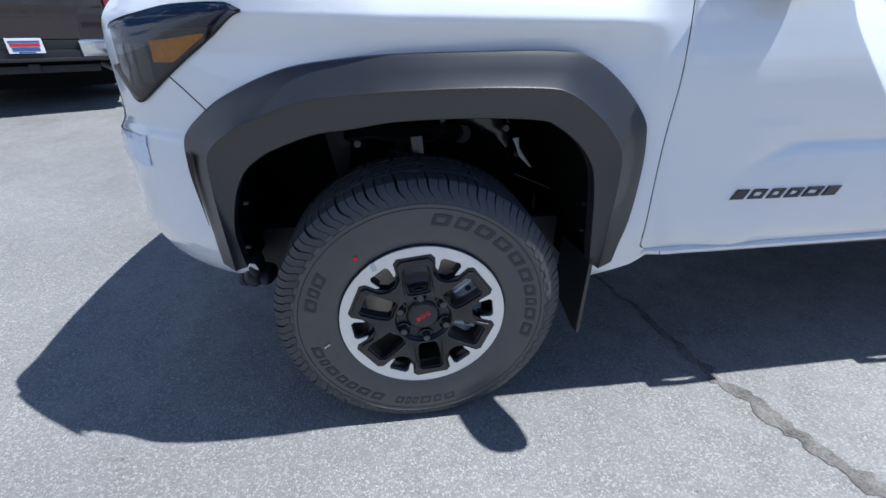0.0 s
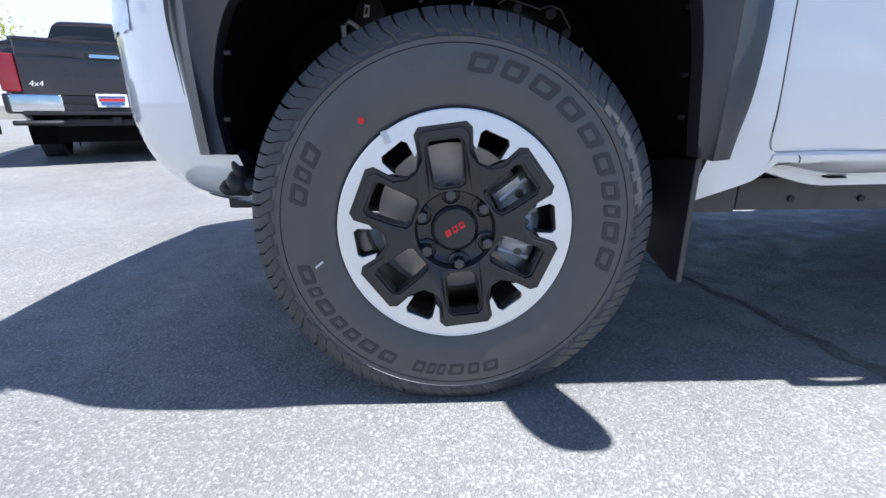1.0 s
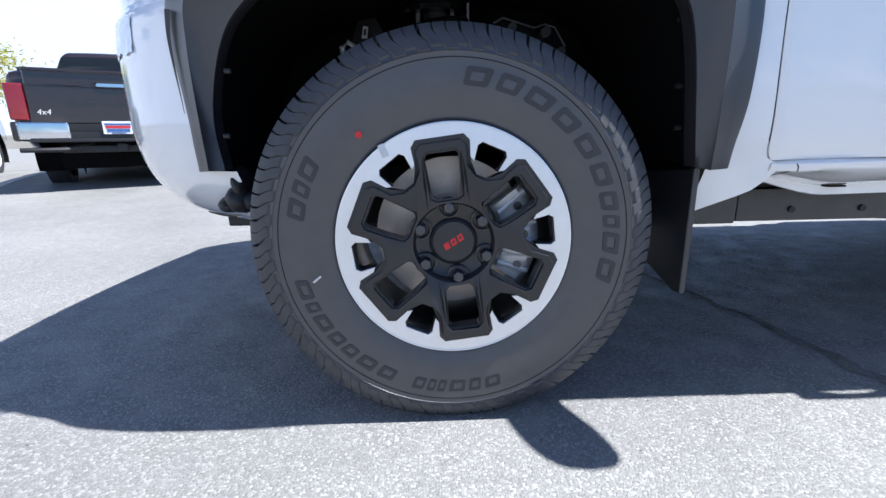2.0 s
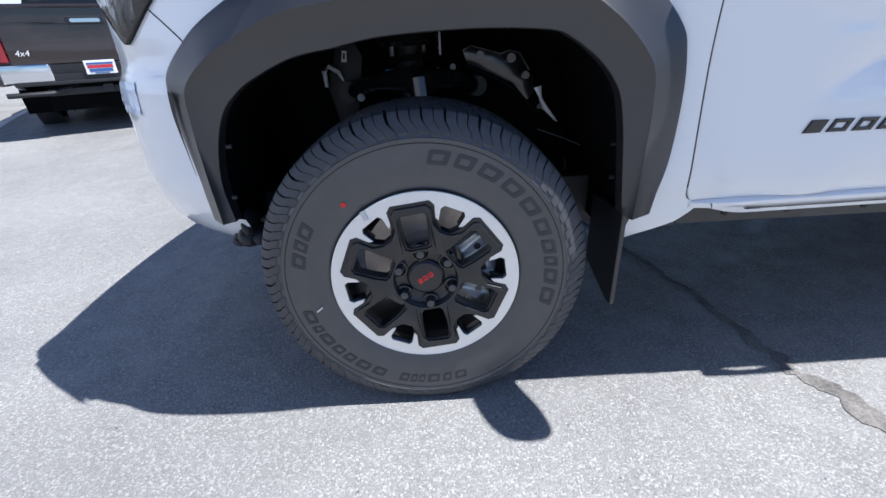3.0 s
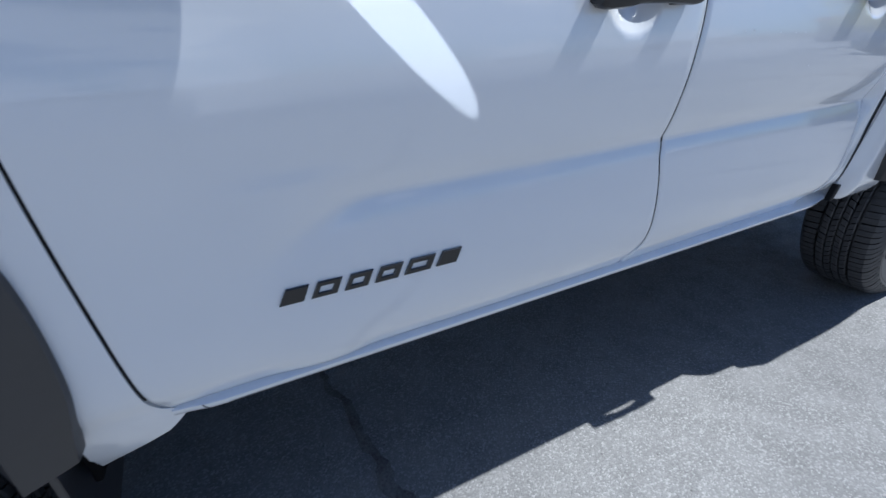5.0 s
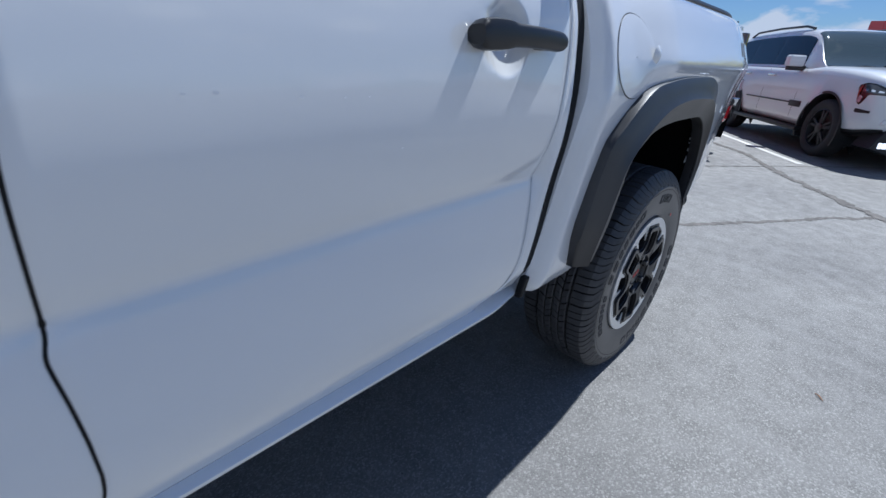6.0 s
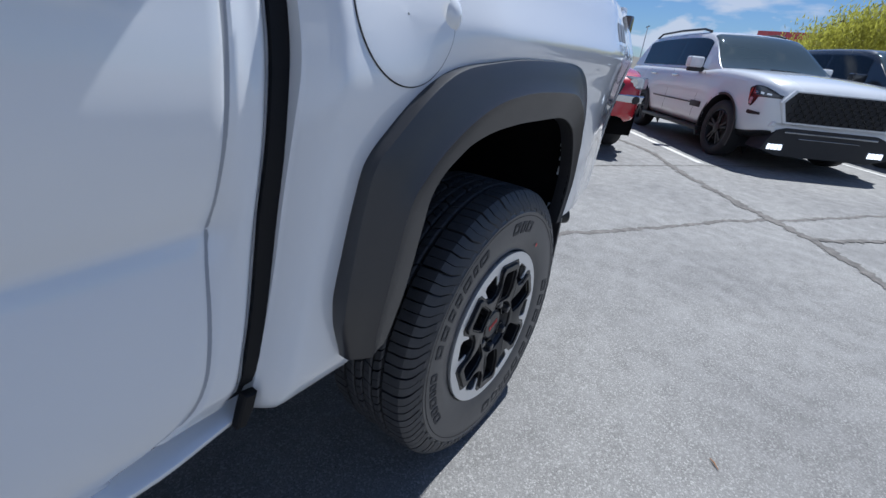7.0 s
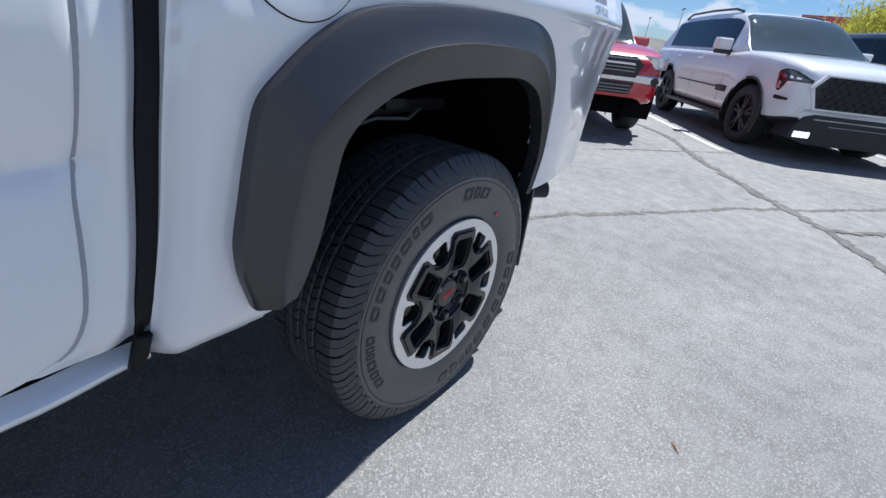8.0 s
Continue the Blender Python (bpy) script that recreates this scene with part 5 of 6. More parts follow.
part("wing_bracket_rim", tube([(0.145, 0.437, 0.846), (0.22, 0.436, 0.815), (0.29, 0.436, 0.775), (0.37, 0.436, 0.690)], 0.0040, 6), GLOSS, truck)
for x, z, r in ((0.185, 0.872, 0.011), (0.275, 0.860, 0.013), (0.318, 0.812, 0.011), (0.362, 0.722, 0.007)):
    part("bracket_bolt", tube([(x, 0.440, z), (x, 0.424, z)], r, 10), NUT, truck)
stamped([(0.345, 0.775), (0.368, 0.780), (0.372, 0.745), (0.425, 0.672), (0.412, 0.678), (0.372, 0.716), (0.360, 0.748)], 0.434, 0.003, STEEL, "bare metal bracket edge", "bracket_edge")
stamped([(-0.012, 0.940), (0.004, 0.952), (0.030, 0.948), (0.040, 0.928), (0.028, 0.910), (0.004, 0.915)], 0.510, 0.004, STEEL, "bare metal bracket", "top_bracket")
part("bracket_bolt", tube([(0.016, 0.508, 0.930), (0.016, 0.500, 0.930)], 0.009, 10), NUT, truck)
part("bracket_edge", box(0.070, 0.505, 0.875, 0.076, 0.515, 0.960, 0.001), STEEL, truck, "bare metal bracket edge")
part("slot_plate", plate([[(-0.228, 0.868), (-0.212, 0.868), (-0.208, 0.898), (-0.222, 0.900)], [(-0.223, 0.876), (-0.216, 0.876), (-0.214, 0.892), (-0.220, 0.893)]], 0.004, 0.0006, 0.515), STEEL, truck, "bare metal slotted plate")
part("lug", tube([(-0.282, 0.512, 0.800), (-0.284, 0.512, 0.845), (-0.268, 0.512, 0.858), (-0.240, 0.512, 0.840), (-0.228, 0.512, 0.815)], [0.006, 0.008, 0.007, 0.006, 0.003], 8), STEEL, truck, "bare metal lug")
part("axle_shaft", tube([(0.0, 0.15, HUB), (0.0, 0.60, HUB)], 0.030, 12), FRAME, truck)
part("rear_axle", tube([(3.352, 0.15, HUB), (3.352, 2 * MID - 0.15, HUB)], 0.055, 14), FRAME, truck)
part("brake_line", tube([(0.36, 0.43, 0.655), (0.43, 0.41, 0.63), (0.49, 0.40, 0.605)], 0.0016, 6), DULL, truck)
for x, y, z, r in ((-0.165, 0.42, 0.775, 0.011), (0.105, 0.42, 0.845, 0.008), (0.12, 0.43, 0.80, 0.010)):
    part("suspension_bolt", tube([(x, y, z), (x, y - 0.014, z)], r, 10), DULL, truck)
part("blue_tag", box(-0.085, 0.385, 0.835, -0.055, 0.395, 0.848, 0.003), material("blue_plastic", (0.02, 0.10, 0.42), 0.4), truck)
part("rear_spring_bracket", box(3.36, 0.30, 0.84, 3.44, 0.36, 0.87, 0.006), FRAME, truck)
part("rear_brake_line", tube([(3.20, 0.30, 0.80), (3.30, 0.27, 0.83), (3.42, 0.27, 0.82), (3.50, 0.30, 0.84)], 0.005, 8), DULL, truck)
for x, z in ((0.452, 0.80), (0.462, 0.68), (0.468, 0.60), (-0.432, 0.72), (-0.45, 0.60)):
    part("liner_clip", tube([(x, 0.08, z), (x - 0.012 * (1 if x > 0 else -1), 0.08, z)], 0.005, 10), FRAME, truck)

# ---- marks on the ground ----
tagged(part("sealed_crack", ribbon([(0.62, 1.9), (0.80, 1.3), (0.92, 0.78), (1.00, 0.48), (1.03, 0.21), (1.05, 0.02), (1.10, -0.11), (1.17, -0.30), (1.24, -0.45), (1.40, -0.75), (1.62, -1.2), (2.3, -2.6)], [0.02, 0.02, 0.02, 0.025, 0.035, 0.055, 0.065, 0.065, 0.07, 0.07, 0.06, 0.05], 0.03, 0.002, 3), SEALANT), "dark worn crack filler on the asphalt", "crack", kind="structure")
tagged(part("sealed_crack", ribbon([(3.2, 1.7), (5.02, 0.56), (5.63, 0.17), (6.61, -0.43), (7.05, -0.76), (8.2, -1.6), (12.0, -4.5)], [0.05] * 7, 0.05, 0.002, 5), SEALANT), "dark worn crack filler on the asphalt", "crack", kind="structure")
tagged(part("sealed_crack", ribbon([(10.6, 2.0), (9.62, 0.85), (8.2, 0.06), (7.06, -0.76), (6.70, -1.06), (6.09, -1.33), (4.0, -2.7)], [0.07, 0.08, 0.09, 0.10, 0.09, 0.08, 0.07], 0.05, 0.0045, 8), SEALANT), "dark worn crack filler on the asphalt", "crack", kind="structure")
tagged(part("sealed_crack", ribbon([(6.75, -1.02), (7.04, -1.42), (7.9, -2.2), (11, -5.2)], [0.06, 0.06, 0.05, 0.05], 0.05, 0.0062, 9), SEALANT), "dark worn crack filler on the asphalt", "crack", kind="structure")
tagged(part("sealed_crack", ribbon([(7.6, 1.1), (8.6, 0.45), (9.2, 0.05), (11.2, -1.4)], [0.03, 0.03, 0.03, 0.03], 0.04, 0.003, 11), SEALANT), "dark worn crack filler on the asphalt", "crack", kind="structure")


# ---- parked vehicles round about ----
SECTION = [(0.86, 0.0), (0.945, 0.035), (0.985, 0.12), (1.0, 0.30), (1.0, 0.50), (0.996, 0.66), (0.985, 0.80), (0.966, 0.90), (0.935, 0.955), (0.87, 0.985), (0.62, 1.003), (0.30, 1.015), (0.0, 1.02)]
TYREBLK = material("worn_tyre", (0.028, 0.028, 0.029), 0.7, grain=(20, 0.25))
TRIM = material("black_trim", (0.015, 0.015, 0.016), 0.4, grain=(10, 0.2))
LAMP_DARK = material("dark_lamp_glass", (0.055, 0.058, 0.064), 0.08, coat=1.0, grain=(18, 0.4))
MARKER_RED = material("marker_red", (0.42, 0.035, 0.02), 0.3, coat=0.4)
LAMPGLASS = material("lamp_glass", (0.52, 0.55, 0.59), 0.12, metal=0.6, coat=1.0, grain=(18, 0.5), bump=(26, 0.6, 0.012))
REDLENS = material("red_lens", (0.20, 0.008, 0.014), 0.15, coat=0.8)


def car_paint(name, colour):
    return material(name, colour, 0.28, coat=1.0, grain=(2.0, 0.03), bump=(700, 0.01, 0.001))


def road_wheel(parent, x, y, r, width, bright):
    """A plain road wheel: tyre, dished rim with ten spokes; y tells its side."""
    side = 1 if y > 0 else -1
    w = new("wheel")
    w.parent = parent
    w.matrix_basis = pose(x, y, r, 0, 0, 180 if side > 0 else 0)
    h = width / 2
    part("tyre", lathe([(r * 0.64, -h * 0.72), (r * 0.70, -h * 0.93), (r * 0.84, -h), (r * 0.95, -h * 0.90), (r, -h * 0.68), (r, h * 0.68), (r * 0.95, h * 0.9), (r * 0.7, h * 0.9)], 40), TYREBLK, w)
    part("rim", lathe([(r * 0.66, -h * 0.86), (r * 0.63, -h * 0.90), (r * 0.61, -h * 0.70), (r * 0.58, -h * 0.20), (r * 0.2, -h * 0.15), (0.0, -h * 0.15)], 40), bright, w)
    bm = bmesh.new()
    for k in range(10):
        b = box(0.0, -h * 0.80, -0.020, r * 0.62, -h * 0.60, 0.020, 0.006, 1)
        b.transform(Matrix.Rotation(radians(36 * k + (8 if k % 2 else -8)), 4, "Y"))
        join(bm, b)
    join(bm, lathe([(0.075, -h * 0.55), (0.072, -h * 0.86), (0.03, -h * 0.92), (0.0, -h * 0.92)], 20))
    part("spokes", bm, bright, w)
    return w


def car(name, label, category, paint, at, turn, s, group="", wheel_finish=None):
    """A vehicle, nose towards its own +x, origin on the ground half way between the axles."""
    c = thing(name, label, category, at, turn, group)
    wb, r = s["wheelbase"], s["wheel"]
    axles = (wb / 2, -wb / 2)
    width, top, low = s["half_width"], s["top"], s["low"]
    x0, x1 = width[0][0], width[-1][0]
    track = s["track"] / 2
    stations = [x0, x0 + 0.006, x0 + 0.02, x0 + 0.05] + steps(x0 + 0.09, x1 - 0.12, 90) + [x1 - 0.08, x1 - 0.05, x1 - 0.025, x1 - 0.008, x1]
    arch = r * 1.16

    def body_at(x, k):
        side = -1 if k < 0 else 1
        f, g = SECTION[min(abs(k) - 1, len(SECTION) - 1)]
        wd, t, b = lerp(width, x), lerp(top, x), lerp(low, x)
        z = b + (t - b) * g
        lean = 1.0 + s.get("bulge", 0.0) * math.exp(-((z - 0.75) / 0.22) ** 2) * max(math.exp(-((x - a) / 0.55) ** 4) for a in axles)
        return Vector((x, side * wd * f * lean, z))

    ks = [-(i + 1) for i in range(len(SECTION))][::1]
    ks = ks + [i + 1 for i in reversed(range(len(SECTION) - 1))]
    bm = grid(body_at, stations, ks)
    cuts = []
    for f in list(bm.faces):
        m = f.calc_center_median()
        if abs(m.y) > lerp(width, m.x) * 0.80 and m.z < 1.0:
            for a in axles:
                if math.hypot(m.x - a, m.z - r * 1.02) < arch:
                    cuts.append(f)
                    break
    bmesh.ops.delete(bm, geom=cuts, context="FACES")
    for v in bm.verts:
        for a in axles:
            d = math.hypot(v.co.x - a, v.co.z - r * 1.02)
            if d < arch * 1.24 and v.co.z < 1.02 and abs(v.co.y) > lerp(width, v.co.x) * 0.80 and any(e.is_boundary for e in v.link_edges):
                k = arch / max(d, 0.05)
                v.co.x, v.co.z = a + (v.co.x - a) * k, r * 1.02 + (v.co.z - r * 1.02) * k
    for xe in (stations[0], stations[-1]):
        bm.faces.new([bm.verts.new(body_at(xe, k)) for k in ks])
    bmesh.ops.remove_doubles(bm, verts=bm.verts, dist=1e-4)
    part("body", bm, paint, c, angle=48)
    part("underside", box(x0 + 0.45, -track + 0.16, r * 0.62, x1 - 0.55, track - 0.16, r * 1.9), LINER, c)
    for a in axles:
        for sd in (-1, 1):
            w_here = lerp(width, a)
            bm = grid(lambda t, y: (a + arch * math.cos(t), sd * y, r * 1.02 + arch * math.sin(t)), steps(radians(-24), radians(204), 30), [track - 0.20, w_here * 0.96, w_here * 1.0 + s.get("lip", 0.012)])
            join(bm, grid(lambda t, k: (a + arch * k * math.cos(t), sd * (w_here + s.get("lip", 0.012)), r * 1.02 + arch * k * math.sin(t)), steps(radians(-24), radians(204), 30), [1.0, s.get("lip_w", 1.05)]))
            join(bm, grid(lambda t, k: (a + arch * k * math.cos(t), sd * (track - 0.20), r * 1.02 + arch * k * math.sin(t)), steps(radians(-40), radians(220), 30), [0.02, 1.0]))
            part("arch_liner", bm, TRIM if s.get("dark_arch", True) else LINER, c)
            road_wheel(c, a, sd * track, r, 0.26, wheel_finish or TRIM)
    # cabin
    belt, roof, wbt, wtp = s["belt"], s["roof"], s["belt_half"], s["roof_half"]

    def cabin(x, t, sd=1, out=0.0):
        bz, rz = belt(x) if callable(belt) else belt, lerp(roof, x)
        rz = max(rz, bz + 0.001)
        f = min(1.0, (rz - bz) / (max(z for _, z in roof) - bz))
        wt = wbt + (wtp - wbt) * f
        taper = 1 - s.get("cabin_taper", 0.05) * smooth01(0.2, -2.2, x)
        if t <= 0.5:
            q = t / 0.5
            y, z = wbt + (wt - wbt) * q, bz + (rz - 0.05 * f - bz) * q
        elif t <= 0.68:
            q = (t - 0.5) / 0.18
            y, z = wt - 0.09 * q, rz - 0.05 * f * (1 - math.sin(q * math.pi / 2))
        else:
            q = (t - 0.68) / 0.32
            y, z = (wt - 0.09) * (1 - q), rz + 0.025 * f * math.sin(q * math.pi / 2)
        return Vector((x, sd * (y * taper + (out if t <= 0.5 else 0)), z + (out if t > 0.5 else 0)))

    xs = steps(roof[0][0], roof[-1][0], 60)
    ts = [0, 0.12, 0.25, 0.4, 0.5, 0.55, 0.61, 0.68, 0.78, 0.9, 1.0]
    bm = grid(lambda x, t: cabin(x, t, 1), xs, ts)
    join(bm, grid(lambda x, t: cabin(x, t, -1), xs, ts))
    bmesh.ops.remove_doubles(bm, verts=bm.verts, dist=1e-4)
    part("cabin", bm, paint, c, angle=45)
    for sd in (-1, 1):
        a, b = s["side_windows"][0][0], s["side_windows"][-1][1]
        part("window_pillars", grid(lambda x, t: cabin(x + s.get("slant", -0.25) * (t - 0.06), t, sd, 0.003), steps(a - 0.03, b + 0.03, 30), steps(0.035, 0.455, 6)), BADGE, c)
    for a, b in s["side_windows"]:
        for sd in (-1, 1):
            part("side_window", flange(grid(lambda x, t: cabin(x + s.get("slant", -0.25) * (t - 0.06), t, sd, 0.006), steps(a, b, 10), steps(0.045, 0.44, 6)), (0, -sd * 0.01, 0)), GLASS, c)
    if "screen" in s:
        a, b = s["screen"]
        bm = grid(lambda x, t: cabin(x, 0.53 + 0.47 * t, 1, 0.008), steps(a, b, 14), steps(0, 1, 6))
        join(bm, grid(lambda x, t: cabin(x, 0.53 + 0.47 * t, -1, 0.008), steps(a, b, 14), steps(0, 1, 6)))
        bmesh.ops.remove_doubles(bm, verts=bm.verts, dist=1e-4)
        part("windscreen", bm, SCREEN, c)
    if "back_screen" in s:
        a, b = s["back_screen"]
        bm = grid(lambda x, t: cabin(x, 0.53 + 0.47 * t, 1, 0.010), steps(a, b, 8), steps(0, 1, 6))
        join(bm, grid(lambda x, t: cabin(x, 0.53 + 0.47 * t, -1, 0.010), steps(a, b, 8), steps(0, 1, 6)))
        bmesh.ops.remove_doubles(bm, verts=bm.verts, dist=1e-4)
        part("rear_window", bm, GLASS, c)
    mx, my, mz = s["mirror"]
    for sd in (-1, 1):
        part("door_mirror", box(mx - 0.07, sd * my - 0.12, mz, mx + 0.08, sd * my + 0.12, mz + 0.17, 0.05, 3), paint, c)
        part("mirror_base", box(mx - 0.03, sd * (my - 0.06) - 0.16, mz - 0.06, mx + 0.06, sd * (my - 0.06) + 0.10, mz + 0.02, 0.02), TRIM, c)
    # door seams and handles
    for sx in s["seams"]:
        for sd in (-1, 1):
            bm = grid(lambda d, z: (sx + d, sd * (abs(body_side(z)) * lerp(width, sx) + 0.003), z), [-0.004, 0.004], steps(lerp(low, sx) + 0.12, lerp(top, sx) - 0.05, 10))
            part("door_seam", bm, SEAM, c)
    for hx in s["handles"]:
        for sd in (-1, 1):
            part("door_handle", box(hx - 0.11, sd * lerp(width, hx) - 0.025, s["handle_z"], hx + 0.11, sd * lerp(width, hx) + 0.025, s["handle_z"] + 0.035, 0.010), s.get("handle_finish", paint), c)
    return c


def body_side(z):
    return lerp([(0.3, 0.985), (0.5, 1.0), (0.8, 1.0), (0.95, 0.985), (1.1, 0.965)], z)


SCREEN = material("windscreen_glass", (0.045, 0.062, 0.062), 0.03, coat=0.6)
SIDE = [(0.0, 0.86), (0.035, 0.945), (0.12, 0.985), (0.30, 1.0), (0.50, 1.0), (0.66, 0.996), (0.80, 0.985), (0.90, 0.966), (0.955, 0.935), (0.985, 0.87)]


def skin(s, x, z, sd, out=0.0):
    """A place on a vehicle's flank or front corner, out metres proud of its skin."""
    wd, t, b = lerp(s["half_width"], x), lerp(s["top"], x), lerp(s["low"], x)
    slope = (lerp(s["half_width"], x + 0.03) - lerp(s["half_width"], x - 0.03)) / 0.06
    ln = math.hypot(slope, 1)
    return Vector((x - slope / ln * out, sd * (wd * lerp(SIDE, (z - b) / (t - b)) + out / ln), z))


def skin_patch(c, s, name, sd, low, high, out, mat, label=""):
    """A panel lying on the skin between two lines (x, z), with an edge of its own thickness."""
    x0, x1 = low[0][0], low[-1][0]
    bm = grid(lambda x, f: skin(s, x, lerp(low, x) + (lerp(high, x) - lerp(low, x)) * f, sd, out), steps(x0, x1, 18), steps(0, 1, 6))
    return part(name, flange(bm, (-0.012, -sd * 0.015, 0)), mat, c, label)


def front_panel(c, name, loops, x, depth, mat, bevel=0.006, label=""):
    """A plate across a vehicle's nose, outlines in (y, z)."""
    bm = plate(loops, depth, bevel)
    bm.transform(Matrix.Translation((x, 0, 0)) @ Matrix.Rotation(radians(90), 4, "Z"))
    return part(name, bm, mat, c, label, angle=30)


def mirror_loop(pts):
    return pts + [(-y, z) for y, z in reversed(pts)]


WHITE_PEARL = car_paint("pearl_white_paint", (0.76, 0.775, 0.79))
RED_PAINT = car_paint("deep_red_paint", (0.50, 0.012, 0.022))
BROWN_PAINT = car_paint("dark_brown_paint", (0.017, 0.0085, 0.0065))
BLUE_PAINT = car_paint("blue_paint", (0.03, 0.10, 0.30))
DARK_PAINT = car_paint("charcoal_paint", (0.020, 0.022, 0.026))
GREEN_PAINT = car_paint("dark_green_paint", (0.020, 0.024, 0.016))
SUV_SPEC = dict(
    wheelbase=3.10, wheel=0.41, track=1.70, bulge=0.026, lip=0.020, lip_w=1.065,
    half_width=[(-2.75, 0.80), (-2.72, 0.90), (-2.5, 0.965), (-1.5, 0.985), (0, 0.985), (1.5, 0.99), (2.05, 0.965), (2.30, 0.92), (2.44, 0.84), (2.50, 0.76)],
    top=[(-2.75, 1.10), (-2.6, 1.22), (-1.0, 1.235), (0.6, 1.235), (1.1, 1.265), (1.8, 1.23), (2.25, 1.155), (2.42, 1.07), (2.50, 0.96)],
    low=[(-2.75, 0.55), (-2.4, 0.38), (-1, 0.36), (1, 0.36), (1.95, 0.37), (2.12, 0.40), (2.25, 0.42), (2.50, 0.48)],
    belt=1.215, belt_half=0.90, roof_half=0.70,
    roof=[(-2.72, 1.22), (-2.66, 1.37), (-2.45, 1.72), (-2.2, 1.80), (-1.2, 1.84), (-0.2, 1.83), (0.1, 1.80), (0.35, 1.71), (1.08, 1.235)],
    side_windows=[(-2.25, -1.62), (-1.55, -0.62), (-0.55, 0.42)], screen=(0.20, 1.03), slant=-0.35,
    mirror=(0.50, 1.07, 1.23), seams=(0.72, -0.42, -1.45), handles=(-0.25, -1.20), handle_z=1.07, handle_finish=CHROME)
ang = math.degrees(math.atan2(-0.56, -0.83))


def axle_mid(fx, fy, wb, heading):
    h = Vector((math.cos(radians(heading)), math.sin(radians(heading))))
    return (fx - h.x * wb / 2, fy - h.y * wb / 2, 0)


suv = car("sport_utility_vehicle", "pearl white full-size sport utility vehicle with black wheels", "car", WHITE_PEARL, axle_mid(10.93, -0.66, 3.10, ang), ang, SUV_SPEC)
part("wiper", tube([(1.02, 0.55, 1.262), (0.985, 0.25, 1.290), (0.985, -0.10, 1.292)], 0.009, 6), TRIM, suv)
part("wiper", tube([(1.03, -0.08, 1.272), (0.990, -0.35, 1.282), (1.00, -0.60, 1.262)], 0.009, 6), TRIM, suv)
front_panel(suv, "grille", [mirror_loop([(0.65, 1.03), (0.77, 0.89), (0.66, 0.655)])], 2.525, 0.06, FRAME, label="black mesh grille")
front_panel(suv, "grille_surround", [mirror_loop([(0.675, 1.05), (0.805, 0.89), (0.685, 0.635)]), mirror_loop([(0.645, 1.025), (0.760, 0.89), (0.655, 0.662)])], 2.532, 0.05, WHITE_PEARL, 0.006)
for row in range(6):
    for k in range(-6, 7):
        yy, zz = k * 0.112 + (0.056 if row % 2 else 0), 0.690 + row * 0.060
        if abs(yy) < 0.69 - abs(zz - 0.87) * 0.35:
            front_panel(suv, "grille_bar", [[(yy - 0.050, zz - 0.014), (yy - 0.030, zz - 0.026), (yy + 0.030, zz - 0.026), (yy + 0.050, zz - 0.014), (yy + 0.050, zz + 0.014), (yy + 0.030, zz + 0.026), (yy - 0.030, zz + 0.026), (yy - 0.050, zz + 0.014)], [(yy - 0.042, zz - 0.011), (yy - 0.026, zz - 0.020), (yy + 0.026, zz - 0.020), (yy + 0.042, zz - 0.011), (yy + 0.042, zz + 0.011), (yy + 0.026, zz + 0.020), (yy - 0.026, zz + 0.020), (yy - 0.042, zz + 0.011)]], 2.542, 0.03, BADGE, 0.002)
front_panel(suv, "lower_fascia", [mirror_loop([(0.60, 0.585), (0.72, 0.55), (0.81, 0.42), (0.86, 0.29), (0.62, 0.22)])], 2.53, 0.34, FRAME, label="black lower fascia")
front_panel(suv, "bumper", [mirror_loop([(0.66, 0.655), (0.80, 0.65), (0.82, 0.585), (0.70, 0.59)])], 2.50, 0.25, WHITE_PEARL, 0.012)
front_panel(suv, "intake_slot", [mirror_loop([(0.50, 0.545), (0.62, 0.545), (0.62, 0.520), (0.50, 0.520)])], 2.545, 0.05, SMOKED, 0.004)
front_panel(suv, "fascia_bar", [mirror_loop([(0.40, 0.47), (0.42, 0.455)])], 2.545, 0.05, SMOKED, 0.004)
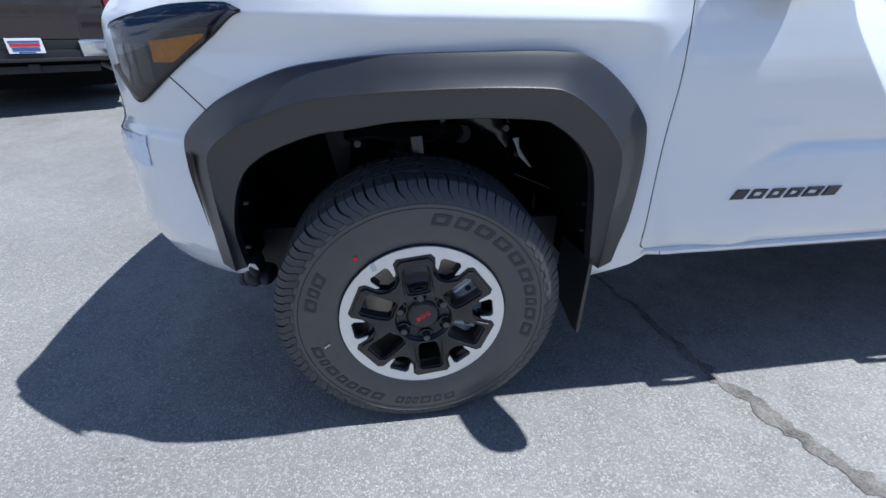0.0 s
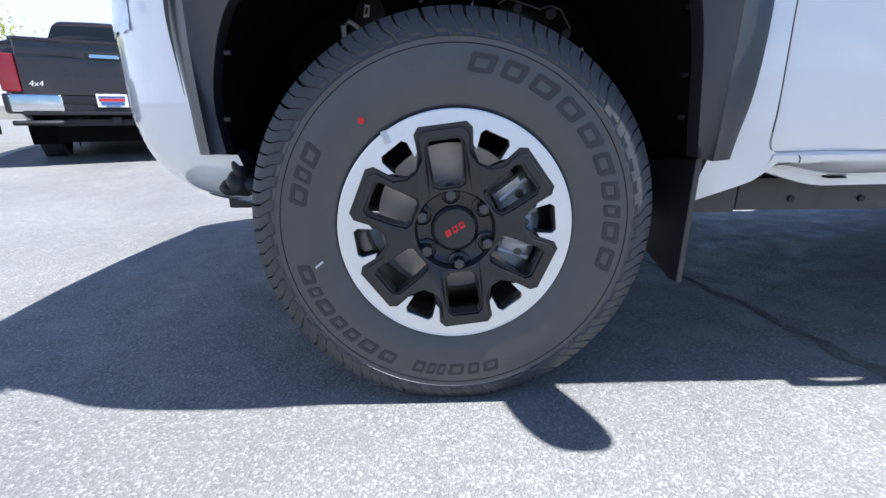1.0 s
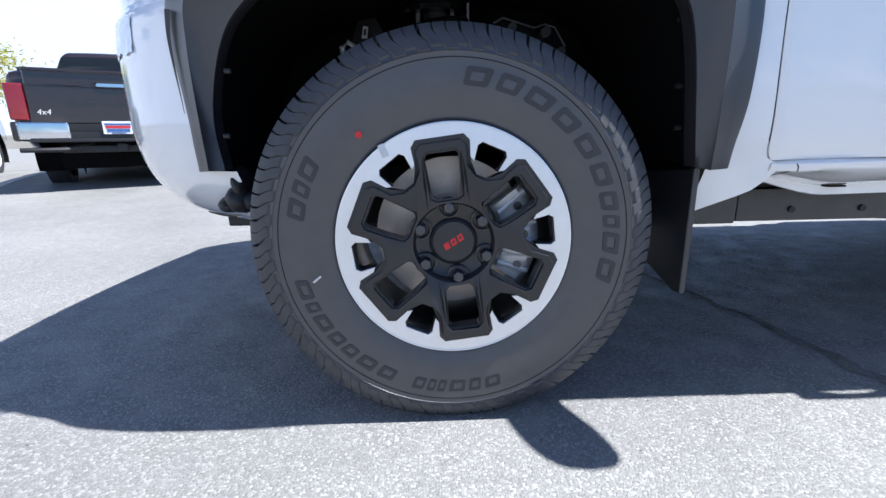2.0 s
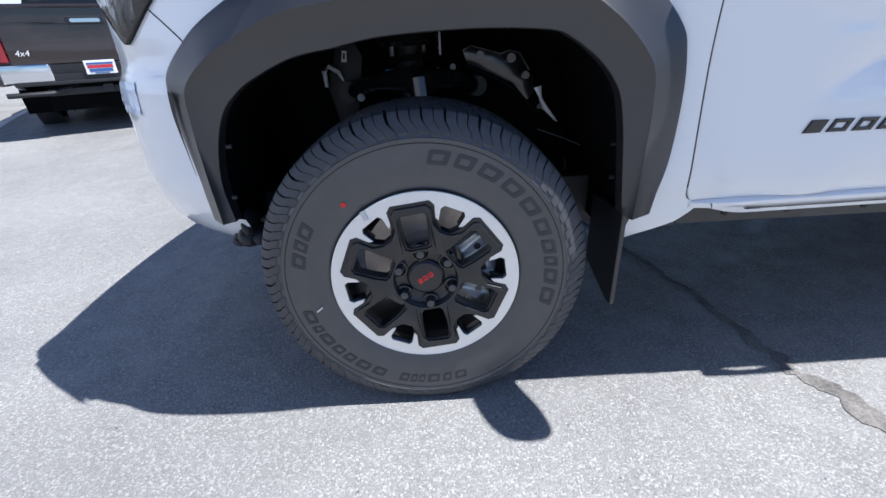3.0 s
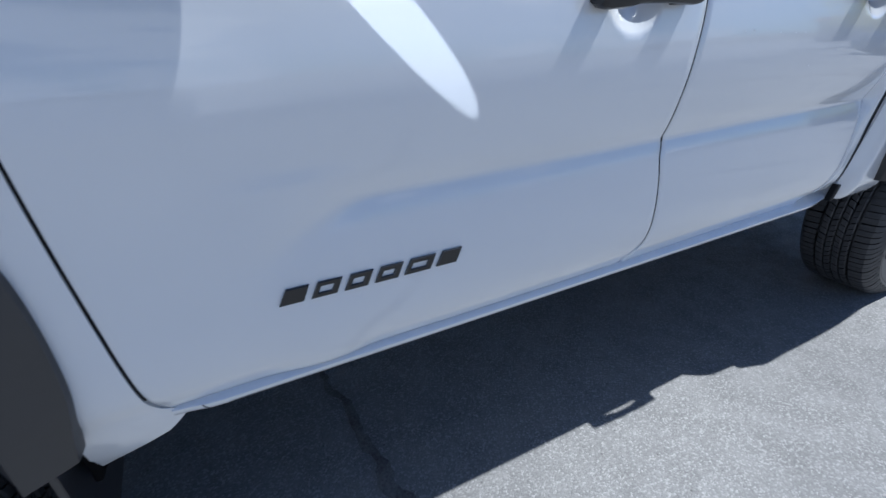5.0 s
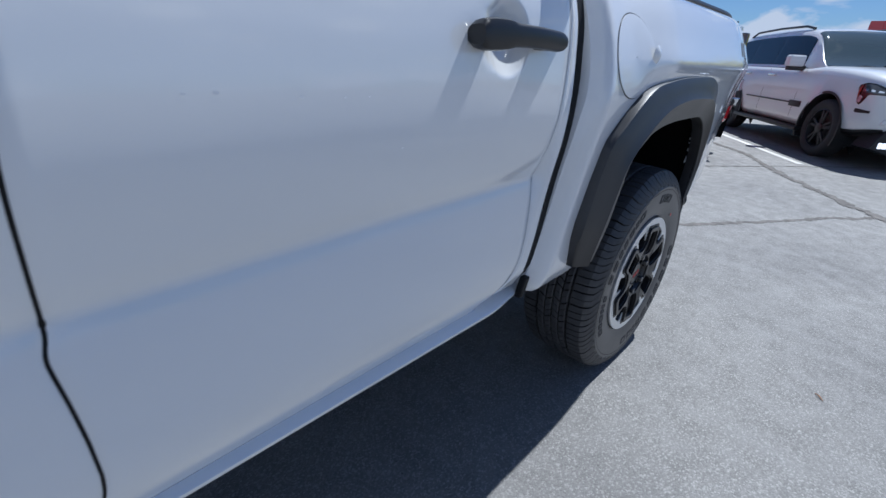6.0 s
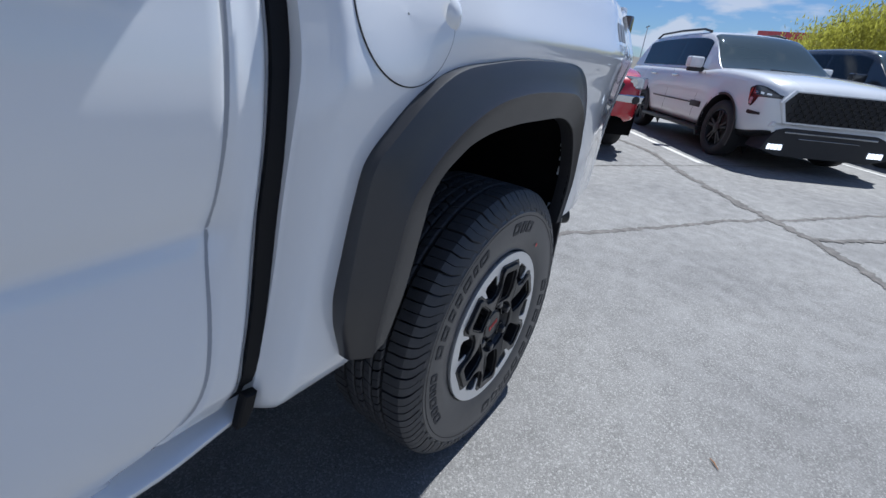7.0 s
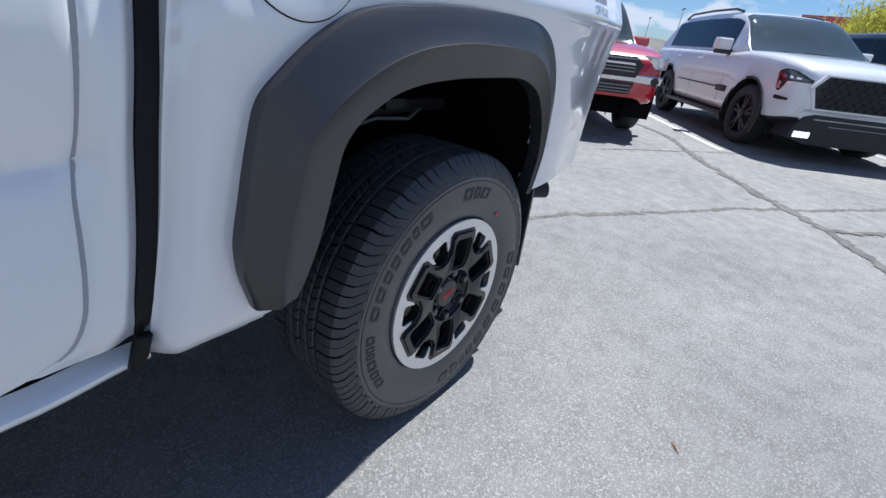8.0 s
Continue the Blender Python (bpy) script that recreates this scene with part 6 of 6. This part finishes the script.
for sd in (-1, 1):
    hl = skin_patch(suv, SUV_SPEC, "headlight", sd, [(2.045, 1.005), (2.10, 0.85), (2.125, 0.815), (2.17, 0.80), (2.205, 0.85), (2.24, 0.925), (2.32, 0.930), (2.47, 0.930)], [(2.045, 1.035), (2.10, 1.058), (2.16, 1.068), (2.28, 1.055), (2.40, 1.01), (2.47, 0.965)], 0.008, BADGE, "angular dark headlight")
    skin_patch(hl, SUV_SPEC, "lens", sd, [(2.130, 0.965), (2.20, 0.950), (2.30, 0.945), (2.45, 0.940)], [(2.130, 1.045), (2.18, 1.052), (2.28, 1.042), (2.45, 0.968)], 0.016, LAMP_DARK, "clear lens over dark reflectors")
    for q in range(3):
        x = 2.17 + q * 0.085
        skin_patch(hl, SUV_SPEC, "reflector", sd, [(x, 0.968 - q * 0.004), (x + 0.05, 0.966 - q * 0.004)], [(x, 1.000 - q * 0.008), (x + 0.05, 0.996 - q * 0.010)], 0.020, CHROME)
    skin_patch(hl, SUV_SPEC, "lower_lens", sd, [(2.118, 0.845), (2.145, 0.825), (2.172, 0.83)], [(2.118, 0.915), (2.145, 0.915), (2.172, 0.90)], 0.016, LAMPGLASS)
    skin_patch(hl, SUV_SPEC, "side_marker", sd, [(2.078, 0.965), (2.095, 0.900), (2.108, 0.875)], [(2.078, 1.025), (2.095, 1.030), (2.108, 1.025)], 0.017, MARKER_RED, "red side marker")
    skin_patch(suv, SUV_SPEC, "front_skirt", sd, [(2.02, 0.38), (2.20, 0.395), (2.48, 0.45)], [(2.02, 0.47), (2.20, 0.48), (2.48, 0.53)], 0.012, TRIM)
    skin_patch(suv, SUV_SPEC, "wing_crease", sd, [(0.75, 1.085), (1.30, 1.12), (1.95, 1.085)], [(0.75, 1.10), (1.30, 1.14), (1.95, 1.10)], 0.010, WHITE_PEARL)
    for q in range(4):
        part("fog_light", box(2.475, sd * (0.60 + q * 0.052) - 0.019, 0.300, 2.542, sd * (0.60 + q * 0.052) + 0.019, 0.372, 0.006), glowing("fog_light_glow", (0.95, 0.97, 1.0), 1.2) if q == 0 and sd == -1 else bpy.data.materials["fog_light_glow"], suv)
    skin_patch(suv, SUV_SPEC, "corner_vent", sd, [(2.10, 0.725), (2.16, 0.700), (2.34, 0.705)], [(2.10, 0.745), (2.16, 0.750), (2.34, 0.735)], 0.006, TRIM)
    part("running_board", box(-1.15, sd * 0.96 - 0.09, 0.30, 1.12, sd * 0.96 + 0.09, 0.36, 0.02), TRIM, suv)
    part("door_moulding", box(-0.95, sd * 0.992 - 0.012, 0.685, 0.62, sd * 0.992 + 0.006, 0.705, 0.004), TRIM, suv)
    part("moulding_plate", box(0.62, sd * 0.992 - 0.014, 0.64, 0.95, sd * 0.992 + 0.014, 0.73, 0.006), TRIM, suv)
    part("roof_rail", tube([(-2.35, sd * 0.63, 1.78), (-2.1, sd * 0.645, 1.855), (-1.2, sd * 0.65, 1.885), (-0.35, sd * 0.65, 1.880), (-0.10, sd * 0.645, 1.835)], 0.020, 8), TRIM, suv)
    part("tail_light", box(-2.74, sd * 0.83 - 0.07, 0.85, -2.60, sd * 0.83 + 0.07, 1.10, 0.02), REDLENS, suv)

RUN_SPEC = dict(SUV_SPEC)
RUN_SPEC.update(wheelbase=2.79, wheel=0.39, track=1.60, dark_arch=False,
                half_width=[(-2.45, 0.80), (-2.40, 0.88), (-1.4, 0.94), (0, 0.94), (1.4, 0.955), (1.9, 0.93), (2.15, 0.86), (2.28, 0.74), (2.33, 0.62)],
                top=[(-2.45, 1.0), (-2.3, 1.10), (-0.8, 1.12), (0.6, 1.12), (1.1, 1.16), (1.75, 1.12), (2.12, 1.04), (2.28, 0.96), (2.33, 0.86)],
                low=[(-2.45, 0.55), (-2.2, 0.40), (1, 0.40), (1.9, 0.42), (2.2, 0.45), (2.33, 0.52)],
                belt=1.10, belt_half=0.86, roof_half=0.66,
                roof=[(-2.42, 1.12), (-2.35, 1.32), (-2.15, 1.70), (-1.9, 1.78), (-1.0, 1.82), (-0.2, 1.80), (0.05, 1.77), (0.28, 1.66), (0.92, 1.12)],
                side_windows=[(-2.0, -1.42), (-1.35, -0.55), (-0.48, 0.38)], screen=(0.14, 0.88), mirror=(0.42, 1.02, 1.10), seams=(0.66, -0.40, -1.25), handles=(-0.20, -1.05), handle_z=0.98, handle_finish=RED_PAINT)
runner = car("red_utility_vehicle", "bright red mid-size utility vehicle with a chrome bumper bar", "car", RED_PAINT, axle_mid(9.02, 2.15, 2.79, ang), ang, RUN_SPEC)
front_panel(runner, "grille", [mirror_loop([(0.46, 1.00), (0.56, 0.92), (0.50, 0.76)])], 2.36, 0.06, TRIM, label="black grille")
front_panel(runner, "grille_bar", [mirror_loop([(0.44, 0.93), (0.46, 0.90)])], 2.385, 0.03, CHROME, 0.004)
front_panel(runner, "bumper_bar", [mirror_loop([(0.56, 0.80), (0.86, 0.79), (0.84, 0.70), (0.58, 0.70)])], 2.34, 0.16, CHROME, 0.015, "chrome bumper bar")
front_panel(runner, "lower_grille", [mirror_loop([(0.50, 0.70), (0.46, 0.56)])], 2.36, 0.05, TRIM)
for z in (0.66, 0.62, 0.585):
    front_panel(runner, "grille_slat", [mirror_loop([(0.46, z + 0.006), (0.455, z - 0.006)])], 2.372, 0.02, SMOKED, 0.002)
for z in (0.97, 0.87, 0.83):
    front_panel(runner, "grille_slat", [mirror_loop([(0.47, z + 0.008), (0.465, z - 0.008)])], 2.378, 0.02, SMOKED, 0.002)
for sd in (-1, 1):
    bm = box(-0.16, -0.17, -0.075, 0.08, 0.17, 0.075, 0.03, 3)
    bm.transform(Matrix.Translation((2.17, sd * 0.70, 0.945)) @ Matrix.Rotation(radians(-sd * 32), 4, "Z"))
    hl = part("headlight", bm, LAMPGLASS, runner, "clear headlight")
    part("lamp_bowl", tube([(2.22, sd * 0.70, 0.945), (2.285, sd * 0.69, 0.945)], 0.05, 14), CHROME, hl)
    part("fog_lamp", tube([(2.20, sd * 0.76, 0.735), (2.345, sd * 0.75, 0.735)], 0.05, 14), TRIM, runner)

# a charcoal wagon beyond the white one, and a blue one behind the row
dark_spec = dict(SUV_SPEC)
left_dir = Vector((0.56, -0.83))
part_of_row = Vector((10.99, -0.75)) + left_dir * 2.95 + Vector((0.83, 0.56)) * 0.4
car("charcoal_wagon", "charcoal grey utility wagon with dark windows", "car", DARK_PAINT, axle_mid(part_of_row.x, part_of_row.y, 3.10, ang), ang, dark_spec)
back_row = Vector((24.5, 8.6))
car("blue_wagon", "blue utility wagon parked behind the row", "car", BLUE_PAINT, axle_mid(back_row.x, back_row.y, 2.79, ang + 180), ang + 180, dict(RUN_SPEC, handle_finish=BLUE_PAINT))
far_row = Vector((27.5, 13.2))
car("dark_wagon", "dark wagon parked far behind the row", "car", DARK_PAINT, axle_mid(far_row.x, far_row.y, 2.79, ang + 180), ang + 180, dict(RUN_SPEC, handle_finish=DARK_PAINT))

# brown pickup ahead, tail towards us
TUN = dict(
    wheelbase=3.70, wheel=0.41, track=1.72, bulge=0.008, dark_arch=False, lip=0.004,
    half_width=[(-3.08, 0.93), (-3.06, 0.97), (-2.9, 0.99), (-1.85, 1.01), (0, 1.0), (1.85, 1.01), (2.4, 0.98), (2.70, 0.86), (2.82, 0.70)],
    top=[(-3.08, 1.38), (-3.0, 1.40), (-1.2, 1.40), (-1.1, 1.30), (0.6, 1.28), (1.2, 1.32), (2.1, 1.28), (2.6, 1.16), (2.82, 1.0)],
    low=[(-3.08, 0.74), (-2.9, 0.62), (-2.6, 0.50), (0, 0.46), (2.0, 0.46), (2.6, 0.42), (2.82, 0.5)],
    belt=1.28, belt_half=0.93, roof_half=0.72,
    roof=[(-1.20, 1.29), (-1.12, 1.60), (-1.0, 1.88), (-0.8, 1.95), (0.2, 1.96), (0.6, 1.92), (0.85, 1.80), (1.5, 1.30)],
    side_windows=[(-0.85, -0.05), (0.02, 0.85)], screen=(0.7, 1.45), back_screen=(-1.18, -1.02), cabin_taper=0.0,
    mirror=(1.0, 1.12, 1.22), seams=(1.1, -0.02, -1.05), handles=(0.15, -0.85), handle_z=1.12, handle_finish=CHROME)
head = math.degrees(math.atan2(0.87, -0.49))
hd = Vector((-0.49, 0.87)).normalized()
plate_at = Vector((-3.93, 4.86))
tmid = plate_at + hd * 3.10
brown = car("brown_pickup_truck", "dark brown pickup truck seen from behind, chrome bumper ends", "pickup truck", BROWN_PAINT, (tmid.x, tmid.y, 0.06), head, TUN, wheel_finish=ALLOY)


def back_panel(name, loops, x, depth, mat, bevel=0.006, label=""):
    bm = plate(loops, depth, bevel)
    bm.transform(Matrix.Translation((x, 0, 0)) @ Matrix.Rotation(radians(-90), 4, "Z"))
    return part(name, bm, mat, brown, label, angle=30)


part("bed_inside", box(-3.0, -0.85, 0.90, -1.2, 0.85, 1.425, 0.0), TRIM, brown)
gate = back_panel("tailgate", [mirror_loop([(0.80, 1.405), (0.815, 0.80)])], -3.11, 0.06, BROWN_PAINT, 0.012)
back_panel("gate_top_lip", [mirror_loop([(0.80, 1.415), (0.80, 1.375)])], -3.135, 0.10, BROWN_PAINT, 0.012)
back_panel("gate_crease", [mirror_loop([(0.80, 1.22), (0.30, 1.215), (0.26, 1.25), (0.26, 1.262), (0.31, 1.228), (0.80, 1.235)][:3] + [(0.26, 1.262), (0.80, 1.232)])], -3.118, 0.02, BROWN_PAINT, 0.004)
back_panel("gate_handle_cup", [mirror_loop([(0.17, 1.285), (0.19, 1.25), (0.17, 1.205)])], -3.120, 0.02, TRIM, 0.004)
back_panel("gate_handle", [mirror_loop([(0.135, 1.272), (0.15, 1.245), (0.135, 1.222)])], -3.135, 0.02, CHROME, 0.006, "chrome tailgate handle")
for k in range(6):
    yy = 0.42 - k * 0.165
    back_panel("embossed_block", [[(yy - 0.055, 1.03), (yy + 0.055, 1.03), (yy + 0.055, 1.10), (yy - 0.055, 1.10)], [(yy - 0.030, 1.05), (yy + 0.030, 1.05), (yy + 0.030, 1.08), (yy - 0.030, 1.08)]], -3.1145, 0.006, BROWN_PAINT, 0.0015)
for sd in (-1, 1):
    part("tail_light", box(-3.10, sd * 0.905 - 0.085, 0.84, -2.88, sd * 0.905 + 0.085, 1.24, 0.025, 3), REDLENS, brown, "red tail light")
    bm = box(-0.10, -0.23, -0.095, 0.10, 0.23, 0.095, 0.03, 3)
    bm.transform(Matrix.Translation((-3.12, sd * 0.70, 0.715)))
    part("bumper_end", bm, CHROME, brown, "chrome bumper end")
    part("bumper_corner", box(-3.16, sd * 0.95 - 0.05, 0.60, -2.80, sd * 0.95 + 0.045, 0.82, 0.04, 3), BROWN_PAINT, brown)
part("bumper_middle", box(-3.20, -0.50, 0.60, -2.98, 0.50, 0.70, 0.02), TRIM, brown)
part("bumper_recess", box(-3.13, -0.48, 0.69, -2.98, 0.48, 0.80, 0.01), TRIM, brown)
part("bumper_step", box(-3.22, -0.84, 0.585, -3.0, 0.84, 0.625, 0.015), FRAME, brown)
part("hitch_receiver", box(-3.16, -0.05, 0.47, -2.9, 0.05, 0.56, 0.01), FRAME, brown)
part("bumper_steps_bar", tube([(-3.18, 0.95, 0.50), (-3.20, 0.55, 0.50), (-3.0, 0.30, 0.56)], 0.028, 8), FRAME, brown)
part("tow_bar", box(-3.10, -0.60, 0.46, -2.85, 0.60, 0.54, 0.02), FRAME, brown)
part("axle", tube([(-1.85, -0.8, 0.42), (-1.85, 0.8, 0.42)], 0.07, 12), FRAME, brown)
part("exhaust", tube([(-1.6, -0.5, 0.5), (-2.6, -0.65, 0.5), (-2.95, -0.75, 0.47)], 0.04, 10), STEEL, brown)
part("antenna", tube([(-0.55, 0.0, 1.96), (-0.62, 0.0, 2.06)], 0.02, 8), TRIM, brown)
# dealer plate: white card, blue rim, red and blue bars for its print
card = back_panel("dealer_plate", [mirror_loop([(0.152, 0.825), (0.152, 0.675)])], -3.225, 0.006, material("plate_white", (0.75, 0.74, 0.78), 0.5), 0.001, "white dealer plate with red and blue print")
for z, w, h, m in ((0.790, 0.13, 0.020, BLUE_PAINT), (0.757, 0.125, 0.032, RED_PAINT), (0.716, 0.115, 0.034, BLUE_PAINT), (0.686, 0.07, 0.010, BLUE_PAINT)):
    bm = plate([[(-w, z - h / 2), (w, z - h / 2), (w, z + h / 2), (-w, z + h / 2)]], 0.002)
    bm.transform(Matrix.Translation((-3.2285, 0, 0)) @ Matrix.Rotation(radians(-90), 4, "Z"))
    part("print_bar", bm, m, card, smooth=False)
# white 4x4 decal
txt = bpy.data.curves.new("decal", "FONT")
txt.body, txt.size, txt.extrude, txt.shear = "4x4", 0.085, 0.001, 0.2
dob = bpy.data.objects.new("decal", txt)
me = bpy.data.meshes.new_from_object(dob)
bpy.data.objects.remove(dob)
me.materials.append(material("decal_white", (0.7, 0.7, 0.7), 0.4))
decal = new("decal", me)
decal.parent = brown
decal.matrix_basis = Matrix.Translation((-3.143, 0.74, 0.90)) @ Matrix.Rotation(radians(-90), 4, "Z") @ Matrix.Rotation(radians(90), 4, "X")

side_car = plate_at + Vector((-0.87, -0.49)) * 3.15 + hd * 2.6
car("green_wagon", "dark green utility wagon with alloy wheels", "car", GREEN_PAINT, (side_car.x, side_car.y, 0.12), head + 180, dict(RUN_SPEC, handle_finish=GREEN_PAINT), wheel_finish=ALLOY)

# ---- painted bay lines ----
def bay_line(a, b, w=0.10):
    d = Vector((b[0] - a[0], b[1] - a[1]))
    n = Vector((-d.y, d.x)).normalized() * w / 2

    def at(f, k):
        x, y = a[0] + d.x * f + n.x * k, a[1] + d.y * f + n.y * k
        return (x, y, ground_z(x, y) + 0.005)
    return tagged(part("bay_line", grid(at, steps(0, 1, 24), [-1, 1]), LINEPAINT), "white painted parking bay line", "line", kind="structure")


lv = Vector((0.816, 0.578))
bay_line((9.36, 0.09), (9.36 + lv.x * 5.4, 0.09 + lv.y * 5.4))
bay_line((9.36 + 0.56 * 3.0, 0.09 - 0.83 * 3.0), (9.36 + 0.56 * 3.0 + lv.x * 5.4, 0.09 - 0.83 * 3.0 + lv.y * 5.4))
ll = plate_at + Vector((-0.87, -0.49)) * 1.5
bay_line((ll.x - hd.x * 0.4, ll.y - hd.y * 0.4), (ll.x + hd.x * 5.2, ll.y + hd.y * 5.2))

# small litter: a dry needle leaf
leaf = part("dry_leaf", tube([(3.727, -0.636, 0.003), (3.714, -0.648, 0.006), (3.696, -0.663, 0.003)], [0.0012, 0.0025, 0.0012], 6), material("dry_leaf", (0.32, 0.14, 0.05), 0.7, grain=(60, 0.3)))
tagged(leaf, "dry brown leaf on the asphalt", "leaf")

# ---- trees, poles, building, hills ----
LEAF = material("spring_leaf", (0.30, 0.29, 0.05), 0.6, grain=(3, 0.35), tint2=(0.52, 0.47, 0.10))
# thin leaves let the sun through
leaf_nodes, leaf_links = LEAF.node_tree.nodes, LEAF.node_tree.links
leaf_thin, leaf_mix = leaf_nodes.new("ShaderNodeBsdfTranslucent"), leaf_nodes.new("ShaderNodeMixShader")
leaf_thin.inputs["Color"].default_value = (0.50, 0.50, 0.08, 1)
leaf_mix.inputs[0].default_value = 0.5
leaf_out = next(nd for nd in leaf_nodes if nd.type == "OUTPUT_MATERIAL")
leaf_links.new(leaf_nodes["Principled BSDF"].outputs[0], leaf_mix.inputs[1])
leaf_links.new(leaf_thin.outputs[0], leaf_mix.inputs[2])
leaf_links.new(leaf_mix.outputs[0], leaf_out.inputs["Surface"])
BARK = material("bark", (0.12, 0.09, 0.065), 0.85, grain=(14, 0.35), bump=(30, 0.6, 0.02))


def tree(name, label, at, height, spread, seed, leaves=5200, droop=0.5):
    rng = random.Random(seed)
    t = thing(name, label, "tree", (at[0], at[1], ground_z(at[0], at[1])))
    limbs = bmesh.new()
    tips = []
    join(limbs, tube([(0, 0, 0), (0.05, 0.03, height * 0.25), (0.0, 0.06, height * 0.45)], [0.16, 0.13, 0.10], 9))
    for k in range(13):
        a = 2 * math.pi * k / 13 + rng.uniform(-0.3, 0.3)
        z0 = height * rng.uniform(0.25, 0.46)
        reach = spread * rng.uniform(0.55, 1.0)
        up = height * rng.uniform(0.62, 1.0)
        p = [(0, 0, z0), (0.35 * reach * math.cos(a), 0.35 * reach * math.sin(a), z0 + (up - z0) * 0.55), (0.75 * reach * math.cos(a + 0.1), 0.75 * reach * math.sin(a + 0.1), up * 0.96), (reach * math.cos(a + 0.15), reach * math.sin(a + 0.15), up * (1 - 0.12 * droop))]
        join(limbs, tube(p, [0.07, 0.045, 0.025, 0.008], 6))
        tips += [(Vector(p[i]).lerp(Vector(p[i + 1]), rng.random())) for i in (1, 1, 2, 2, 2) for _ in range(2)]
    part("trunk", limbs, BARK, t)
    verts, faces = [], []
    per = leaves // len(tips)
    for tip in tips:
        for _ in range(per):
            hang = rng.random() ** 0.8
            c = tip + Vector((rng.gauss(0, 0.28 * spread / 2.4), rng.gauss(0, 0.28 * spread / 2.4), rng.gauss(0.05, 0.22) - droop * hang * height * 0.16))
            ln, wd = rng.uniform(0.09, 0.20), rng.uniform(0.012, 0.024)
            d = Vector((rng.gauss(0, 0.5), rng.gauss(0, 0.5), -0.9 * droop + rng.gauss(0, 0.4))).normalized()
            s_ = d.cross(Vector((rng.gauss(0, 1), rng.gauss(0, 1), rng.gauss(0, 1)))).normalized()
            i = len(verts)
            verts += [c, c + d * ln * 0.5 + s_ * wd, c + d * ln, c + d * ln * 0.5 - s_ * wd]
            faces.append((i, i + 1, i + 2, i + 3))
    me = bpy.data.meshes.new("crown")
    me.from_pydata(verts, [], faces)
    me.materials.append(LEAF)
    ob = new("crown", me)
    ob.parent = t
    return t


tree("willow", "yellow-green willow tree with drooping twigs", (22.5, -3.3), 4.4, 3.3, 4, 36000, 1.2)
tree("willow", "yellow-green willow tree with drooping twigs", (26.0, -7.5), 5.0, 3.4, 9, 26000, 1.2)
for i, (x, y, h) in enumerate(((-13.2, 11.0, 3.0), (-15.6, 10.8, 3.4))):
    tree("roadside_tree", "leafy spring tree along the lot's edge", (x, y), h, 2.4, 20 + i, 11000, 0.3)


def lamp_post(x, y, h):
    p = thing("street_lamp", "tall grey parking-lot lamp post with two heads", "street lamp", (x, y, 0), 20, "lot lamp posts")
    part("pole", tube([(0, 0, 0), (0, 0, h)], [0.10, 0.06], 10), STEEL, p)
    part("arm", tube([(-0.9, 0, h - 0.05), (0.9, 0, h - 0.05)], 0.03, 8), STEEL, p)
    for sd in (-1, 1):
        part("lamp_head", box(sd * 0.9 - 0.35, -0.14, h - 0.10, sd * 0.9 + 0.35, 0.14, h + 0.02, 0.03), TRIM, p)


lamp_post(79.9, 18.4, 7.3)
lamp_post(98.0, 28.2, 7.0)
STUCCO = material("stucco", (0.42, 0.36, 0.30), 0.9, grain=(4, 0.15), bump=(60, 0.3, 0.01))
hall = thing("showroom", "low tan building with a red fascia band", "building", (64, -11.5, 0), 90)
part("wall", box(-14, -8, 0, 14, 8, 4.9, 0.03), STUCCO, hall)
part("fascia", box(-14.2, -8.2, 4.5, 14.2, 8.2, 5.5, 0.05), RED_PAINT, hall)
for k in range(8):
    part("window", box(-12.5 + k * 3.2, 7.95, 0.6, -10.3 + k * 3.2, 8.06, 3.0, 0.02), GLASS, hall)
for k in range(4):
    part("window", box(-14.06, -6.5 + k * 3.4, 0.6, -13.95, -4.3 + k * 3.4, 3.0, 0.02), GLASS, hall)
HILL = material("far_hill", (0.16, 0.15, 0.13), 0.95, grain=(0.02, 0.3))


def hill_at(a, k):
    r = 1150 + 240 * k
    h = (30 + 34 * noise.noise(Vector((3 * math.cos(a), 3 * math.sin(a), 2.2))) + 12 * noise.noise(Vector((11 * math.cos(a), 11 * math.sin(a), 5)))) * math.sin(math.pi * k * 0.5)
    return (r * math.cos(a), r * math.sin(a), max(-2.0, h) - 1.0)


tagged(part("backdrop", grid(hill_at, [2 * math.pi * i / 160 for i in range(160)], steps(0, 1, 8), close=True), HILL), "low dry hills on the horizon", "hills", kind="structure")
